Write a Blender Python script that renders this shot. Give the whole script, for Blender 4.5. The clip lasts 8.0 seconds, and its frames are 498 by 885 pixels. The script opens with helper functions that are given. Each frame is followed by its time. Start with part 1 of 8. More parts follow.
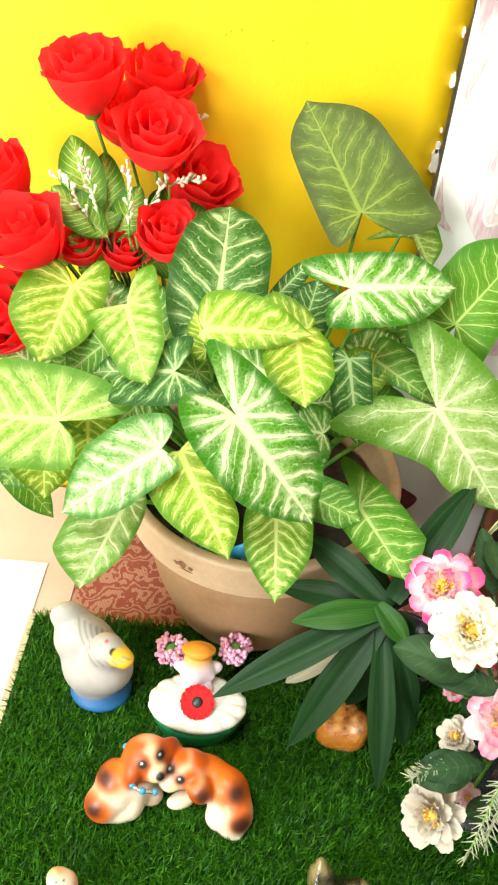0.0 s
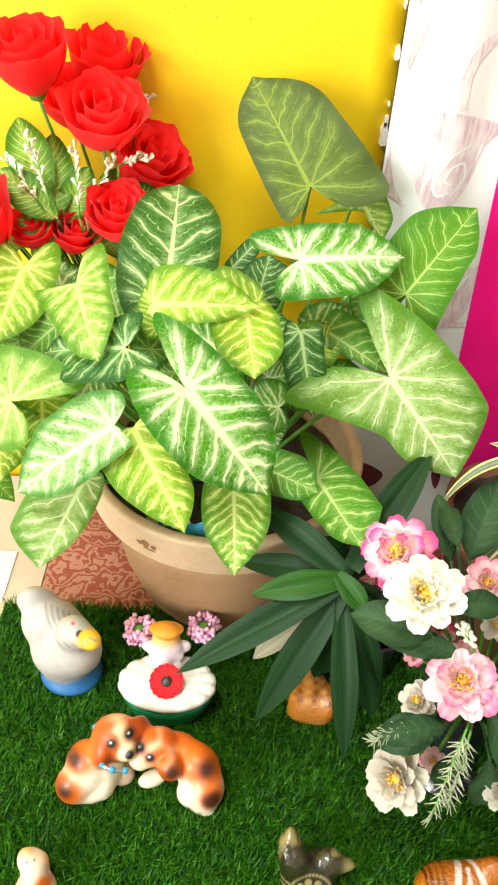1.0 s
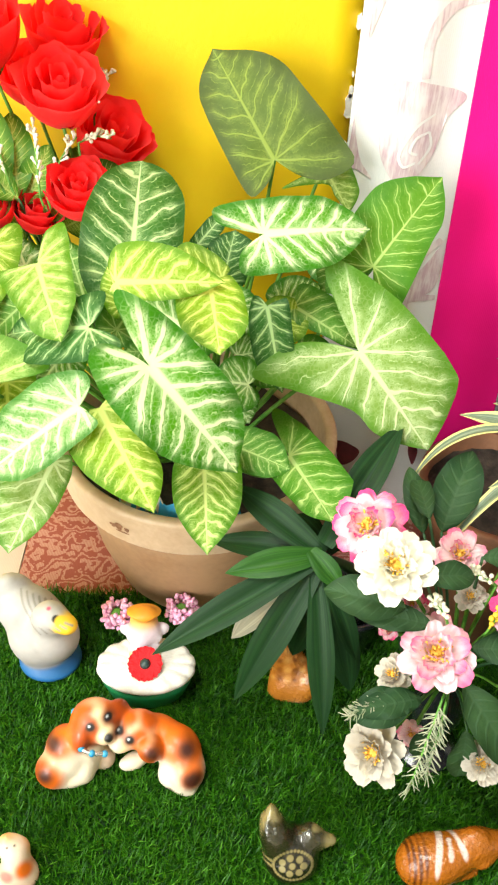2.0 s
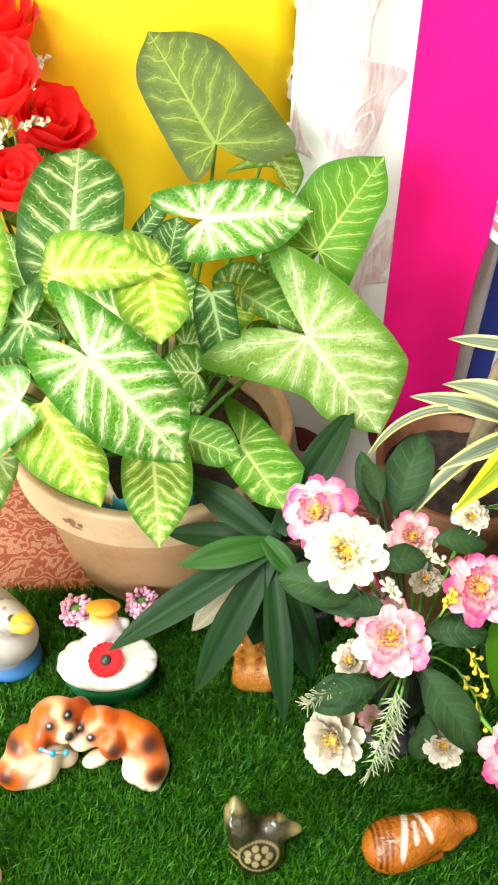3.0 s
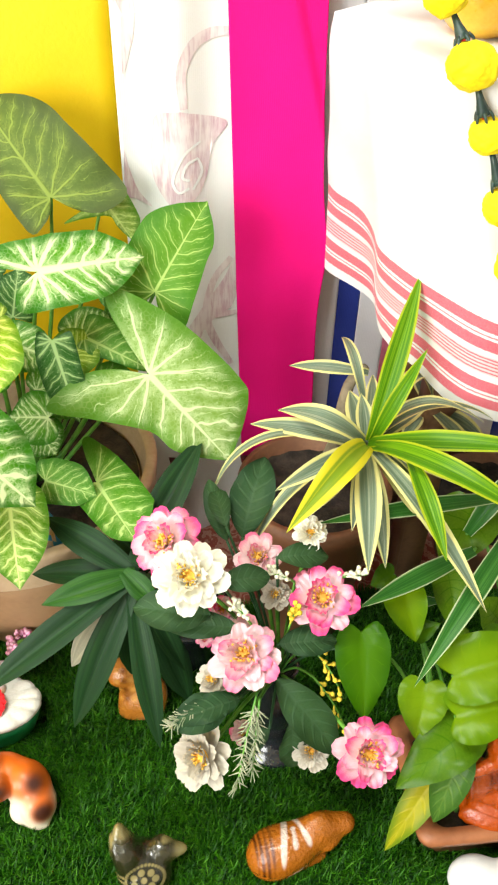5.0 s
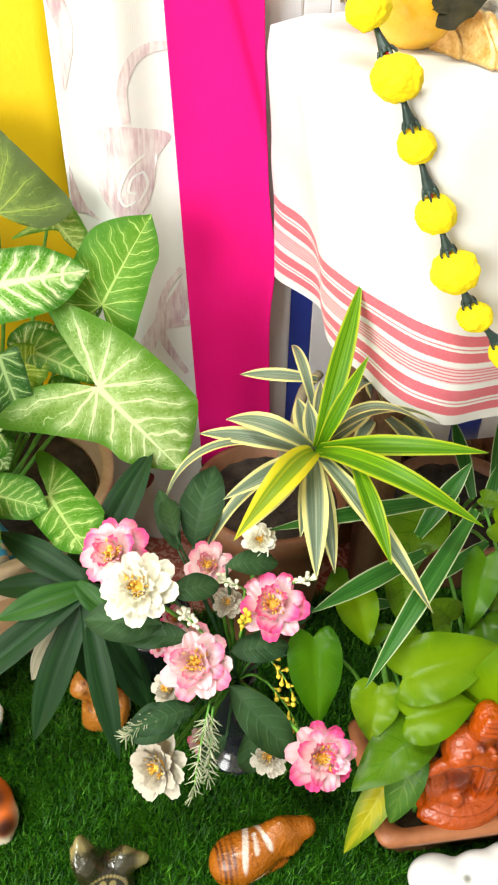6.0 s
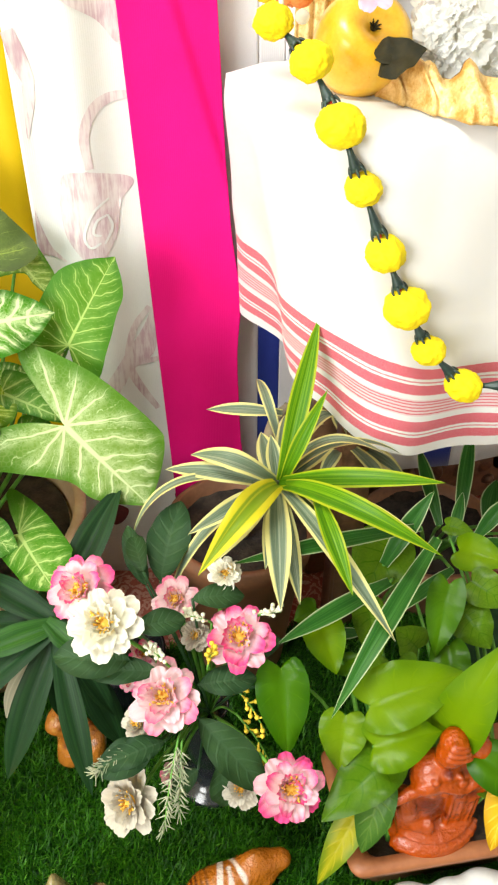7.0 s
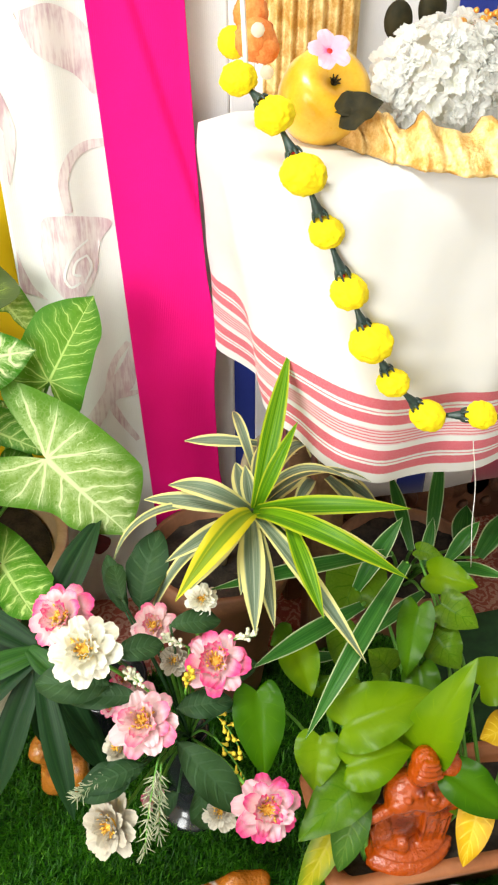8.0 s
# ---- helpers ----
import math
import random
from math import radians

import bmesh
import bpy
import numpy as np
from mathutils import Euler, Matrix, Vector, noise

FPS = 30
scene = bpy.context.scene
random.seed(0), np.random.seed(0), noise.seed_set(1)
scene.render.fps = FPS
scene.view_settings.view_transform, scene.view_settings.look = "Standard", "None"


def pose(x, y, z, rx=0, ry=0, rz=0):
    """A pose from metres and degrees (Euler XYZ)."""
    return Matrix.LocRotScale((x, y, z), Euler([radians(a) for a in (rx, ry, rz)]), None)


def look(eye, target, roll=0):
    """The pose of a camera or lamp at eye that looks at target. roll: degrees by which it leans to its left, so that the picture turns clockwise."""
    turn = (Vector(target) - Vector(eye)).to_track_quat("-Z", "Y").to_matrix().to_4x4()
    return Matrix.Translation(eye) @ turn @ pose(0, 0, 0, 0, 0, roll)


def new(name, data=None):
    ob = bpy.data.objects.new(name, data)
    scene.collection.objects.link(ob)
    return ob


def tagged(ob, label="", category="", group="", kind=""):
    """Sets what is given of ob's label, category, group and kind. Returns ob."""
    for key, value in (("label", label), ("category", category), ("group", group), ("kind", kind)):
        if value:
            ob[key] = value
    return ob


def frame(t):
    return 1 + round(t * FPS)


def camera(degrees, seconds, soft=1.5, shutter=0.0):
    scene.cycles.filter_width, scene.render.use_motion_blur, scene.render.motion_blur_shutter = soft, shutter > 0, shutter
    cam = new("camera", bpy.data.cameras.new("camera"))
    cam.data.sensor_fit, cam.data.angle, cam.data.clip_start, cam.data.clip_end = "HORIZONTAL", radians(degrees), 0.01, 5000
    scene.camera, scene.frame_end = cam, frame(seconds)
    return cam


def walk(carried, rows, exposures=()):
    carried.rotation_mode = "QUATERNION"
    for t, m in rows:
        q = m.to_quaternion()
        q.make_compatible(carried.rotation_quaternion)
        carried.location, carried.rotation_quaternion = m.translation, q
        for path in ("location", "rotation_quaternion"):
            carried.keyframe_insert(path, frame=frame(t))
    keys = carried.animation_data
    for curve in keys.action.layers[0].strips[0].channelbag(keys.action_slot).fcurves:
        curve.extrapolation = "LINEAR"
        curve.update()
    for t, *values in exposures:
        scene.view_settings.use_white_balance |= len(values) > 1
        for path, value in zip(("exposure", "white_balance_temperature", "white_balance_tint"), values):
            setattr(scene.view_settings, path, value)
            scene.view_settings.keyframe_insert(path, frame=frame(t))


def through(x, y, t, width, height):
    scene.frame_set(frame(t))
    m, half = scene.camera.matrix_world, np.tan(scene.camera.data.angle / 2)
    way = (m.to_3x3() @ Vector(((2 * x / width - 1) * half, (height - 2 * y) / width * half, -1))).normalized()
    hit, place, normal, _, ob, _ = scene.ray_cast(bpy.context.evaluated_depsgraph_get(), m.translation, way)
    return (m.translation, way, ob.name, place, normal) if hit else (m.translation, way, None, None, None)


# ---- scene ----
cam = camera(34.2, 8.0, 2.2)
PATH = [
    (0, (0.225, 0.127, 0.846), (0.24, 1.659, -0.44), 5.7),
    (0.5, (0.244, 0.117, 0.839), (0.264, 1.652, -0.443), 4.6),
    (1, (0.256, 0.113, 0.835), (0.302, 1.639, -0.456), 4.5),
    (1.5, (0.264, 0.111, 0.831), (0.325, 1.627, -0.472), 4.1),
    (3, (0.302, 0.12, 0.82), (0.427, 1.605, -0.514), 2.9),
    (3.5, (0.321, 0.115, 0.832), (0.5, 1.609, -0.485), 2.9),
    (4, (0.347, 0.105, 0.843), (0.571, 1.602, -0.465), 2.4),
    (4.5, (0.361, 0.096, 0.85), (0.627, 1.599, -0.443), 2.4),
    (6, (0.408, 0.08, 0.861), (0.741, 1.585, -0.413), 1.5),
    (6.5, (0.421, 0.076, 0.87), (0.773, 1.595, -0.382), 1.3),
    (7, (0.431, 0.068, 0.877), (0.794, 1.608, -0.346), 0.7),
    (7.5, (0.436, 0.053, 0.886), (0.822, 1.614, -0.303), 0.6),
    (8, (0.438, 0.042, 0.897), (0.84, 1.616, -0.269), 0.6),
]
walk(cam, [(t, look(eye, target, roll)) for t, eye, target, roll in PATH], [(0, -0.05), (1.5, -0.04), (3.0, 0.17), (4.0, 0.10), (4.5, -0.03), (6.0, -0.13), (8.0, -0.24)])
LAMP, SIDE_FILL = 64.0, 84.0

# ---- world and lamps ----
world = bpy.data.worlds.new("world")
world.use_nodes = True
scene.world = world
world.node_tree.nodes["Background"].inputs[0].default_value = (0.9, 0.95, 1.0, 1)
world.node_tree.nodes["Background"].inputs[1].default_value = 0.3
scene.view_settings.exposure = 0.0


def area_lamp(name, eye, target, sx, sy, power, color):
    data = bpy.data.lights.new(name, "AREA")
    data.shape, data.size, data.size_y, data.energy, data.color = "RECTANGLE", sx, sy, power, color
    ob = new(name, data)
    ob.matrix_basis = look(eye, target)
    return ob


area_lamp("ceiling_lamp_light", (-0.35, 0.05, 2.56), (-0.1, 0.4, 0.0), 1.25, 0.4, LAMP, (0.95, 1.0, 0.93))
# Unseen fill lamp added at the left to brighten the fronts of things.
area_lamp("side_fill_light", (-1.25, -0.9, 1.12), (0.4, 0.7, 0.35), 1.1, 1.2, SIDE_FILL, (0.97, 0.98, 0.95))


# ---- node helpers ----
def tree_of(name):
    ma = bpy.data.materials.new(name)
    ma.use_nodes = True
    nt = ma.node_tree
    return ma, nt, nt.nodes["Principled BSDF"]


def put(nt, socket, value):
    if isinstance(value, bpy.types.NodeSocket):
        nt.links.new(value, socket)
    elif isinstance(value, (tuple, list)):
        socket.default_value = (*value, 1) if len(value) == 3 and socket.type == "RGBA" else value
    else:
        socket.default_value = value


def calc(nt, op, a, b=0.0, c=0.0):
    n = nt.nodes.new("ShaderNodeMath")
    n.operation = op
    for s, v in zip(n.inputs, (a, b, c)):
        put(nt, s, v)
    return n.outputs[0]


def ramp01(nt, value, lo, hi):
    n = nt.nodes.new("ShaderNodeMapRange")
    n.interpolation_type = "SMOOTHSTEP"
    put(nt, n.inputs[0], value)
    n.inputs[1].default_value, n.inputs[2].default_value = lo, hi
    return n.outputs[0]


def blend(nt, f, a, b):
    n = nt.nodes.new("ShaderNodeMix")
    n.data_type = "RGBA"
    put(nt, n.inputs[0], f)
    put(nt, n.inputs[6], a)
    put(nt, n.inputs[7], b)
    return n.outputs[2]


def coords(nt, kind="Object", scale=(1, 1, 1)):
    tc = nt.nodes.new("ShaderNodeTexCoord")
    mp = nt.nodes.new("ShaderNodeMapping")
    mp.inputs["Scale"].default_value = scale
    nt.links.new(tc.outputs[kind], mp.inputs[0])
    return mp.outputs[0]


def grain(nt, vec, scale, detail=3.0, rough=0.55, distort=0.0):
    n = nt.nodes.new("ShaderNodeTexNoise")
    put(nt, n.inputs["Vector"], vec)
    n.inputs["Scale"].default_value, n.inputs["Detail"].default_value = scale, detail
    n.inputs["Roughness"].default_value, n.inputs["Distortion"].default_value = rough, distort
    return n.outputs["Fac"]


def relief(nt, bsdf, height, strength, dist=0.001):
    n = nt.nodes.new("ShaderNodeBump")
    n.inputs["Strength"].default_value, n.inputs["Distance"].default_value = strength, dist
    put(nt, n.inputs["Height"], height)
    nt.links.new(n.outputs[0], bsdf.inputs["Normal"])


def chance(nt):
    return nt.nodes.new("ShaderNodeObjectInfo").outputs["Random"]


def thin(nt, bsdf, color, share):
    """Lets part of the light through a thin sheet."""
    tr = nt.nodes.new("ShaderNodeBsdfTranslucent")
    put(nt, tr.inputs[0], color)
    mx = nt.nodes.new("ShaderNodeMixShader")
    mx.inputs[0].default_value = share
    nt.links.new(bsdf.outputs[0], mx.inputs[1])
    nt.links.new(tr.outputs[0], mx.inputs[2])
    nt.links.new(mx.outputs[0], nt.nodes["Material Output"].inputs[0])


def solid(name, c1, c2, rough=0.6, scale=20.0, fine=180.0, bump=0.15, metal=0.0, coat=0.0, spec=0.5):
    """A surface whose colour wanders between two tones at two scales, with fine relief."""
    ma, nt, b = tree_of(name)
    v = coords(nt)
    a, f = grain(nt, v, scale, 4), grain(nt, v, fine, 3)
    k = calc(nt, "ADD", calc(nt, "MULTIPLY", a, 0.7), calc(nt, "MULTIPLY", f, 0.3))
    put(nt, b.inputs["Base Color"], blend(nt, ramp01(nt, k, 0.34, 0.66), c1, c2))
    put(nt, b.inputs["Roughness"], calc(nt, "ADD", rough - 0.06, calc(nt, "MULTIPLY", f, 0.12)))
    b.inputs["Metallic"].default_value, b.inputs["Coat Weight"].default_value = metal, coat
    b.inputs["Coat Roughness"].default_value = 0.08
    b.inputs["Specular IOR Level"].default_value = spec
    relief(nt, b, f, bump)
    return ma


def arrow_material(name, edge, mid, pale, spread, veins=9.0, net=0.5, tint=0.25, cloud=0.5, gloss=0.42, thick=1.0):
    """A variegated arrowhead leaf: pale midrib, side veins and a fine net, greener at the margin."""
    ma, nt, b = tree_of(name)
    tc = nt.nodes.new("ShaderNodeTexCoord")
    sep = nt.nodes.new("ShaderNodeSeparateXYZ")
    nt.links.new(tc.outputs["UV"], sep.inputs[0])
    a = calc(nt, "ABSOLUTE", calc(nt, "MULTIPLY_ADD", sep.outputs[0], 2.0, -1.0))
    s = sep.outputs[1]
    rnd = chance(nt)
    vec = nt.nodes.new("ShaderNodeVectorMath")
    vec.operation = "ADD"
    nt.links.new(tc.outputs["Object"], vec.inputs[0])
    shift = nt.nodes.new("ShaderNodeCombineXYZ")
    put(nt, shift.inputs[0], calc(nt, "MULTIPLY", rnd, 7.0))
    nt.links.new(shift.outputs[0], vec.inputs[1])
    obj = vec.outputs[0]
    wob = grain(nt, obj, 45.0, 3)
    fine = grain(nt, obj, 420.0, 4, 0.7)
    sa = nt.nodes.new("ShaderNodeCombineXYZ")
    put(nt, sa.inputs[0], calc(nt, "MULTIPLY_ADD", s, veins * 17.0, calc(nt, "MULTIPLY", wob, 4.0)))
    put(nt, sa.inputs[1], calc(nt, "MULTIPLY", a, 7.0))
    put(nt, sa.inputs[2], calc(nt, "MULTIPLY_ADD", rnd, 40.0, calc(nt, "MULTIPLY", calc(nt, "SIGN", calc(nt, "SUBTRACT", sep.outputs[0], 0.5)), 5.0)))
    hatch = grain(nt, sa.outputs[0], 1.0, 3, 0.6)
    rib = calc(nt, "SUBTRACT", 1.0, ramp01(nt, calc(nt, "ADD", a, calc(nt, "MULTIPLY", s, 0.03)), 0.02 * thick, 0.14 * thick))
    wave = calc(nt, "ADD", calc(nt, "MULTIPLY", s, veins * 1.45), calc(nt, "MULTIPLY_ADD", wob, 0.45, calc(nt, "MULTIPLY", calc(nt, "MULTIPLY", a, a), -0.35)))
    tri = calc(nt, "PINGPONG", wave, 0.5)
    wid = calc(nt, "MULTIPLY_ADD", a, -0.21 * thick, 0.26 * thick)
    side = calc(nt, "SUBTRACT", 1.0, ramp01(nt, calc(nt, "DIVIDE", calc(nt, "MULTIPLY_ADD", hatch, 0.06, calc(nt, "SUBTRACT", tri, 0.03)), wid), 0.15, 1.0))
    side = calc(nt, "MULTIPLY", side, calc(nt, "SUBTRACT", 1.0, ramp01(nt, calc(nt, "MULTIPLY_ADD", hatch, 0.5, a), 0.80, 1.25)))
    fade = calc(nt, "SUBTRACT", 1.0, ramp01(nt, calc(nt, "ADD", a, calc(nt, "MULTIPLY_ADD", wob, 0.5, -0.25)), spread - 0.3, spread + 0.35))
    grit = calc(nt, "MULTIPLY_ADD", fine, 0.45, calc(nt, "MULTIPLY", hatch, 0.75))
    haze = calc(nt, "MULTIPLY", calc(nt, "MULTIPLY", fade, ramp01(nt, grit, 0.53, 0.64)), cloud)
    web = calc(nt, "MULTIPLY", calc(nt, "MULTIPLY", ramp01(nt, hatch, 0.55, 0.66), net), calc(nt, "SUBTRACT", 1.0, ramp01(nt, a, 0.45, 0.9)))
    k = calc(nt, "MAXIMUM", calc(nt, "MAXIMUM", rib, calc(nt, "MULTIPLY", side, 0.95)), calc(nt, "MAXIMUM", haze, web))
    k = calc(nt, "MINIMUM", k, 1.0)
    ground = blend(nt, ramp01(nt, calc(nt, "ADD", a, calc(nt, "MULTIPLY", wob, 0.5)), 0.55, 1.25), mid, edge)
    ground = blend(nt, calc(nt, "MULTIPLY", calc(nt, "MULTIPLY", rnd, fine), tint), ground, (0.30, 0.42, 0.03))
    col = blend(nt, k, ground, pale)
    put(nt, b.inputs["Base Color"], col)
    b.inputs["Roughness"].default_value = gloss
    b.inputs["Specular IOR Level"].default_value = 0.20 if gloss > 0.4 else 0.14
    relief(nt, b, calc(nt, "SUBTRACT", fine, calc(nt, "MULTIPLY", side, 1.5)), 0.35 if gloss > 0.32 else 0.06, 0.0006)
    thin(nt, b, col, 0.22)
    return ma


def veined_material(name, edge, mid, pale, veins=7.0, width=1.0, mottle=0.5, reach=1.0, net=0.3, gloss=0.48):
    """An arrowhead leaf: pale midrib, side veins that fan from the stalk into the lobes, forked twigs, a fine net and a green margin."""
    ma, nt, b = tree_of(name)
    pl = nt.nodes.new("ShaderNodeUVMap")
    pl.uv_map = "plane"
    sep = nt.nodes.new("ShaderNodeSeparateXYZ")
    nt.links.new(pl.outputs[0], sep.inputs[0])
    tc = nt.nodes.new("ShaderNodeTexCoord")
    grid = nt.nodes.new("ShaderNodeSeparateXYZ")
    nt.links.new(tc.outputs["UV"], grid.inputs[0])
    a = calc(nt, "ABSOLUTE", calc(nt, "MULTIPLY_ADD", grid.outputs[0], 2.0, -1.0))
    x, y = sep.outputs[0], sep.outputs[1]
    ax = calc(nt, "ABSOLUTE", x)
    rnd = chance(nt)
    com = nt.nodes.new("ShaderNodeCombineXYZ")
    put(nt, com.inputs[0], x)
    put(nt, com.inputs[1], y)
    put(nt, com.inputs[2], calc(nt, "MULTIPLY_ADD", calc(nt, "SIGN", x), 3.0, calc(nt, "MULTIPLY", rnd, 50.0)))
    v = com.outputs[0]
    n1, n2, fine = grain(nt, v, 4.0, 2), grain(nt, v, 15.0, 3, 0.6), grain(nt, v, 105.0, 4, 0.7)
    rad = calc(nt, "SQRT", calc(nt, "MULTIPLY_ADD", x, x, calc(nt, "MULTIPLY", y, y)))
    bend = calc(nt, "MULTIPLY_ADD", calc(nt, "MULTIPLY", ax, ax), 0.40, calc(nt, "MULTIPLY", ax, 0.72))

    def lines(count, fan, drift):
        """Distance to the nearest vein: a row along the midrib, a fan round the stalk behind it."""
        q = calc(nt, "SUBTRACT", calc(nt, "ADD", y, drift), bend)
        row = calc(nt, "DIVIDE", calc(nt, "PINGPONG", calc(nt, "MULTIPLY", q, count), 0.5), count)
        th = calc(nt, "DIVIDE", calc(nt, "ARCTAN2", ax, calc(nt, "MULTIPLY", calc(nt, "ADD", y, drift), -1.0)), math.pi)
        ring = calc(nt, "MULTIPLY", calc(nt, "PINGPONG", calc(nt, "MULTIPLY", calc(nt, "SUBTRACT", 0.70, th), fan), 0.5), calc(nt, "MULTIPLY", rad, math.pi / fan))
        ahead = calc(nt, "GREATER_THAN", q, 0.0)
        return calc(nt, "ADD", calc(nt, "MULTIPLY", row, ahead), calc(nt, "MULTIPLY", ring, calc(nt, "SUBTRACT", 1.0, ahead)))

    drift = calc(nt, "MULTIPLY", calc(nt, "MULTIPLY_ADD", n1, 1.0, -0.5), calc(nt, "MULTIPLY", rad, 0.42))
    d1 = lines(veins, 5.5, drift)
    slip = calc(nt, "ADD", drift, calc(nt, "MULTIPLY_ADD", n2, 0.09, -0.045))
    d2 = lines(veins * 2.4, 12.0, slip)
    far = calc(nt, "MINIMUM", calc(nt, "MULTIPLY", ax, 2.2), 1.0)
    wid = calc(nt, "MULTIPLY", calc(nt, "MULTIPLY_ADD", far, -0.0175, 0.0235), width)
    wid = calc(nt, "MULTIPLY", wid, calc(nt, "MULTIPLY_ADD", n2, 1.0, 0.5))
    side = calc(nt, "SUBTRACT", 1.0, ramp01(nt, calc(nt, "DIVIDE", d1, wid), 0.45, 1.05))
    twig = calc(nt, "SUBTRACT", 1.0, ramp01(nt, d2, 0.002 * width, 0.009 * width))
    twig = calc(nt, "MULTIPLY", calc(nt, "MULTIPLY", twig, ramp01(nt, n2, 0.38, 0.56)), 0.6)
    core = calc(nt, "MULTIPLY", calc(nt, "SUBTRACT", 1.06, y), 0.040 * width)
    rib = calc(nt, "SUBTRACT", 1.0, ramp01(nt, calc(nt, "DIVIDE", ax, core), 0.4, 1.2))
    rib = calc(nt, "MULTIPLY", rib, ramp01(nt, y, -0.03, 0.0))
    vo = nt.nodes.new("ShaderNodeTexVoronoi")
    vo.feature = "DISTANCE_TO_EDGE"
    vo.inputs["Scale"].default_value = 26.0
    put(nt, vo.inputs["Vector"], v)
    web = calc(nt, "MULTIPLY", calc(nt, "SUBTRACT", 1.0, ramp01(nt, vo.outputs["Distance"], 0.02, 0.16)), net)
    close = calc(nt, "SUBTRACT", 1.0, ramp01(nt, calc(nt, "MINIMUM", d1, calc(nt, "MULTIPLY", ax, 0.6)), 0.01, 0.062 * reach))
    haze = calc(nt, "MULTIPLY", calc(nt, "MULTIPLY", close, ramp01(nt, calc(nt, "MULTIPLY_ADD", n2, 0.4, calc(nt, "MULTIPLY", fine, 0.6)), 0.40, 0.60)), mottle)
    k = calc(nt, "MAXIMUM", calc(nt, "MAXIMUM", rib, calc(nt, "MULTIPLY", side, 0.95)), calc(nt, "MAXIMUM", calc(nt, "MAXIMUM", haze, twig), calc(nt, "MULTIPLY", web, calc(nt, "MULTIPLY_ADD", close, 0.7, 0.3))))
    rim = ramp01(nt, calc(nt, "MULTIPLY_ADD", n2, 0.22, a), 0.84, 1.06)
    k = calc(nt, "MULTIPLY", k, calc(nt, "MULTIPLY_ADD", rim, -0.85, 1.0))
    ground = blend(nt, ramp01(nt, calc(nt, "MULTIPLY_ADD", n1, 0.6, a), 0.65, 1.35), mid, edge)
    ground = blend(nt, calc(nt, "MULTIPLY", ramp01(nt, fine, 0.5, 0.7), 0.35), ground, edge)
    col = blend(nt, k, ground, pale)
    put(nt, b.inputs["Base Color"], col)
    put(nt, b.inputs["Roughness"], calc(nt, "MULTIPLY_ADD", fine, 0.14, gloss - 0.07))
    b.inputs["Specular IOR Level"].default_value = 0.22
    relief(nt, b, calc(nt, "SUBTRACT", calc(nt, "MULTIPLY", fine, 0.5), calc(nt, "MULTIPLY", calc(nt, "MAXIMUM", side, rib), 1.2)), 0.45, 0.0008)
    thin(nt, b, col, 0.22)
    return ma


def strap_material(name, core, streak, margin, edge_at, gloss=0.4, through=0.15):
    """A long leaf with a margin stripe and fine lengthwise streaks."""
    ma, nt, b = tree_of(name)
    tc = nt.nodes.new("ShaderNodeTexCoord")
    sep = nt.nodes.new("ShaderNodeSeparateXYZ")
    nt.links.new(tc.outputs["UV"], sep.inputs[0])
    a = calc(nt, "ABSOLUTE", calc(nt, "MULTIPLY_ADD", sep.outputs[0], 2.0, -1.0))
    mp = nt.nodes.new("ShaderNodeMapping")
    mp.inputs["Scale"].default_value = (14.0, 0.6, 1.0)
    nt.links.new(tc.outputs["UV"], mp.inputs[0])
    com = nt.nodes.new("ShaderNodeVectorMath")
    com.operation = "ADD"
    nt.links.new(mp.outputs[0], com.inputs[0])
    sh = nt.nodes.new("ShaderNodeCombineXYZ")
    put(nt, sh.inputs[2], calc(nt, "MULTIPLY", chance(nt), 9.0))
    nt.links.new(sh.outputs[0], com.inputs[1])
    lines = grain(nt, com.outputs[0], 1.0, 4, 0.65)
    fine = grain(nt, coords(nt), 300.0, 3)
    col = blend(nt, ramp01(nt, lines, 0.42, 0.68), core, streak)
    rim = ramp01(nt, calc(nt, "ADD", a, calc(nt, "MULTIPLY_ADD", lines, 0.24, -0.12)), edge_at - 0.07, edge_at + 0.07)
    col = blend(nt, rim, col, margin)
    put(nt, b.inputs["Base Color"], col)
    put(nt, b.inputs["Roughness"], calc(nt, "MULTIPLY_ADD", fine, 0.15, gloss - 0.07))
    b.inputs["Specular IOR Level"].default_value = 0.18
    relief(nt, b, calc(nt, "ADD", lines, calc(nt, "MULTIPLY", fine, 0.4)), 0.4, 0.0006)
    thin(nt, b, col, through)
    return ma


def petal_material(name, root, body, tip, lo=0.25, hi=0.9, through=0.25):
    """Fabric petals whose dye runs from the root to the rim."""
    ma, nt, b = tree_of(name)
    tc = nt.nodes.new("ShaderNodeTexCoord")
    sep = nt.nodes.new("ShaderNodeSeparateXYZ")
    nt.links.new(tc.outputs["UV"], sep.inputs[0])
    n = grain(nt, coords(nt), 60.0, 3)
    s = calc(nt, "ADD", sep.outputs[1], calc(nt, "MULTIPLY_ADD", n, 0.3, -0.15))
    s = calc(nt, "ADD", s, calc(nt, "MULTIPLY_ADD", chance(nt), 0.5, -0.25))
    col = blend(nt, ramp01(nt, s, lo - 0.15, lo + 0.2), root, body)
    col = blend(nt, ramp01(nt, s, hi - 0.4, hi + 0.1), col, tip)
    put(nt, b.inputs["Base Color"], col)
    b.inputs["Roughness"].default_value = 0.75
    b.inputs["Sheen Weight"].default_value = 0.15
    relief(nt, b, grain(nt, coords(nt), 500.0, 2), 0.3, 0.0004)
    thin(nt, b, col, through)
    return ma


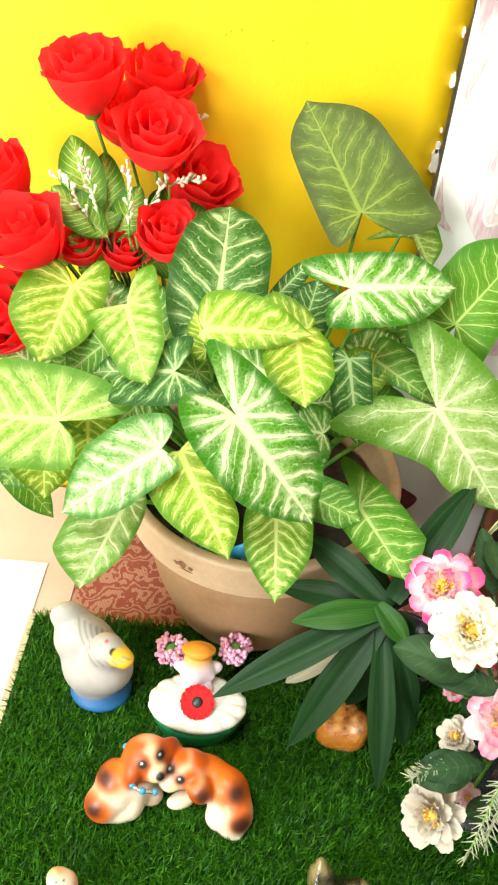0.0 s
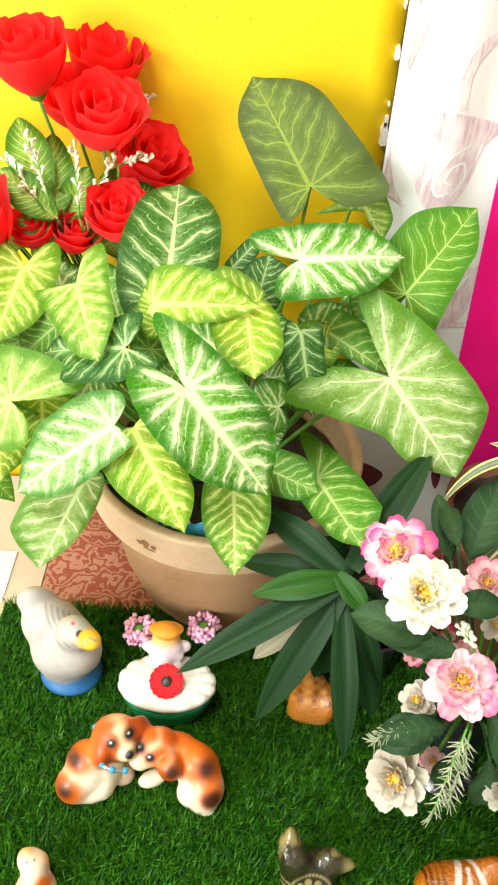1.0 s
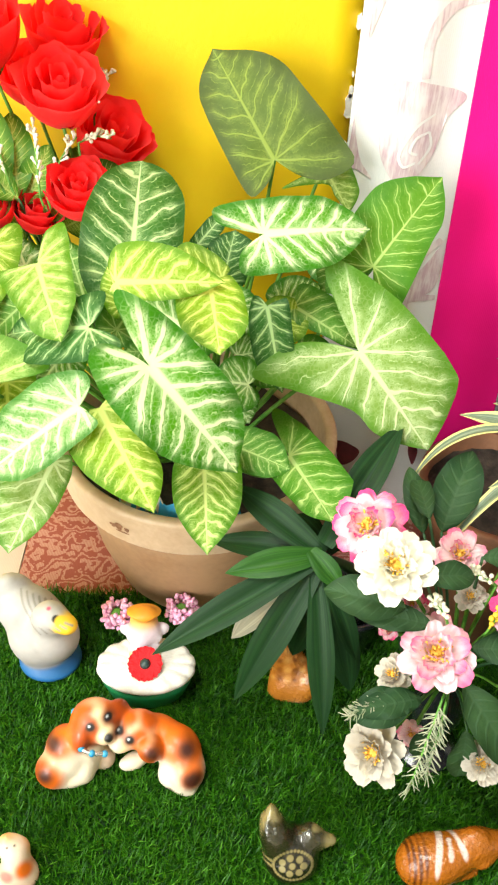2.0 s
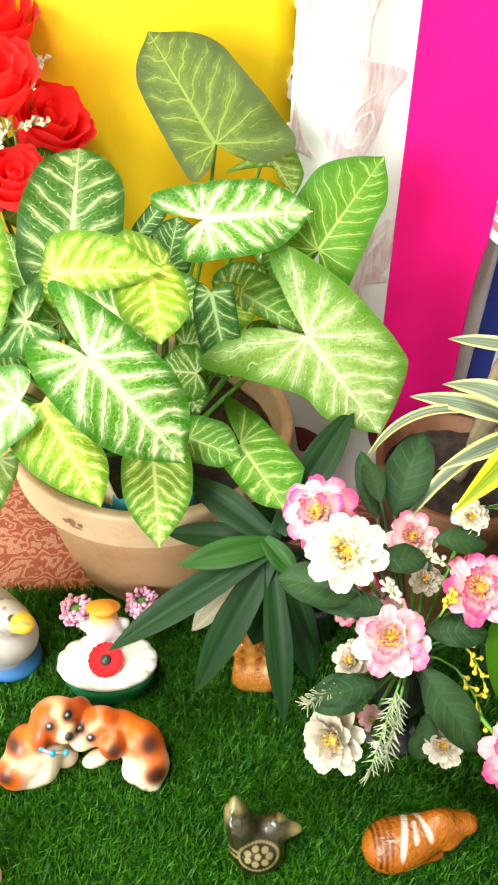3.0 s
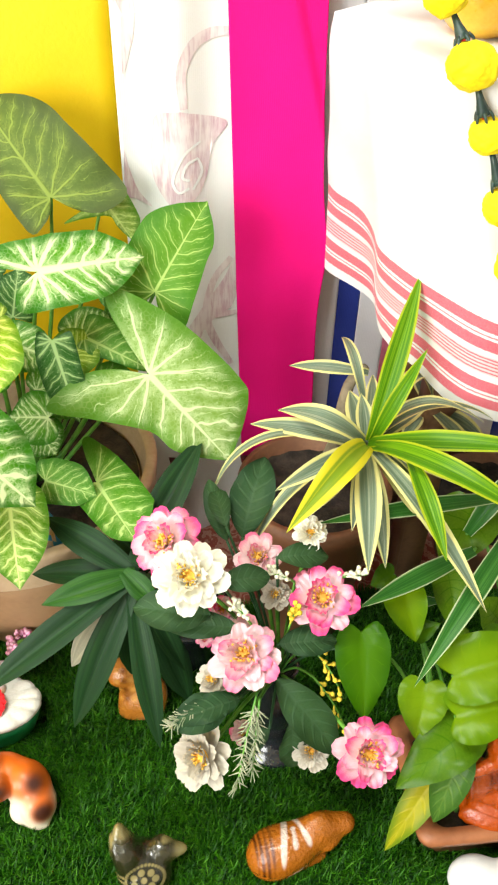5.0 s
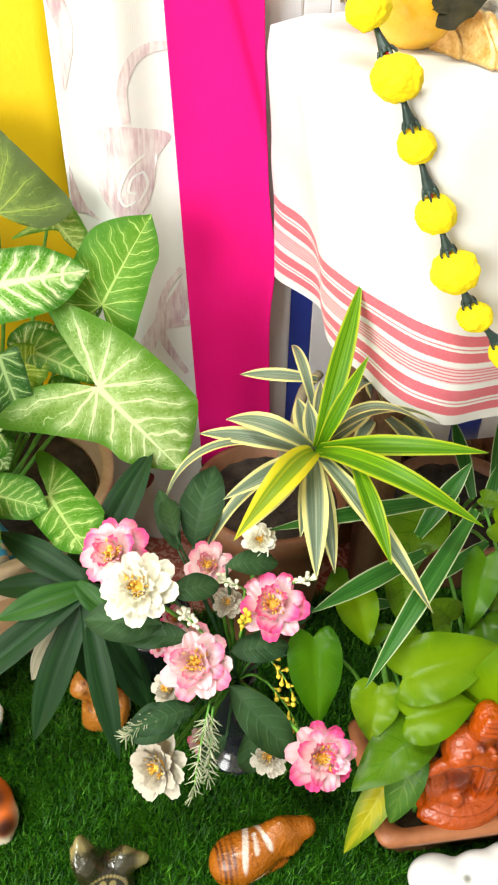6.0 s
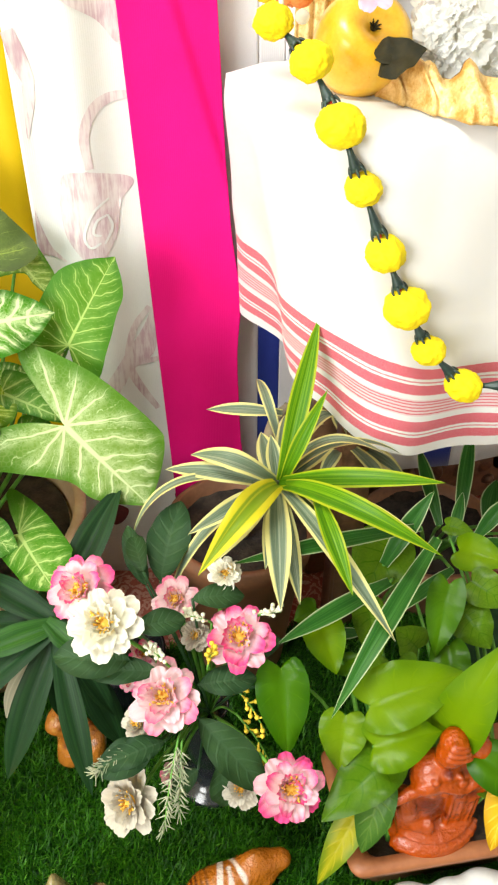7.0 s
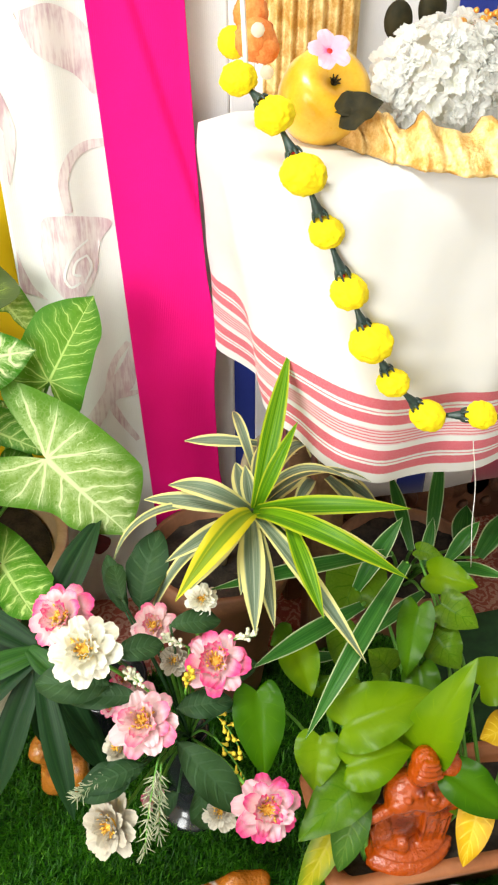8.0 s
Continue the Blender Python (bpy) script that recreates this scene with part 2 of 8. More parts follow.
def painted(name, rough=0.3, coat=0.3, carve=0.25, size=260.0):
    """Hand-painted ceramic: the glaze colours lie in the mesh's paint layer."""
    ma, nt, b = tree_of(name)
    at = nt.nodes.new("ShaderNodeAttribute")
    at.attribute_name = "paint"
    n = grain(nt, coords(nt), 90.0, 4)
    hsv = nt.nodes.new("ShaderNodeHueSaturation")
    put(nt, hsv.inputs["Value"], calc(nt, "MULTIPLY_ADD", n, 0.3, 0.85))
    nt.links.new(at.outputs["Color"], hsv.inputs["Color"])
    nt.links.new(hsv.outputs[0], b.inputs["Base Color"])
    put(nt, b.inputs["Roughness"], calc(nt, "MULTIPLY_ADD", n, 0.16, rough - 0.08))
    b.inputs["Coat Weight"].default_value = coat
    b.inputs["Coat Roughness"].default_value = 0.1
    relief(nt, b, grain(nt, coords(nt), size, 3), carve, 0.0008 if carve < 0.5 else 0.003)
    return ma


# ---- object helpers ----
def world_of(ob):
    return ob.matrix_basis if ob.parent is None else world_of(ob.parent) @ ob.matrix_parent_inverse @ ob.matrix_basis


def thing(name, at, label, category, group="", kind=""):
    ob = new(name)
    ob.empty_display_size = 0.02
    ob.matrix_basis = Matrix.Translation(at)
    return tagged(ob, label, category, group, kind)


def under(ob, parent):
    if parent is not None:
        ob.parent = parent
        ob.matrix_parent_inverse = world_of(parent).inverted()
    return ob


def meshed(name, bm, mats, smooth=True):
    me = bpy.data.meshes.new(name)
    bm.to_mesh(me)
    bm.free()
    for ma in mats if isinstance(mats, (list, tuple)) else [mats]:
        me.materials.append(ma)
    if smooth:
        me.shade_smooth()
    return me


def part(name, bm, mats, parent=None, label="", smooth=True):
    return tagged(under(new(name, meshed(name, bm, mats, smooth)), parent), label)


def placed(name, me, m, parent=None, label=""):
    ob = new(name, me)
    ob.matrix_basis = m
    return tagged(under(ob, parent), label)


def lathe(profile, seg=48, bm=None, at=(0, 0, 0), wob=0.0):
    bm = bm or bmesh.new()
    rings = []
    for r, z in profile:
        rings.append([bm.verts.new((at[0] + r * (1 + wob * math.sin(3 * i * 2 * math.pi / seg + 1)) * math.cos(i * 2 * math.pi / seg), at[1] + r * math.sin(i * 2 * math.pi / seg), at[2] + z)) for i in range(seg)])
    for a, b in zip(rings, rings[1:]):
        for i in range(seg):
            bm.faces.new((a[i], a[(i + 1) % seg], b[(i + 1) % seg], b[i]))
    for ring, flip in ((rings[0], True), (rings[-1], False)):
        if (ring[0].co - ring[seg // 2].co).length > 1e-6:
            bm.faces.new(ring[::-1] if flip else ring)
    bmesh.ops.remove_doubles(bm, verts=bm.verts, dist=1e-6)
    return bm


def spline(pts, n):
    """Points along a smooth curve through pts."""
    p = [Vector(q) for q in pts]
    p = [2 * p[0] - p[1]] + p + [2 * p[-1] - p[-2]]
    out = []
    for i in range(1, len(p) - 2):
        for k in range(n):
            t = k / n
            out.append(0.5 * (2 * p[i] + (p[i + 1] - p[i - 1]) * t + (2 * p[i - 1] - 5 * p[i] + 4 * p[i + 1] - p[i + 2]) * t * t + (3 * p[i] - p[i - 1] - 3 * p[i + 1] + p[i + 2]) * t ** 3))
    return out + [p[-2]]


def tube(pts, r0, r1=None, seg=8, n=6, bm=None):
    bm = bm or bmesh.new()
    r1 = r0 if r1 is None else r1
    line = spline(pts, n)
    rings = []
    for i, p in enumerate(line):
        d = (line[min(i + 1, len(line) - 1)] - line[max(i - 1, 0)]).normalized()
        u = d.orthogonal().normalized() if i == 0 else (u - d * u.dot(d)).normalized()
        w = d.cross(u)
        r = r0 + (r1 - r0) * i / (len(line) - 1)
        rings.append([bm.verts.new(p + r * (math.cos(2 * math.pi * k / seg) * u + math.sin(2 * math.pi * k / seg) * w)) for k in range(seg)])
    for a, b in zip(rings, rings[1:]):
        for k in range(seg):
            bm.faces.new((a[k], a[(k + 1) % seg], b[(k + 1) % seg], b[k]))
    bm.faces.new(rings[0][::-1])
    bm.faces.new(rings[-1])
    return bm


def slab(x0, x1, y0, y1, z0, z1, bevel=0.0, bm=None):
    own = bmesh.new()
    bmesh.ops.create_cube(own, size=1)
    for v in own.verts:
        v.co = ((x0 + x1) / 2 + v.co.x * (x1 - x0), (y0 + y1) / 2 + v.co.y * (y1 - y0), (z0 + z1) / 2 + v.co.z * (z1 - z0))
    if bevel:
        bmesh.ops.bevel(own, geom=own.edges[:], offset=bevel, segments=2, affect="EDGES")
    return own


def sheet(f, nu, nv, closed=False):
    """A grid f(u, v) -> place, with its uv layer."""
    bm = bmesh.new()
    uv = bm.loops.layers.uv.new("UVMap")
    g = [[bm.verts.new(f(i / nu, j / nv)) for j in range(nv + 1)] for i in range(nu + 1)]
    for i in range(nu):
        for j in range(nv):
            fc = bm.faces.new((g[i][j], g[i + 1][j], g[i + 1][j + 1], g[i][j + 1]))
            for lp, (a, b) in zip(fc.loops, ((i, j), (i + 1, j), (i + 1, j + 1), (i, j + 1))):
                lp[uv].uv = (a / nu, b / nv)
    return bm


HEART = ((0.0, 0.0), (0.12, -0.08), (0.30, -0.12), (0.46, 0.03), (0.50, 0.24), (0.43, 0.48), (0.26, 0.73), (0.09, 0.92), (0.0, 1.0))
OVAL = ((0.0, 0.0), (0.14, 0.05), (0.32, 0.16), (0.45, 0.32), (0.50, 0.48), (0.45, 0.66), (0.31, 0.83), (0.13, 0.95), (0.0, 1.0))
STRAP = ((0.26, 0.0), (0.31, 0.1), (0.40, 0.22), (0.47, 0.36), (0.50, 0.48), (0.46, 0.62), (0.35, 0.76), (0.17, 0.90), (0.0, 1.0))


def blade(shape, base, tip, width, face, fold=0.15, droop=0.0, wave=0.05, seed=0, rows=22, across=6, sag=0.0, lobe=1.0, lead=(0.0, 1.25)):
    """One leaf from its base to its tip. face: the way its upper side looks; fold: lift of the halves; droop: rise of the arch between the ends."""
    base, tip = Vector(base), Vector(tip)
    d = tip - base
    ln = d.length
    d.normalize()
    nrm = Vector(face)
    nrm = (nrm - d * nrm.dot(d)).normalized()
    sd = d.cross(nrm)
    edge = spline([(x * (1 if y > 0 else 0.6 + 0.4 * lobe), y * (lobe if y < 0 else 1), 0) for x, y in shape], 6)
    bm = bmesh.new()
    uv = bm.loops.layers.uv.new("UVMap")
    grid = []
    for i in range(rows + 1):
        s = i / rows
        q = s * (len(edge) - 1)
        k = min(int(q), len(edge) - 2)
        e = edge[k].lerp(edge[k + 1], q - k)
        row = []
        for j in range(-across, across + 1):
            a = abs(j) / across
            x = e.x * a * (1 if j > 0 else -1)
            m = (max(s - lead[0], 0.0) / (1 - lead[0])) ** lead[1] * (0.985 + 0.015 * s)
            y = m + (e.y - m) * a ** 1.15
            w = noise.noise(Vector((x * 4 + seed * 3.7, y * 5, seed * 1.3)))
            ruffle = wave * a * a * math.sin(y * 15 + seed + (2 if j > 0 else 0)) * 0.5
            z = width * (fold * abs(x) * 2 * (1 - 0.5 * a)) + ln * (droop * 4 * y * (1 - y) if y > 0 else 0.4 * y * droop * 4) + width * (wave * w + ruffle) * (0.3 + a) * (1 - s ** 6) - sag * width * a * a * abs(e.x) * 2
            row.append(bm.verts.new(base + d * (y * ln) + sd * (x * width) + nrm * z))
        grid.append(row)
    n = 2 * across
    for i in range(rows):
        for j in range(n):
            vs = (grid[i][j], grid[i][j + 1], grid[i + 1][j + 1], grid[i + 1][j])
            if len({tuple(round(c, 6) for c in v.co) for v in vs}) < 3:
                continue
            fc = bm.faces.new(vs)
            for lp, (a, b) in zip(fc.loops, ((j, i), (j + 1, i), (j + 1, i + 1), (j, i + 1))):
                lp[uv].uv = (a / n, b / rows)
    bmesh.ops.remove_doubles(bm, verts=bm.verts, dist=1e-6)
    bmesh.ops.recalc_face_normals(bm, faces=bm.faces[:])
    return bm


class Clay:
    """A figure kneaded from rounded lumps, with its paint, as one closed mesh."""

    def __init__(self, soft=0.006):
        self.lumps, self.spots, self.soft = [], [], soft

    def lump(self, at, size, color, turn=(0, 0, 0)):
        self.lumps.append((np.array(at, float), np.array(size, float), np.array(color, float), np.array(Euler([radians(a) for a in turn]).to_matrix())))
        return self

    def spot(self, at, r, color, soft=0.35):
        self.spots.append((np.array(at, float), r, np.array(color, float), soft))
        return self

    def stamp(self, at, way, r, color, soft=0.35, reach=0.03):
        """Paint a round patch on the skin that lies along a way through a point."""
        self.spots.append((np.array(at, float), r, np.array(color, float), soft, np.array(Vector(way).normalized()), reach))
        return self

    def field(self, p):
        ds = []
        for c, r, _, m in self.lumps:
            q = (p - c) @ m
            k0 = np.linalg.norm(q / r, axis=-1)
            k1 = np.linalg.norm(q / (r * r), axis=-1) + 1e-9
            ds.append(k0 * (k0 - 1) / k1)
        return np.array(ds)

    def build(self, name, mats, step):
        lo = np.min([c - r.max() for c, r, _, _ in self.lumps], 0) - 3 * step
        hi = np.max([c + r.max() for c, r, _, _ in self.lumps], 0) + 3 * step
        n = np.ceil((hi - lo) / step).astype(int) + 1
        axes = [lo[i] + step * np.arange(n[i]) for i in range(3)]
        p = np.stack(np.meshgrid(*axes, indexing="ij"), -1)
        val = np.zeros(p.shape[:3])
        for i in range(n[0]):
            d = self.field(p[i])
            val[i] = -self.soft * np.log(np.exp(np.clip(-d / self.soft, -60, 60)).sum(0))
        neg = val < 0
        acc, cnt = np.zeros((*(n - 1), 3)), np.zeros(n - 1)
        cut = lambda o: tuple(slice(o[i], n[i] - 1 + o[i]) for i in range(3))
        corners = [(a, b, c) for a in (0, 1) for b in (0, 1) for c in (0, 1)]
        for c in corners:
            for ax in range(3):
                if c[ax]:
                    continue
                e = list(c)
                e[ax] = 1
                va, vb = val[cut(c)], val[cut(e)]
                on = (va < 0) != (vb < 0)
                t = np.where(on, va / np.where(on, va - vb, 1), 0)
                pos = np.zeros((*va.shape, 3)) + np.array(c)
                pos[..., ax] += t
                acc += pos * on[..., None]
                cnt += on
        live = cnt > 0
        ids = -np.ones(cnt.shape, int)
        ids[live] = np.arange(live.sum())
        cell = np.argwhere(live)
        verts = lo + step * (cell + acc[live] / cnt[live][:, None])
        quads = []
        for ax in range(3):
            b, c = (ax + 1) % 3, (ax + 2) % 3
            s0 = [slice(1, n[i] - 1) for i in range(3)]
            s1 = list(s0)
            s0[ax], s1[ax] = slice(0, n[ax] - 1), slice(1, n[ax])
            ch = neg[tuple(s0)] != neg[tuple(s1)]
            out = neg[tuple(s0)][ch]
            w = np.argwhere(ch)
            off = np.ones(3, int)
            off[ax] = 0
            w = w + off
            db, dc = np.eye(3, dtype=int)[b], np.eye(3, dtype=int)[c]
            q = np.stack([ids[tuple(x.T)] for x in (w - db - dc, w - dc, w, w - db)], 1)
            q[~out] = q[~out][:, ::-1]
            quads.append(q)
        quads = np.concatenate(quads)
        quads = quads[(quads >= 0).all(1)]
        me = bpy.data.meshes.new(name)
        me.from_pydata(verts.tolist(), [], quads.tolist())
        d = self.field(verts)
        wgt = np.exp(np.clip(-d / 0.0018, -50, 50))
        col = (wgt[..., None] * np.array([x[2] for x in self.lumps])[:, None, :]).sum(0) / (wgt.sum(0)[:, None] + 1e-20)
        for c, r, k, soft, *way in self.spots:
            off = verts - c
            if way:
                run = off @ way[0]
                off = off - run[:, None] * way[0]
                off[np.abs(run) > way[1]] = 1.0
            f = np.linalg.norm(off, axis=1) / r
            f = np.clip((1 + soft - f) / (2 * soft), 0, 1)
            f = (f * f * (3 - 2 * f))[:, None]
            col = col * (1 - f) + k * f
        layer = me.color_attributes.new("paint", "FLOAT_COLOR", "POINT")
        layer.data.foreach_set("color", np.concatenate([col, np.ones((len(col), 1))], 1).astype(np.float32).ravel())
        me.materials.append(mats)
        me.shade_smooth()
        me.update()
        return me

# ---- materials ----
leaf_dark = veined_material("leaf_dark", (0.028, 0.165, 0.001), (0.080, 0.290, 0.003), (0.76, 0.90, 0.50), 5.6, 1.25, 0.75, 1.2, 0.4)
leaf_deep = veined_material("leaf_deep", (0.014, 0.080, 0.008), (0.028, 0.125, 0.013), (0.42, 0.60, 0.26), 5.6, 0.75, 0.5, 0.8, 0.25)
leaf_oval = veined_material("leaf_oval", (0.022, 0.095, 0.009), (0.038, 0.145, 0.016), (0.52, 0.70, 0.32), 5.0, 0.8, 0.55, 0.9, 0.25)
leaf_white = veined_material("leaf_white", (0.035, 0.17, 0.008), (0.095, 0.27, 0.025), (0.68, 0.84, 0.46), 6.0, 1.15, 0.85, 1.8, 0.45)
leaf_lime = veined_material("leaf_lime", (0.085, 0.22, 0.001), (0.19, 0.345, 0.002), (0.68, 0.78, 0.20), 6.5, 1.05, 0.65, 1.2, 0.35)
leaf_lime_veined = veined_material("leaf_lime_veined", (0.055, 0.19, 0.002), (0.12, 0.29, 0.004), (0.64, 0.78, 0.26), 8.0, 0.85, 0.7, 1.0, 0.4)
leaf_pale = veined_material("leaf_pale", (0.065, 0.20, 0.005), (0.155, 0.305, 0.020), (0.56, 0.70, 0.23), 5.6, 1.0, 0.8, 1.7, 0.35)
leaf_silver = veined_material("leaf_silver", (0.075, 0.21, 0.010), (0.185, 0.325, 0.050), (0.64, 0.77, 0.40), 5.2, 0.9, 0.65, 1.6, 0.35)
leaf_mid = veined_material("leaf_mid", (0.035, 0.155, 0.006), (0.075, 0.235, 0.014), (0.42, 0.58, 0.19), 5.6, 0.7, 0.5, 1.0, 0.25)
leaf_plain = veined_material("leaf_plain", (0.045, 0.175, 0.004), (0.085, 0.24, 0.008), (0.38, 0.55, 0.14), 7.0, 0.45, 0.2, 0.8, 0.12)
leaf_dull = veined_material("leaf_dull", (0.060, 0.090, 0.016), (0.085, 0.140, 0.018), (0.25, 0.34, 0.06), 5.5, 0.55, 0.55, 1.1, 0.2)
leaf_pothos = arrow_material("leaf_pothos", (0.026, 0.100, 0.0008), (0.052, 0.150, 0.0012), (0.054, 0.153, 0.0012), 0.05, 6, 0.02, 0.5, 0.2, 0.30, thick=0.5)
leaf_pothos_light = arrow_material("leaf_pothos_light", (0.085, 0.185, 0.0008), (0.135, 0.245, 0.0012), (0.137, 0.248, 0.0012), 0.05, 6, 0.02, 0.2, 0.2, 0.28, thick=0.5)
leaf_yellowing = arrow_material("leaf_yellowing", (0.13, 0.20, 0.006), (0.34, 0.32, 0.008), (0.40, 0.36, 0.02), 0.3, 7, 0.1, 0.2, 0.3, 0.35)
leaf_mottled = arrow_material("leaf_mottled", (0.02, 0.085, 0.012), (0.045, 0.13, 0.02), (0.10, 0.19, 0.03), 0.1, 7, 0.2, 0.2, 0.3, 0.35)
leaf_autumn = arrow_material("leaf_autumn", (0.55, 0.30, 0.006), (0.72, 0.44, 0.01), (0.80, 0.56, 0.05), 0.2, 7, 0.05)
leaf_silk = arrow_material("leaf_silk", (0.016, 0.050, 0.017), (0.028, 0.078, 0.026), (0.045, 0.100, 0.040), 0.3, 6, 0.14, 0.05, 0.5, 0.55)
leaf_rose = arrow_material("leaf_rose", (0.03, 0.15, 0.008), (0.10, 0.29, 0.015), (0.52, 0.66, 0.18), 0.45, 10, 0.4, thick=0.8)
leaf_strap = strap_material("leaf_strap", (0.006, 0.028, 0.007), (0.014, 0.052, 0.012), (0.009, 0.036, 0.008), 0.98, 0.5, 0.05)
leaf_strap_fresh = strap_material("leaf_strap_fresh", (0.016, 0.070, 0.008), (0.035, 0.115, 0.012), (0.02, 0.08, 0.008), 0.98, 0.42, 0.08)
leaf_dry = strap_material("leaf_dry", (0.26, 0.25, 0.18), (0.38, 0.36, 0.26), (0.3, 0.28, 0.2), 0.98, 0.7, 0.12)
leaf_stripe = strap_material("leaf_stripe", (0.12, 0.17, 0.11), (0.27, 0.31, 0.22), (0.64, 0.60, 0.24), 0.66, 0.5)
leaf_fresh = strap_material("leaf_fresh", (0.06, 0.19, 0.004), (0.17, 0.34, 0.008), (0.34, 0.42, 0.015), 0.78, 0.35, 0.25)
leaf_gold = strap_material("leaf_gold", (0.17, 0.27, 0.012), (0.40, 0.42, 0.02), (0.58, 0.52, 0.02), 0.50, 0.4, 0.25)
leaf_spider = strap_material("leaf_spider", (0.02, 0.10, 0.012), (0.05, 0.17, 0.025), (0.40, 0.48, 0.26), 0.88, 0.38)
stem_green = solid("stem_green", (0.06, 0.22, 0.02), (0.14, 0.34, 0.04), 0.5, 60)
stem_dark = solid("stem_dark", (0.015, 0.06, 0.02), (0.03, 0.10, 0.03), 0.5, 60)
stem_cane = solid("stem_cane", (0.20, 0.16, 0.10), (0.34, 0.28, 0.18), 0.8, 40)
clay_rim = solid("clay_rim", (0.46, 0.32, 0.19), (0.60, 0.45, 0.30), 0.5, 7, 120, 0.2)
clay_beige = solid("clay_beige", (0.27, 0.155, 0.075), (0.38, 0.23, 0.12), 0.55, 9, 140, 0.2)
terracotta = solid("terracotta", (0.25, 0.085, 0.032), (0.36, 0.13, 0.05), 0.5, 14, 160, 0.2)
soil_dark = solid("soil_dark", (0.012, 0.009, 0.007), (0.05, 0.035, 0.025), 0.95, 60, 300, 1.0)
tag_blue = solid("tag_blue", (0.02, 0.26, 0.50), (0.06, 0.36, 0.58), 0.35, 40)
tag_print = solid("tag_print", (0.60, 0.40, 0.10), (0.65, 0.62, 0.5), 0.4, 120)
black_glaze = solid("black_glaze", (0.008, 0.010, 0.012), (0.02, 0.022, 0.026), 0.22, 30, 160, 0.05, coat=0.4)
red_petal = petal_material("red_petal", (0.86, 0.002, 0.004), (0.93, 0.008, 0.012), (0.94, 0.030, 0.032), through=0.6)
pink_petal = petal_material("pink_petal", (0.85, 0.62, 0.32), (0.87, 0.62, 0.66), (0.84, 0.15, 0.32), 0.20, 1.10)
rosy_petal = petal_material("rosy_petal", (0.82, 0.70, 0.42), (0.87, 0.62, 0.68), (0.82, 0.06, 0.26), 0.2, 1.0)
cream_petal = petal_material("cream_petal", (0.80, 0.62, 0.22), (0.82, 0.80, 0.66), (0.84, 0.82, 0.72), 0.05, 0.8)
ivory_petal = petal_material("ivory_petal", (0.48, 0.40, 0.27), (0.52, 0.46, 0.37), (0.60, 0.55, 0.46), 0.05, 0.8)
stamen_gold = solid("stamen_gold", (0.75, 0.36, 0.03), (0.85, 0.58, 0.10), 0.7, 300)
sprig_white = solid("sprig_white", (0.62, 0.62, 0.42), (0.78, 0.78, 0.66), 0.7, 200)
sprig_sage = solid("sprig_sage", (0.22, 0.28, 0.15), (0.46, 0.46, 0.33), 0.7, 120)
sprig_yellow = solid("sprig_yellow", (0.60, 0.42, 0.02), (0.80, 0.62, 0.05), 0.7, 200)
marigold_yellow = solid("marigold_yellow", (0.88, 0.66, 0.0), (0.93, 0.76, 0.002), 0.85, 120, 500, 0.2)
calyx_dark = solid("calyx_dark", (0.012, 0.03, 0.028), (0.03, 0.06, 0.05), 0.4, 100)
thread_red = solid("thread_red", (0.60, 0.01, 0.01), (0.75, 0.03, 0.02), 0.6, 100)
thread_white = solid("thread_white", (0.7, 0.68, 0.62), (0.8, 0.78, 0.74), 0.8, 100)
ceramic = painted("ceramic", 0.46, 0.12)
glaze_carved = painted("glaze_carved", 0.22, 0.3, 0.8, 240.0)
matte_clay = painted("matte_clay", 0.6, 0.05)
bronze = painted("bronze", 0.2, 0.8, 0.6, 200.0)
pot_brown = solid("pot_brown", (0.16, 0.065, 0.03), (0.26, 0.11, 0.05), 0.55, 14, 160, 0.2)

# ---- the room ----
def cloth_material(name, c1, c2, weave=900.0, stain=6.0):
    ma, nt, b = tree_of(name)
    v = coords(nt)
    wv = nt.nodes.new("ShaderNodeTexWave")
    wv.inputs["Scale"].default_value = weave / 6.0
    wv.inputs["Distortion"].default_value = 1.5
    nt.links.new(v, wv.inputs["Vector"])
    big, f = grain(nt, v, stain, 4), grain(nt, v, weave, 2)
    put(nt, b.inputs["Base Color"], blend(nt, ramp01(nt, calc(nt, "MULTIPLY_ADD", f, 0.3, calc(nt, "MULTIPLY", big, 0.7)), 0.3, 0.7), c1, c2))
    b.inputs["Roughness"].default_value = 0.85
    b.inputs["Sheen Weight"].default_value = 0.2
    relief(nt, b, calc(nt, "ADD", wv.outputs["Fac"], f), 0.2, 0.0004)
    return ma


def wall_paint():
    ma, nt, b = tree_of("yellow_paint")
    v = coords(nt)
    big, f, lump = grain(nt, v, 3.5, 4), grain(nt, v, 160.0, 4), grain(nt, v, 22.0, 5)
    put(nt, b.inputs["Base Color"], blend(nt, ramp01(nt, big, 0.3, 0.7), (0.80, 0.50, 0.002), (0.86, 0.60, 0.004)))
    put(nt, b.inputs["Roughness"], calc(nt, "MULTIPLY_ADD", lump, 0.2, 0.4))
    relief(nt, b, calc(nt, "ADD", f, calc(nt, "MULTIPLY", lump, 2.0)), 0.25, 0.0012)
    return ma


yellow_paint = wall_paint()
plaster = solid("plaster", (0.50, 0.48, 0.44), (0.58, 0.56, 0.52), 0.8, 4, 120, 0.2)
chip_white = solid("chip_white", (0.70, 0.68, 0.62), (0.82, 0.80, 0.76), 0.9, 80, 400, 0.8)
floor_tile = solid("floor_tile", (0.46, 0.40, 0.33), (0.56, 0.50, 0.42), 0.35, 5, 120, 0.05)
cotton_white = cloth_material("cotton_white", (0.68, 0.68, 0.66), (0.76, 0.76, 0.74))


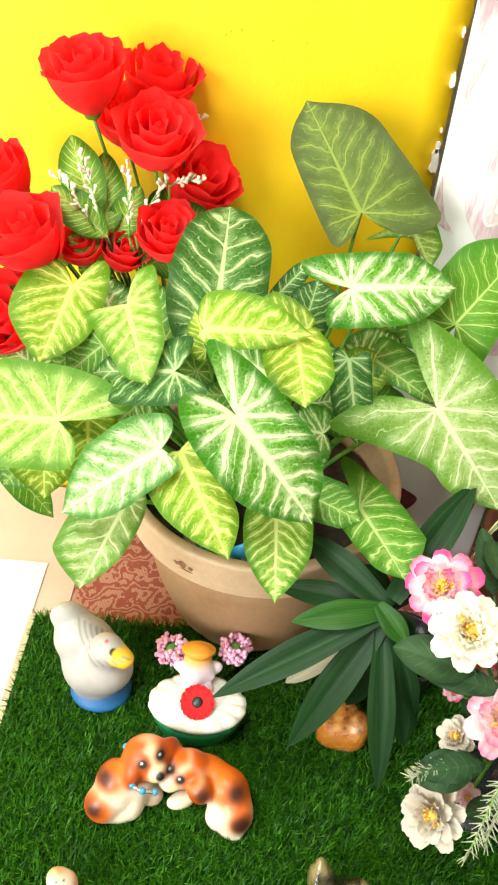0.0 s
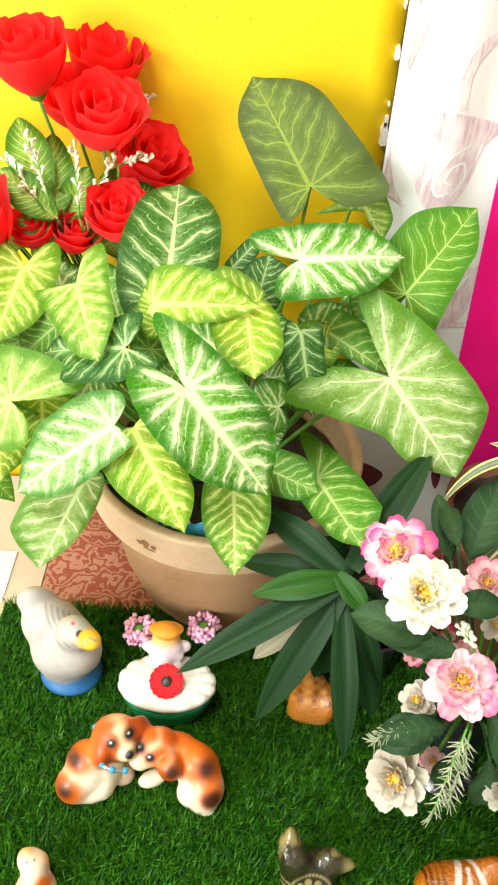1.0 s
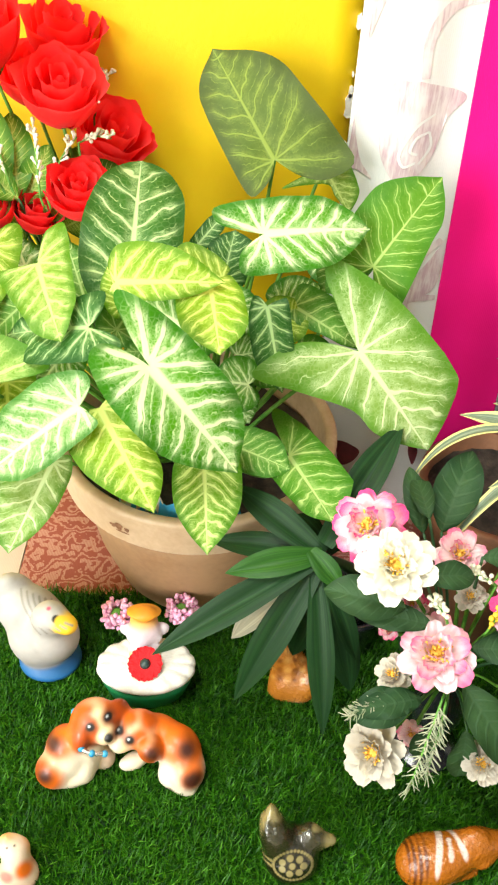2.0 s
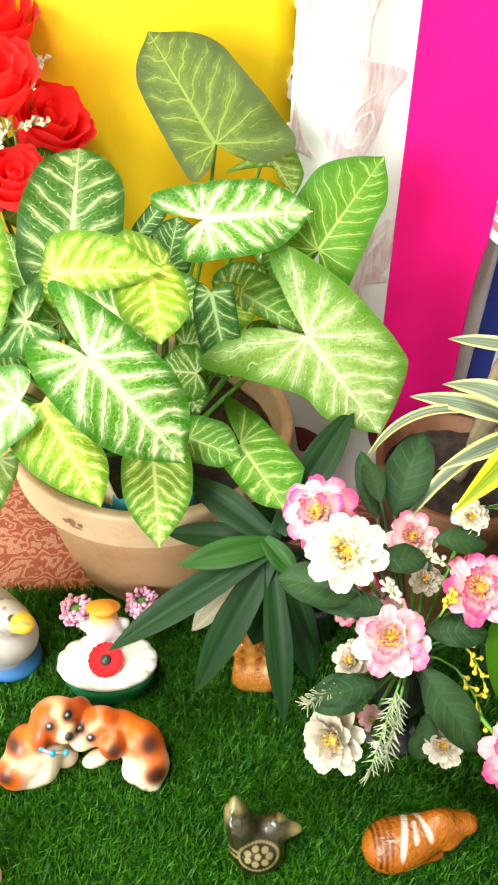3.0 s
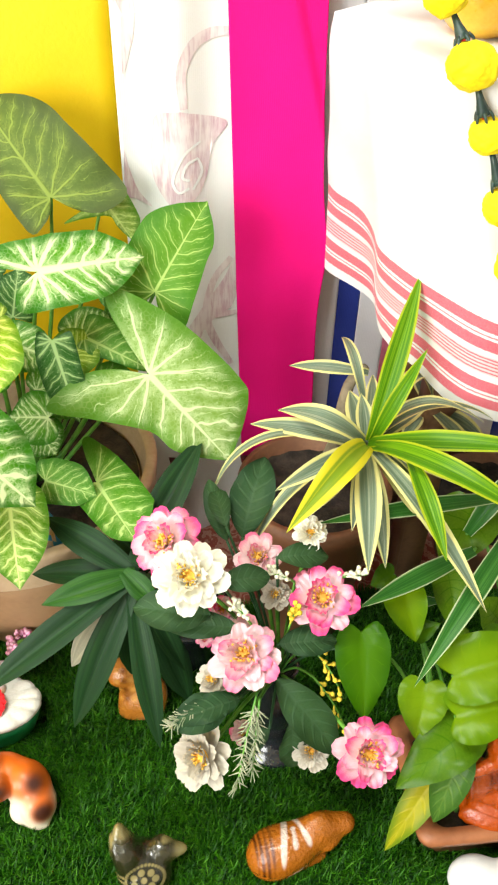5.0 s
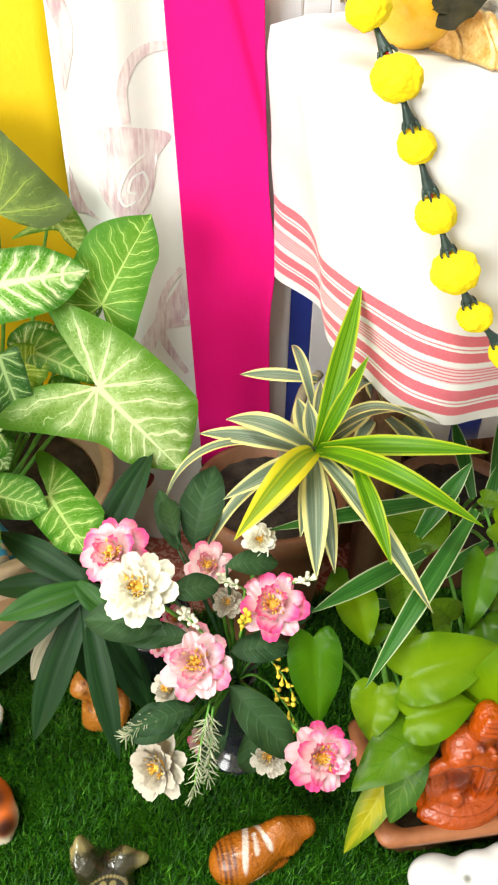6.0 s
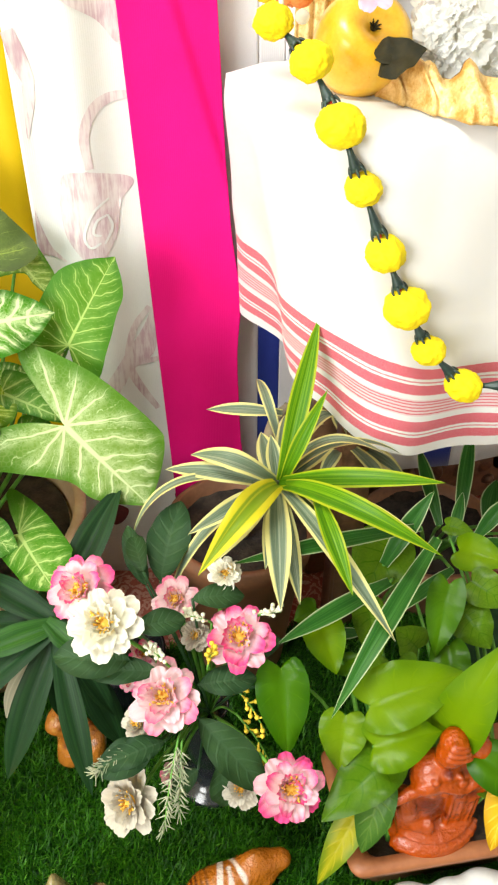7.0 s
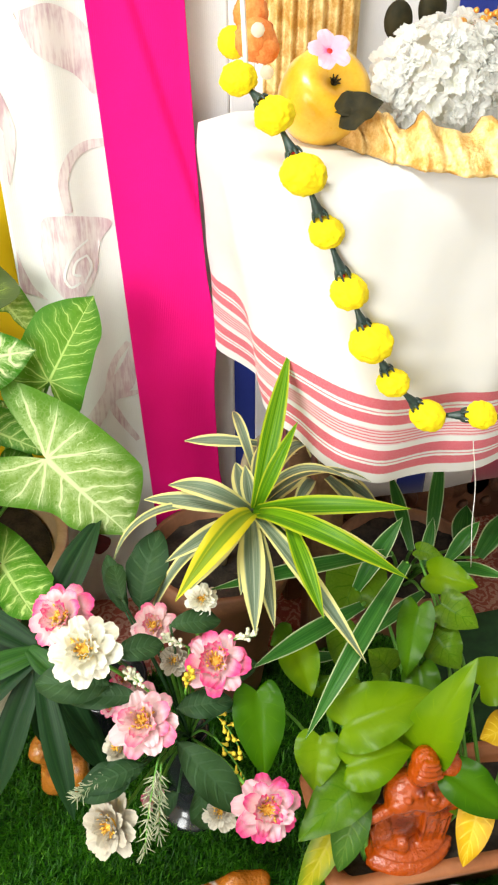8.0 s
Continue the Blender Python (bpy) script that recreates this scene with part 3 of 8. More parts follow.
def print_material():
    """Worn block print: dry vertical brush streaks that let the white cotton through."""
    ma, nt, b = tree_of("print_mauve")
    streak = grain(nt, coords(nt, scale=(1.0, 1.0, 0.12)), 260.0, 3, 0.65)
    patch = grain(nt, coords(nt), 28.0, 3)
    k = ramp01(nt, calc(nt, "MULTIPLY_ADD", patch, 0.6, calc(nt, "MULTIPLY", streak, 0.6)), 0.45, 0.72)
    put(nt, b.inputs["Base Color"], blend(nt, k, (0.50, 0.34, 0.38), (0.70, 0.63, 0.62)))
    b.inputs["Roughness"].default_value = 0.9
    b.inputs["Specular IOR Level"].default_value = 0.15
    relief(nt, b, grain(nt, coords(nt), 900.0, 2), 0.2, 0.0004)
    return ma


print_mauve = print_material()
print_maroon = cloth_material("print_maroon", (0.10, 0.006, 0.012), (0.16, 0.012, 0.02), 700, 90)
cloth_magenta = cloth_material("cloth_magenta", (0.76, 0.002, 0.17), (0.82, 0.004, 0.215))
cloth_magenta.node_tree.nodes["Principled BSDF"].inputs["Sheen Weight"].default_value = 0.0
cloth_magenta.node_tree.nodes["Principled BSDF"].inputs["Specular IOR Level"].default_value = 0.2
cloth_blue = cloth_material("cloth_blue", (0.006, 0.02, 0.22), (0.012, 0.04, 0.34))
cloth_offwhite = cloth_material("cloth_offwhite", (0.72, 0.70, 0.73), (0.80, 0.78, 0.81))
cloth_rose = cloth_material("cloth_rose", (0.60, 0.10, 0.18), (0.70, 0.20, 0.28))

WX0, WX1, WY0, WY1, TOP = -1.3, 2.1, -1.7, 1.02, 2.6
tagged(part("floor", slab(WX0 - 0.1, WX1 + 0.1, WY0 - 0.1, WY1 + 0.1, -0.112, -0.012), floor_tile, smooth=False), "beige polished floor of the room", "floor", kind="structure")
tagged(part("ceiling", slab(WX0 - 0.1, WX1 + 0.1, WY0 - 0.1, WY1 + 0.1, TOP, TOP + 0.1), plaster, smooth=False), "plain white plastered ceiling", "ceiling", kind="structure")
tagged(part("wall_east", slab(WX1, WX1 + 0.1, WY0, WY1, -0.012, TOP), plaster, smooth=False), "plain white plastered wall", "wall", kind="structure")
tagged(part("wall_south", slab(WX0, WX1, WY0 - 0.1, WY0, -0.012, TOP), plaster, smooth=False), "plain white plastered wall", "wall", kind="structure")
tagged(part("wall_north", slab(WX0, WX1, WY1 + 0.02, WY1 + 0.12, -0.012, TOP), plaster, smooth=False), "plain white plastered wall behind the display", "wall", kind="structure")


# Wall out of view; its opening is added only for the side fill.
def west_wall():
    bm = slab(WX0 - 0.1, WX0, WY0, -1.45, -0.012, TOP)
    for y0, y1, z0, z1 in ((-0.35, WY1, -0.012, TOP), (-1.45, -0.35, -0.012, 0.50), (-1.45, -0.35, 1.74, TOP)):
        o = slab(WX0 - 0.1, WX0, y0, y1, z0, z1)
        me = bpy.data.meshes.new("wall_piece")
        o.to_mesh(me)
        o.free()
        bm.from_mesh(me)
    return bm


tagged(part("wall_west", west_wall(), plaster, smooth=False), "white plastered wall with an opening added for the side fill light", "wall", kind="structure")


# the yellow painted wall panel, with a worn edge at its right side
def panel():
    def f(u, v):
        z = -0.012 + v * 1.9
        x = -1.29 + u * (1.29 + EDGE_X)
        if u > 0.97:
            x += 0.0035 * noise.noise(Vector((0.0, z * 30, 3.0))) + 0.002 * noise.noise(Vector((1.0, z * 90, 3.0)))
        return (x, 1.0 + 0.0015 * noise.noise(Vector((x * 9, z * 9, 0))), z)
    bm = sheet(f, 60, 80)
    ext = bmesh.ops.extrude_face_region(bm, geom=bm.faces[:])
    for g in ext["geom"]:
        if isinstance(g, bmesh.types.BMVert):
            g.co.y += 0.018
    bmesh.ops.recalc_face_normals(bm, faces=bm.faces[:])
    return bm


EDGE_X = 0.405
yellow_wall = tagged(part("wall_panel", panel(), yellow_paint), "bright yellow painted wall panel with a chipped edge", "wall", kind="structure")
rng = random.Random(4)
for z, s in ((0.66, 0.004), (0.615, 0.007), (0.565, 0.003), (0.548, 0.006), (0.53, 0.012), (0.488, 0.008), (0.70, 0.003), (0.74, 0.006), (0.45, 0.003), (0.80, 0.004)):
    bm = bmesh.new()
    ring = [bm.verts.new((EDGE_X - 0.003 - s * (0.35 + 0.3 * rng.random()) * math.cos(a) * 0.8, 0.9966, z + s * (0.8 + 0.6 * rng.random()) * math.sin(a))) for a in [i * math.pi / 5 for i in range(10)]]
    bm.faces.new(ring)
    ext = bmesh.ops.extrude_face_region(bm, geom=bm.faces[:])
    for g in ext["geom"]:
        if isinstance(g, bmesh.types.BMVert):
            g.co.y += 0.006
    bmesh.ops.recalc_face_normals(bm, faces=bm.faces[:])
    part("paint_chip", bm, chip_white, yellow_wall, "flaked patch of bare plaster", smooth=False)
for i in range(6):
    x, z = 0.16 + 0.11 * rng.random(), 0.635 + 0.015 * rng.random()
    bm = bmesh.new()
    bmesh.ops.create_icosphere(bm, subdivisions=1, radius=0.0006 + 0.0006 * rng.random(), matrix=Matrix.Translation((x, 1.0, z)))
    part("paint_blister", bm, yellow_paint, yellow_wall)


# hanging cloths behind the plants
def curtain_y(x, z):
    return 0.918 + 0.006 * math.sin(x * 38) + 0.004 * math.sin(x * 90 + z * 3)


def hanging(x0, x1, z0, z1, lean, yy, nu=40, nv=60):
    def f(u, v):
        z = z0 + v * (z1 - z0)
        x = x0 + u * (x1 - x0) + lean * (z - z0)
        return (x, yy(x, z), z)
    bm = sheet(f, nu, nv)
    ext = bmesh.ops.extrude_face_region(bm, geom=bm.faces[:])
    for g in ext["geom"]:
        if isinstance(g, bmesh.types.BMVert):
            g.co.y += 0.0012
    bmesh.ops.recalc_face_normals(bm, faces=bm.faces[:])
    return bm


curtain = thing("printed_curtain", (0.46, 0.92, -0.01), "white cotton curtain printed with faded mauve leaves", "curtain")
part("cloth", hanging(0.398, 0.56, -0.008, 1.5, -0.008, curtain_y), cotton_white, curtain)


def printed(outline, mat=print_mauve):
    """A printed shape lying on the curtain."""
    bm = bmesh.new()
    pts = spline([(x, 0, z) for x, z in outline], 8)
    fc = bm.faces.new([bm.verts.new(p) for p in pts[:-1] if True])
    bmesh.ops.triangulate(bm, faces=[fc])
    bmesh.ops.subdivide_edges(bm, edges=bm.edges[:], cuts=2, use_grid_fill=True)
    for v in bm.verts:
        v.co.y = curtain_y(v.co.x, v.co.z) - 0.0008
    bmesh.ops.recalc_face_normals(bm, faces=bm.faces[:])
    return part("printed_leaf", bm, mat, curtain)


def printed_line(pts, w, mat=print_mauve):
    bm = bmesh.new()
    line = spline([(x, 0, z) for x, z in pts], 10)
    rows = []
    for i, p in enumerate(line):
        d = (line[min(i + 1, len(line) - 1)] - line[max(i - 1, 0)]).normalized()
        s = Vector((d.z, 0, -d.x)) * w * (0.7 + 0.3 * math.sin(3.1 * i / len(line)))
        rows.append([bm.verts.new(p + s * k) for k in (-1, 0, 1)])
    for a, b in zip(rows, rows[1:]):
        for k in (0, 1):
            bm.faces.new((a[k], a[k + 1], b[k + 1], b[k]))
    for v in bm.verts:
        v.co.y = curtain_y(v.co.x, v.co.z) - (0.0008 if mat is print_mauve else 0.0016)
    bmesh.ops.recalc_face_normals(bm, faces=bm.faces[:])
    return part("printed_stalk", bm, mat, curtain)


printed([(0.454, 0.588), (0.430, 0.583), (0.424, 0.550), (0.428, 0.512), (0.450, 0.484), (0.470, 0.498), (0.482, 0.520), (0.488, 0.550), (0.503, 0.573), (0.478, 0.582), (0.454, 0.588)])
for curl in ([(0.475, 0.557), (0.457, 0.545), (0.445, 0.520), (0.450, 0.506), (0.462, 0.510)], [(0.472, 0.540), (0.460, 0.535), (0.455, 0.522), (0.463, 0.518)], [(0.472, 0.540), (0.476, 0.525), (0.466, 0.508)]):
    printed_line(curl, 0.0016, cotton_white)
printed([(0.397, 0.549), (0.402, 0.527), (0.410, 0.504), (0.423, 0.487), (0.408, 0.495), (0.396, 0.504), (0.397, 0.549)])
printed([(0.403, 0.670), (0.414, 0.684), (0.414, 0.660), (0.409, 0.641), (0.401, 0.621), (0.403, 0.670)])
printed_line([(0.503, 0.659), (0.484, 0.656), (0.467, 0.646), (0.456, 0.623), (0.458, 0.590)], 0.0055)
printed_line([(0.510, 0.422), (0.488, 0.391), (0.480, 0.350), (0.493, 0.310), (0.512, 0.275)], 0.005)
printed_line([(0.480, 0.346), (0.499, 0.347), (0.517, 0.350)], 0.004)
printed_line([(0.480, 0.350), (0.469, 0.323)], 0.004)
printed([(0.515, 0.427), (0.498, 0.390), (0.467, 0.353), (0.448, 0.322), (0.456, 0.304), (0.480, 0.335), (0.513, 0.362), (0.515, 0.427)])
printed([(0.429, 0.782), (0.466, 0.788), (0.499, 0.761), (0.499, 0.707), (0.479, 0.726), (0.444, 0.748), (0.429, 0.782)])
printed_line([(0.411, 0.671), (0.404, 0.693), (0.397, 0.719)], 0.008)
printed([(0.428, 0.131), (0.444, 0.130), (0.460, 0.121), (0.452, 0.099), (0.437, 0.091), (0.428, 0.131)], print_maroon)
printed([(0.526, 0.128), (0.540, 0.117), (0.538, 0.090), (0.529, 0.108), (0.526, 0.128)], print_maroon)


def plain_y(y, a, k, p):
    return lambda x, z: y + a * math.sin(x * k + p) + 0.3 * a * math.sin(z * 9 + x * 20)


magenta = thing("magenta_cloth", (0.56, 0.91, 0.1), "bright magenta cloth strip hanging in a soft fold", "cloth")
bm = hanging(0.526, 0.632, 0.135, 1.5, -0.046, plain_y(0.903, 0.004, 40, 0.5), 64, 80)
for v in bm.verts:
    u = min(1.0, max(0.0, (v.co.x + 0.046 * (v.co.z - 0.135) - 0.526) / 0.106))
    v.co.x += u * u * (-0.012 * min(1.0, (v.co.z - 0.10) / 0.12) + 0.0085 * math.exp(-((v.co.z - 0.435) / 0.055) ** 2))
    v.co.y -= 0.006 * u ** 6
    crease = 0.544 + 0.285 * (0.769 - v.co.z)
    if v.co.z > 0.5:
        v.co.y += 0.007 / (1 + math.exp(-(v.co.x - crease) / 0.0012)) * min(1.0, (v.co.z - 0.5) / 0.1)
part("cloth", bm, cloth_magenta, magenta)
striped = thing("striped_cloth", (0.8, 0.93, 0.1), "white cloth with blue and rose stripes hanging behind", "cloth")
for x0, x1, ma, nm in ((0.60, 0.648, cloth_offwhite, "white_stripe"), (0.648, 0.676, cloth_blue, "blue_stripe"), (0.676, 0.712, cloth_offwhite, "white_stripe"), (0.712, 0.742, cloth_rose, "rose_stripe"), (0.742, 0.90, cloth_offwhite, "white_stripe"), (0.90, 0.945, cloth_blue, "blue_stripe"), (0.945, 1.03, cloth_offwhite, "white_stripe"), (1.03, 1.10, cloth_rose, "rose_stripe"), (1.10, 1.5, cloth_offwhite, "white_stripe")):
    part(nm, hanging(x0, x1, 0.100, 0.60 if nm == "blue_stripe" and x0 < 0.7 else 1.5, -0.012, plain_y(0.93, 0.004, 30, 1.0), 12, 40), ma, striped)
part("white_stripe", hanging(0.642, 0.670, 0.60, 1.5, -0.012, plain_y(0.93, 0.004, 30, 1.0), 12, 30), cloth_offwhite, striped)


# the ground: artificial turf, cloths at its edge
backing = solid("turf_backing", (0.006, 0.03, 0.006), (0.012, 0.05, 0.01), 0.9, 60)
turf_edge = solid("turf_edge", (0.42, 0.36, 0.22), (0.56, 0.48, 0.32), 0.8, 60)


def rug_material():
    ma, nt, b = tree_of("rug_red")
    v = coords(nt)
    wv = nt.nodes.new("ShaderNodeTexWave")
    wv.wave_type = "RINGS"
    wv.inputs["Scale"].default_value = 14.0
    wv.inputs["Distortion"].default_value = 22.0
    wv.inputs["Detail"].default_value = 3.0
    wv.inputs["Detail Scale"].default_value = 2.5
    nt.links.new(v, wv.inputs["Vector"])
    fine = nt.nodes.new("ShaderNodeTexWave")
    fine.inputs["Scale"].default_value = 160.0
    nt.links.new(v, fine.inputs["Vector"])
    k = calc(nt, "MULTIPLY", ramp01(nt, wv.outputs["Fac"], 0.45, 0.62), calc(nt, "MULTIPLY_ADD", fine.outputs["Fac"], 0.7, 0.4))
    put(nt, b.inputs["Base Color"], blend(nt, k, (0.30, 0.075, 0.05), (0.50, 0.27, 0.20)))
    b.inputs["Roughness"].default_value = 0.9
    relief(nt, b, calc(nt, "ADD", fine.outputs["Fac"], grain(nt, v, 600.0)), 0.4, 0.0005)
    return ma


TX0, TX1, TY0, TY1 = -0.015, 1.35, 0.02, 0.757
tagged(part("red_cloth", slab(0.022, 1.5, 0.70, 0.995, -0.012, -0.004), rug_material(), smooth=False), "worn red cloth with a beige woven pattern on the floor", "cloth")
tagged(part("beige_cloth", slab(-0.6, 0.021, 0.76, 0.995, -0.012, -0.003), cloth_material("cloth_beige", (0.50, 0.40, 0.32), (0.58, 0.48, 0.40)), smooth=False), "plain beige cloth border on the floor", "cloth")
tagged(part("white_sheet", slab(-0.75, -0.022, 0.1, 0.845, -0.0119, -0.001), cotton_white, smooth=False), "smooth white sheet lying beside the turf", "sheet")
turf_mat = tagged(part("turf_mat", slab(TX0, TX1, TY0, TY1, -0.0118, 0.0, 0.0), backing, smooth=False), "green artificial grass mat with a beige cut edge", "artificial grass")
part("edge_strip", slab(TX0 - 0.008, TX0 - 0.0005, TY0, TY1, -0.0117, 0.003), turf_edge, turf_mat, "beige cut edge", smooth=False)


def grass():
    rg = np.random.RandomState(7)
    x0, x1, y0, y1 = -0.013, 0.86, 0.30, 0.757
    n = 135000
    px, py = rg.uniform(x0, x1, n), rg.uniform(y0, y1, n)
    h = rg.uniform(0.007, 0.017, n)
    lean = rg.uniform(0.2, 1.1, n)
    ang = rg.uniform(0, 2 * np.pi, n) + 0.6 * np.sin(px * 17 + 2 * np.sin(py * 23))
    w = rg.uniform(0.0005, 0.0010, n)
    dx, dy = np.cos(ang), np.sin(ang)
    sx, sy = -dy * w, dx * w
    v = np.zeros((n, 5, 3), np.float32)
    for k, (f, ww) in enumerate(((0, 1), (0, -1), (0.5, 0.9), (0.5, -0.9), (1, 0))):
        v[:, k, 0] = px + dx * h * lean * f ** 1.6 + sx * ww
        v[:, k, 1] = py + dy * h * lean * f ** 1.6 + sy * ww
        v[:, k, 2] = h * (f * (1.15 - 0.35 * lean * f)) - 0.0005
    base = (np.arange(n) * 5)[:, None]
    tri = np.stack([base + np.array([[0, 1, 3]]), base + np.array([[0, 3, 2]]), base + np.array([[2, 3, 4]])], 1).reshape(-1, 3)
    me = bpy.data.meshes.new("grass")
    me.vertices.add(n * 5)
    me.vertices.foreach_set("co", v.ravel())
    me.loops.add(len(tri) * 3)
    me.loops.foreach_set("vertex_index", tri.ravel().astype(np.int32))
    me.polygons.add(len(tri))
    me.polygons.foreach_set("loop_start", (np.arange(len(tri)) * 3).astype(np.int32))
    me.polygons.foreach_set("loop_total", np.full(len(tri), 3, np.int32))
    me.update(calc_edges=True)
    me.validate()
    ma, nt, b = tree_of("grass_blade")
    r = nt.nodes.new("ShaderNodeNewGeometry").outputs["Random Per Island"]
    big = grain(nt, coords(nt), 14.0, 3)
    col = blend(nt, ramp01(nt, calc(nt, "MULTIPLY_ADD", big, 0.5, calc(nt, "MULTIPLY", r, 0.7)), 0.25, 0.95), (0.007, 0.060, 0.001), (0.042, 0.185, 0.003))
    col = blend(nt, ramp01(nt, r, 0.93, 0.97), col, (0.10, 0.30, 0.02))
    put(nt, b.inputs["Base Color"], col)
    b.inputs["Roughness"].default_value = 0.5
    b.inputs["Specular IOR Level"].default_value = 0.25
    thin(nt, b, col, 0.2)
    me.materials.append(ma)
    return new("grass", me)


tagged(grass(), "short dense green plastic grass blades", "grass", kind="stuff")

# the carved wooden plinth behind the plants
wood_dark = solid("wood_dark", (0.10, 0.04, 0.022), (0.22, 0.10, 0.055), 0.5, 18, 160, 0.5)
plinth = thing("carved_plinth", (1.0, 0.95, 0.0), "dark brown carved wooden plinth behind the plants", "plinth")
part("body", slab(0.66, 1.6, 0.955, 0.99, -0.003, 0.108, 0.003), wood_dark, plinth, smooth=False)
for i in range(22):
    x = 0.68 + i * 0.042
    bm = lathe([(0.001, 0.012), (0.009, 0.010), (0.014, 0.004), (0.019, 0.007), (0.0205, 0.0)], 14)
    placed("carved_rosette", meshed("carved_rosette", bm, wood_dark), pose(x, 0.955, 0.072, 90, 0, 20 * i), plinth)
    bm = lathe([(0.001, 0.007), (0.007, 0.005), (0.011, 0.0)], 12)
    placed("carved_bead", meshed("carved_bead", bm, wood_dark), pose(x + 0.021, 0.955, 0.034, 90, 0, 0), plinth)

SEED = iter(range(1, 100000))


# ---- the big pot with its arrowhead plant ----
POT = (0.25, 0.815)
pot = thing("flower_pot", (POT[0], POT[1], -0.004), "large beige plastic flower pot with a thick scuffed rim", "flower pot")
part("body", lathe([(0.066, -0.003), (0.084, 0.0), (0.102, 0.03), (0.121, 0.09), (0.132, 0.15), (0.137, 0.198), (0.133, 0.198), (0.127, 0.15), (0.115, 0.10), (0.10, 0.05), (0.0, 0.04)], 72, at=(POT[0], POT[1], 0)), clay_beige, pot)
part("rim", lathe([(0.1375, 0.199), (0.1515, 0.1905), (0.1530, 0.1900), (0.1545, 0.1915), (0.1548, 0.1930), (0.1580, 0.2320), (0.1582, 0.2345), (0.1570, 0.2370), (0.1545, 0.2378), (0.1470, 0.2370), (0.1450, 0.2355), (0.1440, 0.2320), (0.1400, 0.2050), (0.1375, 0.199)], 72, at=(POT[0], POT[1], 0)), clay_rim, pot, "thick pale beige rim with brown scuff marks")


def soil(x, y, z, r, parent, rx=None):
    rg = random.Random(3)
    bm = bmesh.new()
    rings = 14
    g = []
    for i in range(rings + 1):
        row = []
        for k in range(40):
            a = 2 * math.pi * k / 40
            q = r * i / rings
            px, py = x + q * math.cos(a), y + q * math.sin(a)
            row.append(bm.verts.new((px, py, z + 0.006 * noise.noise(Vector((px * 60, py * 60, 0))) + 0.004 * noise.noise(Vector((px * 160, py * 160, 2))))))
        g.append(row)
    for a, b in zip(g, g[1:]):
        for k in range(40):
            bm.faces.new((a[k], b[k], b[(k + 1) % 40], a[(k + 1) % 40]))
    bmesh.ops.remove_doubles(bm, verts=bm.verts, dist=1e-5)
    return part("soil", bm, soil_dark, parent, "dark crumbly soil")


soil(POT[0], POT[1], 0.205, 0.136, pot)
scuff_brown = solid("scuff_brown", (0.16, 0.07, 0.03), (0.28, 0.13, 0.06), 0.8, 120)
for ang, zz, w, h in ((-118.5, 0.214, 0.007, 0.012), (-121.5, 0.212, 0.004, 0.007), (-115, 0.213, 0.004, 0.008), (-117, 0.207, 0.01, 0.003), (-80, 0.21, 0.004, 0.004)):
    a0 = radians(ang)
    bm = bmesh.new()
    ring = []
    for i in range(14):
        q = i * math.pi / 7
        rr = 0.75 + 0.5 * noise.noise(Vector((math.cos(q) * 1.5, math.sin(q) * 1.5, ang)))
        aa, z = a0 + w * rr * math.cos(q) / 0.155, zz + h * rr * math.sin(q) * 0.6
        rad = 0.1556 + (z - 0.196) * 0.082
        ring.append(bm.verts.new((POT[0] + rad * math.cos(aa), POT[1] + rad * math.sin(aa), z)))
    bm.faces.new(ring)
    part("scuff", bm, scuff_brown, pot, "brown scuff on the rim")

tag = thing("blue_wrapper", (0.22, 0.70, 0.21), "crumpled blue printed plastic wrapper in the pot", "wrapper")


def wrapper(u, v):
    a = radians(-128 + 62 * u)
    r = 0.128 - 0.01 * v + 0.005 * math.sin(u * 17)
    return (POT[0] + r * math.cos(a), POT[1] + r * math.sin(a), 0.208 + 0.080 * v * (0.6 + 0.4 * math.sin(u * 9 + 1)) + 0.004 * math.sin(u * 31))


bm = sheet(wrapper, 30, 8)
ext = bmesh.ops.extrude_face_region(bm, geom=bm.faces[:])
for g in ext["geom"]:
    if isinstance(g, bmesh.types.BMVert):
        g.co.z += 0.0015
for fc in bm.faces:
    c = fc.calc_center_median()
    fc.material_index = 1 if noise.noise(c * 55) > 0.0 and c.z > 0.215 else 0
part("film", bm, [tag_blue, tag_print], tag)
syngonium = thing("arrowhead_plant", (POT[0], POT[1], 0.205), "lush arrowhead plant with green leaves veined in white", "potted plant")


def stalk(a, b, r, parent, mat, bulge=0.25, name="stalk"):
    a, b = Vector(a), Vector(b)
    mid = a.lerp(b, 0.55) + Vector((0, 0, (b - a).length * bulge * 0.4))
    return part(name, tube([a, mid, b], r * 1.25, r, 7, 7), mat, parent)


def half_outline(w, at, lx, ly, blunt):
    """One half of an arrowhead leaf: notch, back lobe, widest place, tip. All in leaf lengths."""
    lx, ly = max(lx, 0.62 * w), min(ly, -0.04)
    run = 1 - at
    if blunt:
        end = [(0.92 * w, at + run * 0.40), (0.66 * w, at + run * 0.76), (0.30 * w, at + run * 0.95), (0.0, 1.0)]
    else:
        end = [(0.90 * w, at + run * 0.36), (0.55 * w, at + run * 0.68), (0.13 * w, at + run * 0.92), (0.0, 1.0)]
    return spline([(x, y, 0) for x, y in [(0.0, 0.0), (0.20 * lx, 0.58 * ly), (0.48 * lx, 0.97 * ly), (0.90 * lx, 0.96 * ly), (0.5 * (lx + w) + 0.26 * max(0.0, w - lx), 0.5 * (ly + at) - 0.05), (w, at)] + end], 6)


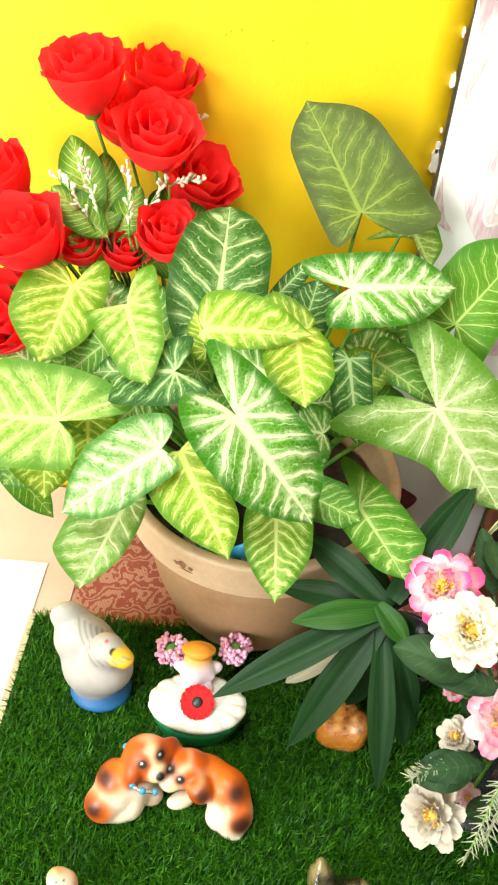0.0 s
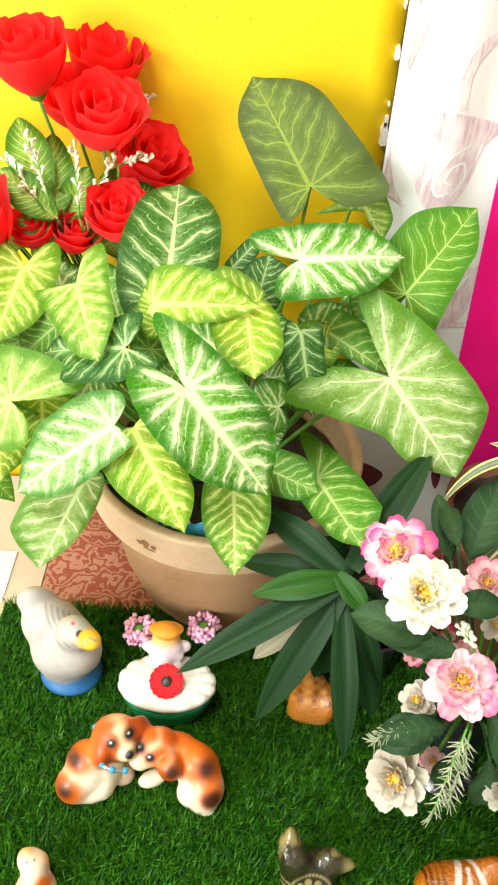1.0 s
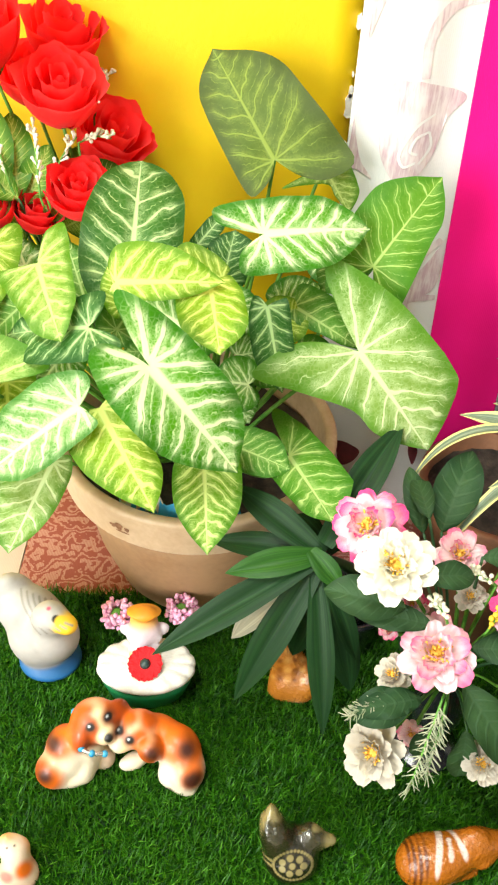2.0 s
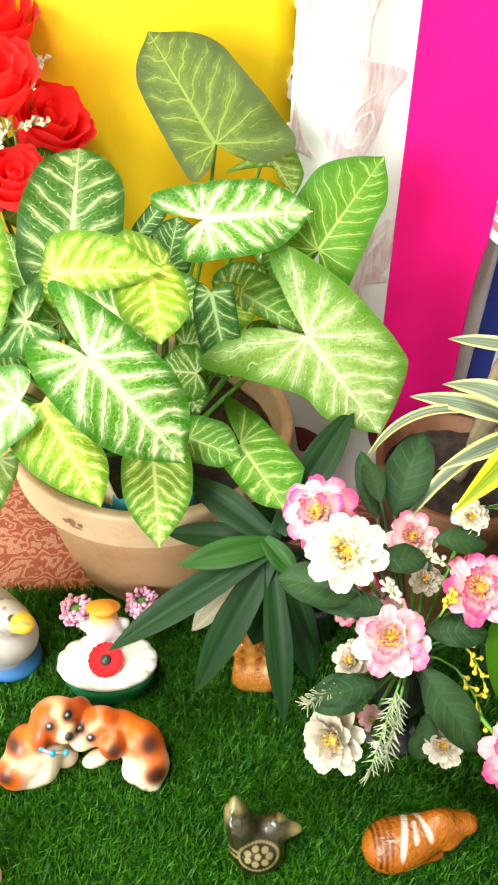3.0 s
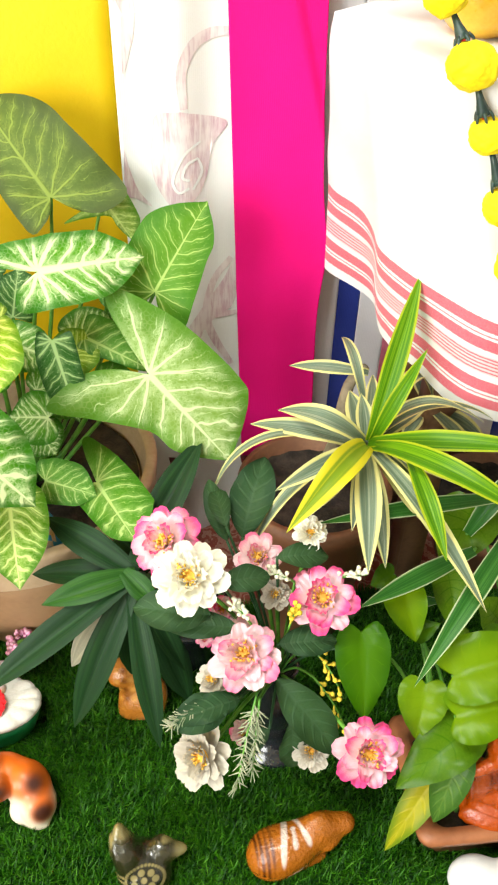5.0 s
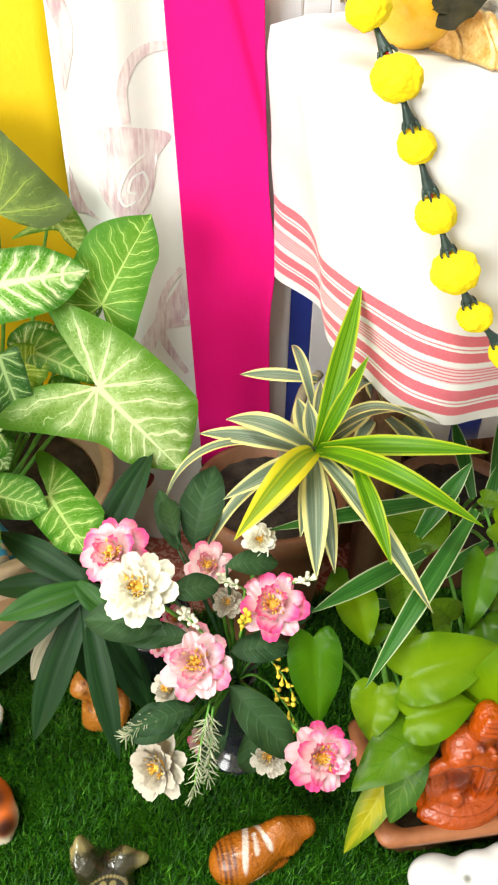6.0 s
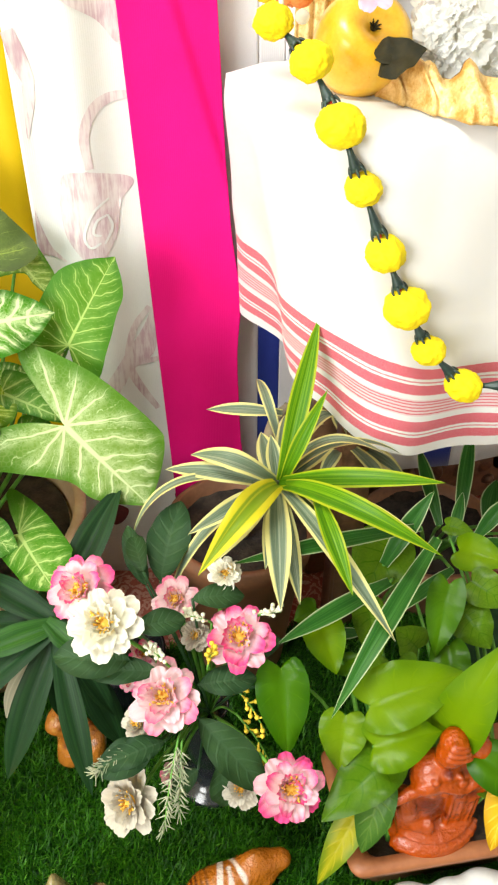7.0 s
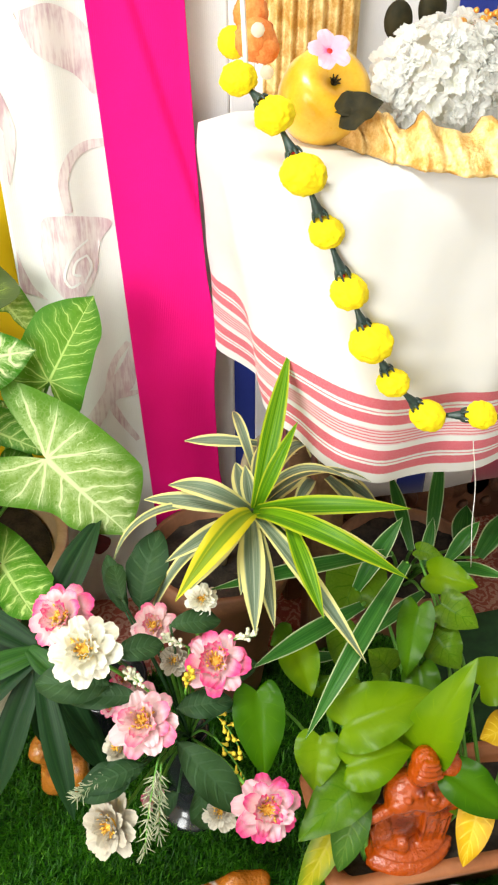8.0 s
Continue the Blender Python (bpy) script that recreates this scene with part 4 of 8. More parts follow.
def arrow_blade(base, tip, face, sides, fold, droop, seed, blunt=False, rows=34, across=8):
    base, tip = Vector(base), Vector(tip)
    d = tip - base
    ln = d.length
    d.normalize()
    nrm = Vector(face)
    nrm = (nrm - d * nrm.dot(d)).normalized()
    sd = d.cross(nrm)
    halves = [half_outline(*k, blunt) for k in sides]
    bm = bmesh.new()
    uv, plane = bm.loops.layers.uv.new("UVMap"), bm.loops.layers.uv.new("plane")
    spot, grid = {}, []
    for i in range(rows + 1):
        s = i / rows
        m = max(0.0, (s - 0.36) / 0.64) ** 1.25
        row = []
        for j in range(-across, across + 1):
            edge = halves[0 if j < 0 else 1]
            q = s * (len(edge) - 1)
            k = min(int(q), len(edge) - 2)
            e = edge[k].lerp(edge[k + 1], q - k)
            a = abs(j) / across
            x = e.x * a * (1 if j > 0 else -1)
            y = m + (e.y - m) * a ** 1.1
            soft = min(1.0, 6 * (1 - s)) if s > 0.5 else 1.0
            lift = fold * abs(x) * (1 - 0.75 * a) + droop * (4 * y * (1 - y) if y > 0 else 2.4 * y)
            lift += soft * a * (0.035 * noise.noise(Vector((x * 3 + seed * 3.7, y * 4, seed * 1.3))) + 0.014 * a * a * math.sin(y * 17 + seed + (2 if j > 0 else 0)))
            vt = bm.verts.new(base + d * (y * ln) + sd * (x * ln) + nrm * (lift * ln))
            spot[vt] = (x, y)
            row.append(vt)
        grid.append(row)
    n = 2 * across
    for i in range(rows):
        for j in range(n):
            vs = (grid[i][j], grid[i][j + 1], grid[i + 1][j + 1], grid[i + 1][j])
            if len({tuple(round(c, 6) for c in v.co) for v in vs}) < 3:
                continue
            fc = bm.faces.new(vs)
            for lp, (a, b) in zip(fc.loops, ((j, i), (j + 1, i), (j + 1, i + 1), (j, i + 1))):
                lp[uv].uv = (a / n, b / rows)
                lp[plane].uv = spot[lp.vert]
    bmesh.ops.remove_doubles(bm, verts=bm.verts, dist=1e-6)
    bmesh.ops.recalc_face_normals(bm, faces=bm.faces[:])
    return bm


def arrow_leaf(base, tip, width, face, mat, fold=0.22, droop=0.04, sides=None, blunt=False):
    """sides: for each half its width, where it is widest, and how far out and back its lobe reaches, in leaf lengths."""
    k = next(SEED)
    f = Vector(face)
    if sides is None:
        w = 0.47 * width / (Vector(tip) - Vector(base)).length
        sides = ((w, 0.26, w * 0.72, -0.26), (w * 0.94, 0.30, w * 0.68, -0.22))
    lf = part("leaf", arrow_blade(base, tip, face, sides, fold, droop, k, blunt), mat, syngonium)
    b = Vector(base)
    root = Vector((POT[0] + 0.35 * (b.x - POT[0]) * 0.5, POT[1] + 0.3 * (b.y - POT[1]) * 0.5, 0.205))
    end = b - f.normalized() * 0.002
    mid = root.lerp(end, 0.6) - f.normalized() * 0.03
    part("stalk", tube([root, mid, end], 0.003, 0.0017, 7, 8), stem_green, lf)


arrow_leaf((0.217, 0.635, 0.447), (0.291, 0.618, 0.349), 0, (0.39, -0.81, 0.43), leaf_dark, fold=0.28, sides=((0.34, 0.42, 0.10, -0.47), (0.36, 0.21, 0.28, -0.31)))
arrow_leaf((0.171, 0.656, 0.385), (0.222, 0.584, 0.332), 0, (0.06, -0.56, 0.82), leaf_lime, sides=((0.24, 0.58, 0.15, -0.02), (0.39, 0.16, 0.17, -0.03)))
arrow_leaf((0.157, 0.643, 0.397), (0.077, 0.607, 0.346), 0, (-0.17, -0.66, 0.73), leaf_white, sides=((0.27, 0.55, 0.25, -0.00), (0.38, 0.32, 0.26, -0.19)))
arrow_leaf((0.125, 0.653, 0.323), (0.093, 0.584, 0.276), 0, (0.13, -0.60, 0.79), leaf_silver, sides=((0.24, 0.30, 0.17, -0.12), (0.44, 0.68, 0.38, 0.20)))
arrow_leaf((0.065, 0.665, 0.398), (-0.046, 0.677, 0.386), 0, (-0.14, -0.60, 0.78), leaf_pale, sides=((0.40, 0.41, 0.39, -0.17), (0.46, 0.38, 0.12, -0.54)))
arrow_leaf((0.051, 0.801, 0.454), (0.031, 0.734, 0.407), 0, (0.23, -0.60, 0.77), leaf_lime, sides=((0.40, 0.30, 0.31, -0.41), (0.55, 0.41, 0.45, -0.21)))
arrow_leaf((0.110, 0.754, 0.467), (0.141, 0.674, 0.439), 0, (-0.22, -0.39, 0.89), leaf_pale, sides=((0.29, 0.45, 0.41, -0.38), (0.25, 0.65, 0.46, 0.16)))
arrow_leaf((0.189, 0.759, 0.448), (0.191, 0.881, 0.511), 0, (0.12, -0.45, 0.88), leaf_oval, sides=((0.35, 0.33, 0.27, -0.14), (0.33, 0.52, 0.28, 0.10)), blunt=True)
arrow_leaf((0.183, 0.715, 0.474), (0.276, 0.711, 0.480), 0, (-0.08, -0.81, 0.58), leaf_lime, sides=((0.36, 0.20, 0.13, -0.06), (0.17, 0.34, 0.12, -0.05)))
arrow_leaf((0.262, 0.726, 0.472), (0.273, 0.652, 0.447), 0, (-0.07, -0.33, 0.94), leaf_lime, sides=((0.35, 0.57, 0.27, -0.03), (0.39, 0.47, 0.35, 0.07)))
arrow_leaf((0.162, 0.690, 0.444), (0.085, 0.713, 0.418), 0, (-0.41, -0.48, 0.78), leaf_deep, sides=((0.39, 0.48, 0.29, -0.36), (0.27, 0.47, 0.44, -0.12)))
arrow_leaf((0.261, 0.665, 0.321), (0.267, 0.594, 0.269), 0, (0.00, -0.59, 0.81), leaf_lime_veined, sides=((0.39, 0.28, 0.30, -0.10), (0.34, 0.29, 0.23, -0.11)))
arrow_leaf((0.294, 0.684, 0.319), (0.342, 0.664, 0.312), 0, (-0.11, -0.58, 0.81), leaf_mid, sides=((0.47, 0.40, 0.36, -0.25), (0.33, 0.55, 0.47, 0.00)))
arrow_leaf((0.342, 0.687, 0.308), (0.376, 0.593, 0.316), 0, (-0.35, -0.05, 0.93), leaf_mid, sides=((0.35, 0.64, 0.14, -0.77), (0.21, 0.60, 0.29, 0.04)))
arrow_leaf((0.401, 0.730, 0.402), (0.474, 0.688, 0.320), 0, (0.09, -0.86, 0.51), leaf_silver, sides=((0.53, 0.53, 0.29, -0.69), (0.32, 0.33, 0.88, -0.38)))
arrow_leaf((0.414, 0.793, 0.455), (0.471, 0.828, 0.530), 0, (-0.18, -0.84, 0.52), leaf_plain, sides=((0.44, 0.44, 0.28, -0.43), (0.29, 0.50, 0.47, -0.19)))
arrow_leaf((0.308, 0.771, 0.495), (0.406, 0.795, 0.492), 0, (0.19, -0.71, 0.68), leaf_dark, sides=((0.31, 0.40, 0.29, -0.42), (0.35, 0.36, 0.38, -0.24)))
arrow_leaf((0.320, 0.892, 0.513), (0.256, 0.962, 0.593), 0, (-0.20, -0.81, 0.55), leaf_dull, sides=((0.29, 0.60, 0.34, -0.15), (0.46, 0.37, 0.59, -0.36)))
arrow_leaf((0.371, 0.910, 0.502), (0.400, 0.885, 0.464), 0, (-0.03, -0.85, 0.53), leaf_pale, sides=((0.39, 0.60, 0.49, 0.28), (0.10, 0.34, 0.99, -0.04)))
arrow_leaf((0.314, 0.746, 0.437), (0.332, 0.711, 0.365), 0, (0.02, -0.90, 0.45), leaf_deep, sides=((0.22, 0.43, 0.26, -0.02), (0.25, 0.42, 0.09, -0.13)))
arrow_leaf((0.342, 0.780, 0.417), (0.408, 0.753, 0.388), 0, (-0.00, -0.73, 0.68), leaf_mid, sides=((0.35, 0.41, 0.32, -0.08), (0.12, 0.50, 0.22, 0.01)))
arrow_leaf((0.332, 0.799, 0.407), (0.373, 0.810, 0.422), 0.050, (-0.09, -0.71, 0.70), leaf_dark)
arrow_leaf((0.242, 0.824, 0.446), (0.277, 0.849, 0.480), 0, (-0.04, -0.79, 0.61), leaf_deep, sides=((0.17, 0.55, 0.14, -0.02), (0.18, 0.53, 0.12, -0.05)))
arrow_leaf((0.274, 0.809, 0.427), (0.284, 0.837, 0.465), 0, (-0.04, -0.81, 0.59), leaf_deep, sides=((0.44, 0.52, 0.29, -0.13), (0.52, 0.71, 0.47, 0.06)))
arrow_leaf((0.302, 0.760, 0.360), (0.339, 0.748, 0.348), 0.036, (-0.06, -0.65, 0.76), leaf_mid)
arrow_leaf((0.244, 0.704, 0.438), (0.179, 0.721, 0.463), 0.044, (0.06, -0.70, 0.72), leaf_dark)
arrow_leaf((0.085, 0.763, 0.415), (0.048, 0.759, 0.378), 0.051, (0.20, -0.66, 0.72), leaf_mid)
arrow_leaf((0.290, 0.766, 0.367), (0.318, 0.770, 0.372), 0.047, (-0.04, -0.67, 0.74), leaf_dark)
arrow_leaf((0.273, 0.737, 0.468), (0.222, 0.756, 0.475), 0, (-0.15, -0.68, 0.72), leaf_lime, sides=((0.18, 0.50, 0.08, -0.15), (0.38, 0.69, 0.24, 0.06)))
arrow_leaf((0.185, 0.730, 0.442), (0.171, 0.752, 0.468), 0.030, (0.10, -0.71, 0.70), leaf_lime)
arrow_leaf((0.391, 0.832, 0.448), (0.370, 0.796, 0.421), 0.044, (-0.12, -0.72, 0.68), leaf_mid)
arrow_leaf((0.301, 0.732, 0.358), (0.263, 0.735, 0.360), 0.060, (-0.02, -0.65, 0.76), leaf_dark)
arrow_leaf((0.326, 0.768, 0.401), (0.355, 0.782, 0.419), 0.054, (-0.08, -0.69, 0.72), leaf_lime)
arrow_leaf((0.065, 0.773, 0.400), (0.034, 0.761, 0.386), 0.054, (0.18, -0.65, 0.74), leaf_mid)
arrow_leaf((0.225, 0.737, 0.390), (0.183, 0.736, 0.388), 0.053, (0.06, -0.67, 0.74), leaf_mid)
arrow_leaf((0.261, 0.742, 0.414), (0.225, 0.735, 0.404), 0.052, (0.02, -0.68, 0.73), leaf_dark)
arrow_leaf((0.131, 0.728, 0.391), (0.107, 0.707, 0.366), 0.052, (0.15, -0.64, 0.75), leaf_dark)
arrow_leaf((0.226, 0.716, 0.366), (0.180, 0.695, 0.340), 0.058, (0.06, -0.63, 0.78), leaf_mid)
arrow_leaf((0.354, 0.783, 0.358), (0.389, 0.768, 0.343), 0.057, (-0.11, -0.66, 0.75), leaf_mid)
arrow_leaf((0.271, 0.782, 0.414), (0.315, 0.768, 0.400), 0.054, (-0.03, -0.69, 0.72), leaf_dark)
arrow_leaf((0.175, 0.758, 0.398), (0.205, 0.787, 0.433), 0.048, (0.08, -0.70, 0.71), leaf_mid)
arrow_leaf((0.373, 0.856, 0.428), (0.409, 0.841, 0.413), 0.052, (-0.12, -0.72, 0.68), leaf_dark)
arrow_leaf((0.096, 0.717, 0.331), (0.070, 0.699, 0.309), 0.060, (0.18, -0.60, 0.78), leaf_dark)
arrow_leaf((0.286, 0.741, 0.337), (0.304, 0.723, 0.317), 0.050, (-0.03, -0.63, 0.78), leaf_dark)
arrow_leaf((0.020, 0.722, 0.309), (-0.007, 0.699, 0.281), 0.061, (0.21, -0.56, 0.80), leaf_mid)
arrow_leaf((-0.012, 0.740, 0.267), (0.037, 0.709, 0.231), 0.041, (0.19, -0.55, 0.81), leaf_plain)
arrow_leaf((0.078, 0.783, 0.382), (0.038, 0.796, 0.396), 0.061, (0.17, -0.66, 0.73), leaf_dark)
arrow_leaf((0.007, 0.792, 0.361), (-0.030, 0.809, 0.380), 0.069, (0.23, -0.65, 0.73), leaf_dark)
arrow_leaf((0.085, 0.746, 0.369), (0.068, 0.717, 0.334), 0.049, (0.15, -0.62, 0.77), leaf_dark)
arrow_leaf((0.142, 0.803, 0.387), (0.116, 0.851, 0.441), 0.068, (0.13, -0.71, 0.69), leaf_mid)
arrow_leaf((0.171, 0.815, 0.388), (0.151, 0.864, 0.443), 0.063, (0.10, -0.72, 0.69), leaf_dark)
arrow_leaf((0.091, 0.815, 0.383), (0.062, 0.863, 0.438), 0.074, (0.18, -0.71, 0.69), leaf_dark)
arrow_leaf((0.205, 0.788, 0.387), (0.166, 0.780, 0.377), 0.061, (0.08, -0.68, 0.73), leaf_mid)
arrow_leaf((0.083, 0.694, 0.381), (0.089, 0.656, 0.337), 0.059, (0.19, -0.60, 0.77), leaf_lime)
arrow_leaf((0.041, 0.693, 0.367), (0.050, 0.647, 0.320), 0.077, (0.19, -0.57, 0.80), leaf_lime)


# ---- red fabric roses ----
roses = thing("rose_bouquet", (0.13, 0.965, -0.004), "bunch of red fabric roses with green leaves", "artificial flowers")


def petal_mesh(name, mat, w, ln, cup, curl, frill=0.0, seed=0):
    """One petal, root at the origin, growing along +y, cupped towards +z."""
    def f(u, v):
        a = (u - 0.5) * 2
        sh = math.sin(math.pi * (0.12 + 0.60 * v)) ** 0.6
        x = a * w / 2 * sh
        y = ln * v * (1 - 0.22 * a ** 4 * v) * (1 + frill * 0.5 * math.sin(a * 8 + seed))
        z = cup * ln * (a * a * 0.45 + v * v * 0.9 - 0.2 * v) - curl * ln * max(0, v - 0.6) ** 2 * 4 + frill * ln * v * v * math.sin(a * 9 + seed * 2)
        return (x, y, z)
    return meshed(name, sheet(f, 10, 9), mat)


def rose_petal(reach, high, span, flare, seed):
    """A broad petal wrapped round the bud's axis: narrow foot, full belly, rim rolled outwards."""
    def f(u, v):
        a = (u - 0.5) * 2
        top = 1 - 0.20 * a ** 4 - 0.03 * math.sin(a * 7 + seed) - 0.02 * math.sin(a * 17 + 2 * seed)
        h = v * top
        rr = reach * (0.20 + 0.80 * math.sin(min(1.0, h * 1.25) * math.pi / 2) ** 0.8) * (1 + 0.05 * math.sin(a * 4 + seed) * v) + flare * max(0.0, h - 0.72) ** 2 * 9 * (1 + 0.5 * math.sin(a * 5 + 2 * seed))
        rr += 0.07 * reach * a * v
        ang = radians(span) * a * (0.55 + 0.45 * math.sin(math.pi * (0.15 + 0.6 * v)))
        return (rr * math.sin(ang), rr * math.cos(ang), -0.95 + high * h - 0.10 * flare * max(0.0, h - 0.8) * 25 * flare)
    return meshed("petal", sheet(f, 14, 12), red_petal)


ROSE_RINGS = [([rose_petal(reach, high, span, flare, 3 * k + i) for i in (0, 1)], n) for k, (reach, high, span, flare, n) in enumerate(((0.22, 1.66, 140, 0.04, 2), (0.48, 1.70, 95, 0.10, 3), (0.72, 1.64, 85, 0.15, 3), (0.94, 1.50, 78, 0.20, 4)))]


def rose(at, face, r):
    rg = random.Random(next(SEED))
    m = Matrix.Translation(at) @ Vector(face).to_track_quat("Z", "Y").to_matrix().to_4x4()
    core = placed("rose", meshed("rose", lathe([(0.0, -r * 0.95), (r * 0.20, -r * 0.9), (r * 0.30, -r * 0.4), (r * 0.22, r * 0.2), (r * 0.08, r * 0.5), (0.0, r * 0.52)], 16), red_petal), m, roses)
    for pair, n in ROSE_RINGS:
        off = rg.random() * 360
        for i in range(n):
            q = pose(0, 0, 0, rg.uniform(-4, 4), rg.uniform(-4, 4), off + i * 360 / n + rg.uniform(-10, 10)) @ Matrix.Scale(r * rg.uniform(0.95, 1.05), 4)
            placed("petal", pair[i % 2], m @ q, core)
    a = Vector(at) - Vector(face).normalized() * r * 0.95
    part("calyx", lathe([(0.0, -0.008), (0.006, -0.006), (r * 0.3, 0.002), (r * 0.4, 0.01)], 12, at=a), stem_green, core)
    foot = Vector((0.13 + 0.15 * (a.x - 0.13), 0.965 + 0.1 * (a.y - 0.965), -0.004))
    part("stem", tube([foot, foot.lerp(a, 0.5) + Vector((0.02, 0.022, 0.05)), a], 0.0022, 0.0018, 7, 8), stem_green, core)


def rose_leaf(base, tip, width, face, mat):
    lf = part("leaf", blade(OVAL, base, tip, width, face, 0.15, 0.06, 0.07, next(SEED), 18, 5, lead=(0.0, 1.5)), mat, roses)
    part("stalk", tube([Vector((0.13, 0.965, 0.2)), Vector((0.13, 0.965, 0.2)).lerp(Vector(base), 0.6), base], 0.002, 0.0012, 6, 5), stem_dark, lf)


rose((0.050, 0.903, 0.612), (-0.07, -0.26, 0.96), 0.0365)
rose((0.108, 0.985, 0.590), (0.13, -0.25, 0.96), 0.0370)
rose((0.117, 0.896, 0.566), (0.14, -0.45, 0.88), 0.0372)
rose((0.152, 0.947, 0.504), (0.46, -0.38, 0.80), 0.0390)
rose((0.133, 0.857, 0.486), (0.08, -0.42, 0.90), 0.0305)
rose((0.048, 0.857, 0.466), (-0.13, -0.41, 0.90), 0.0235)
rose((0.004, 0.823, 0.486), (-0.25, -0.31, 0.92), 0.0385)
rose((-0.036, 0.895, 0.514), (-0.35, -0.32, 0.88), 0.0321)
rose((-0.020, 0.807, 0.409), (-0.11, -0.67, 0.74), 0.0419)
rose((0.079, 0.954, 0.560), (0.07, -0.33, 0.94), 0.0320)
rose((0.088, 0.865, 0.460), (0.31, -0.39, 0.87), 0.0240)
rose_leaf((0.044, 0.889, 0.460), (-0.010, 0.901, 0.474), 0.052, (0.21, -0.77, 0.60), leaf_rose)
rose_leaf((0.087, 0.906, 0.450), (0.065, 0.939, 0.489), 0.059, (0.15, -0.79, 0.60), leaf_rose)
rose_leaf((0.114, 0.930, 0.448), (0.139, 0.966, 0.492), 0.055, (0.10, -0.80, 0.59), leaf_rose)
rose_leaf((0.027, 0.878, 0.432), (-0.021, 0.883, 0.437), 0.053, (0.22, -0.75, 0.63), leaf_rose)
rose_leaf((0.144, 0.937, 0.441), (0.197, 0.951, 0.459), 0.049, (0.05, -0.79, 0.61), leaf_rose)
rose_leaf((0.075, 0.875, 0.445), (0.041, 0.866, 0.433), 0.046, (0.17, -0.76, 0.63), leaf_rose)
rose_leaf((0.106, 0.900, 0.428), (0.146, 0.914, 0.445), 0.048, (0.10, -0.77, 0.63), leaf_rose)
rose_leaf((0.020, 0.844, 0.391), (-0.017, 0.857, 0.406), 0.059, (0.22, -0.72, 0.66), leaf_rose)
rose_leaf((-0.006, 0.844, 0.360), (-0.052, 0.826, 0.338), 0.066, (0.24, -0.68, 0.69), leaf_rose)
rose_leaf((0.095, 0.893, 0.451), (0.109, 0.920, 0.483), 0.053, (0.12, -0.79, 0.60), leaf_rose)
rose_leaf((0.052, 0.904, 0.447), (0.047, 0.938, 0.488), 0.059, (0.17, -0.78, 0.60), leaf_rose)
rose_leaf((0.063, 0.860, 0.488), (0.027, 0.925, 0.550), 0.044, (0.21, -0.90, 0.38), leaf_rose)
rose_leaf((0.073, 0.862, 0.476), (0.060, 0.926, 0.536), 0.039, (0.19, -0.90, 0.40), leaf_rose)
rose_leaf((0.075, 0.853, 0.480), (0.018, 0.872, 0.518), 0.038, (0.20, -0.84, 0.50), leaf_rose)
rose_leaf((0.077, 0.868, 0.467), (0.101, 0.896, 0.517), 0.034, (0.15, -0.85, 0.50), leaf_rose)
rose_leaf((0.130, 0.891, 0.480), (0.169, 0.910, 0.488), 0.035, (0.08, -0.80, 0.60), leaf_rose)
rose_leaf((0.068, 0.855, 0.467), (0.036, 0.851, 0.478), 0.028, (0.17, -0.73, 0.66), leaf_rose)
rose_leaf((0.081, 0.874, 0.459), (0.134, 0.868, 0.467), 0.028, (0.12, -0.74, 0.66), leaf_rose)
rose_leaf((0.004, 0.837, 0.445), (-0.029, 0.828, 0.434), 0.033, (0.23, -0.70, 0.68), leaf_rose)

# ---- dark strap-leaved plant ----
fern_pot = thing("nursery_pot", (0.43, 0.70, 0.0), "small black plastic pot in the shade of the leaves", "flower pot")
part("body", lathe([(0.034, 0.0), (0.038, 0.004), (0.045, 0.075), (0.049, 0.076), (0.049, 0.085), (0.044, 0.085), (0.042, 0.07), (0.0, 0.066)], 32, at=(0.43, 0.70, 0)), black_glaze, fern_pot)
fern = thing("strap_leaf_plant", (0.43, 0.70, 0.067), "dark green plant with long glossy strap leaves", "plant")
part("cane", tube([(0.43, 0.70, 0.066), (0.42, 0.67, 0.16), (0.372, 0.602, 0.262)], 0.007, 0.005, 9, 8), stem_dark, fern)


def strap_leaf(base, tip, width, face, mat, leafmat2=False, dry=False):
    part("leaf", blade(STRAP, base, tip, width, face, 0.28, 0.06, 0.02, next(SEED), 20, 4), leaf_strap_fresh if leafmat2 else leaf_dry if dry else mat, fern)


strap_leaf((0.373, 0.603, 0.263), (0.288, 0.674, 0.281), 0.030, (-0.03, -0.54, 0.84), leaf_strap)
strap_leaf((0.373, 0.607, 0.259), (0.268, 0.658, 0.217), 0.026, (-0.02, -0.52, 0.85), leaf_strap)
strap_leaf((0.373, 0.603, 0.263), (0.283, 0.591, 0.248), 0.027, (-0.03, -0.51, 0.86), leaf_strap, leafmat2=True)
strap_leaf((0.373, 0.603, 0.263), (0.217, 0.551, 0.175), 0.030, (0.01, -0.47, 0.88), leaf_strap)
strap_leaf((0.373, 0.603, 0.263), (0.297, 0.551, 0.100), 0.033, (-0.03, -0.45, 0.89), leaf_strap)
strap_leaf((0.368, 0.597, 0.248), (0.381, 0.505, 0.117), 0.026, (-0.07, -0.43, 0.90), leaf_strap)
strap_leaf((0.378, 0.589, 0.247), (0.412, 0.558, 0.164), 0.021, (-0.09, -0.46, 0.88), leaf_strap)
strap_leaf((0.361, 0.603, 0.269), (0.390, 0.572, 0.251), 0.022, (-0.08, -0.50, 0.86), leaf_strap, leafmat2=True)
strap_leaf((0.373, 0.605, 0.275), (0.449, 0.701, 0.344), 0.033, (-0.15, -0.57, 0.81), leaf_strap)
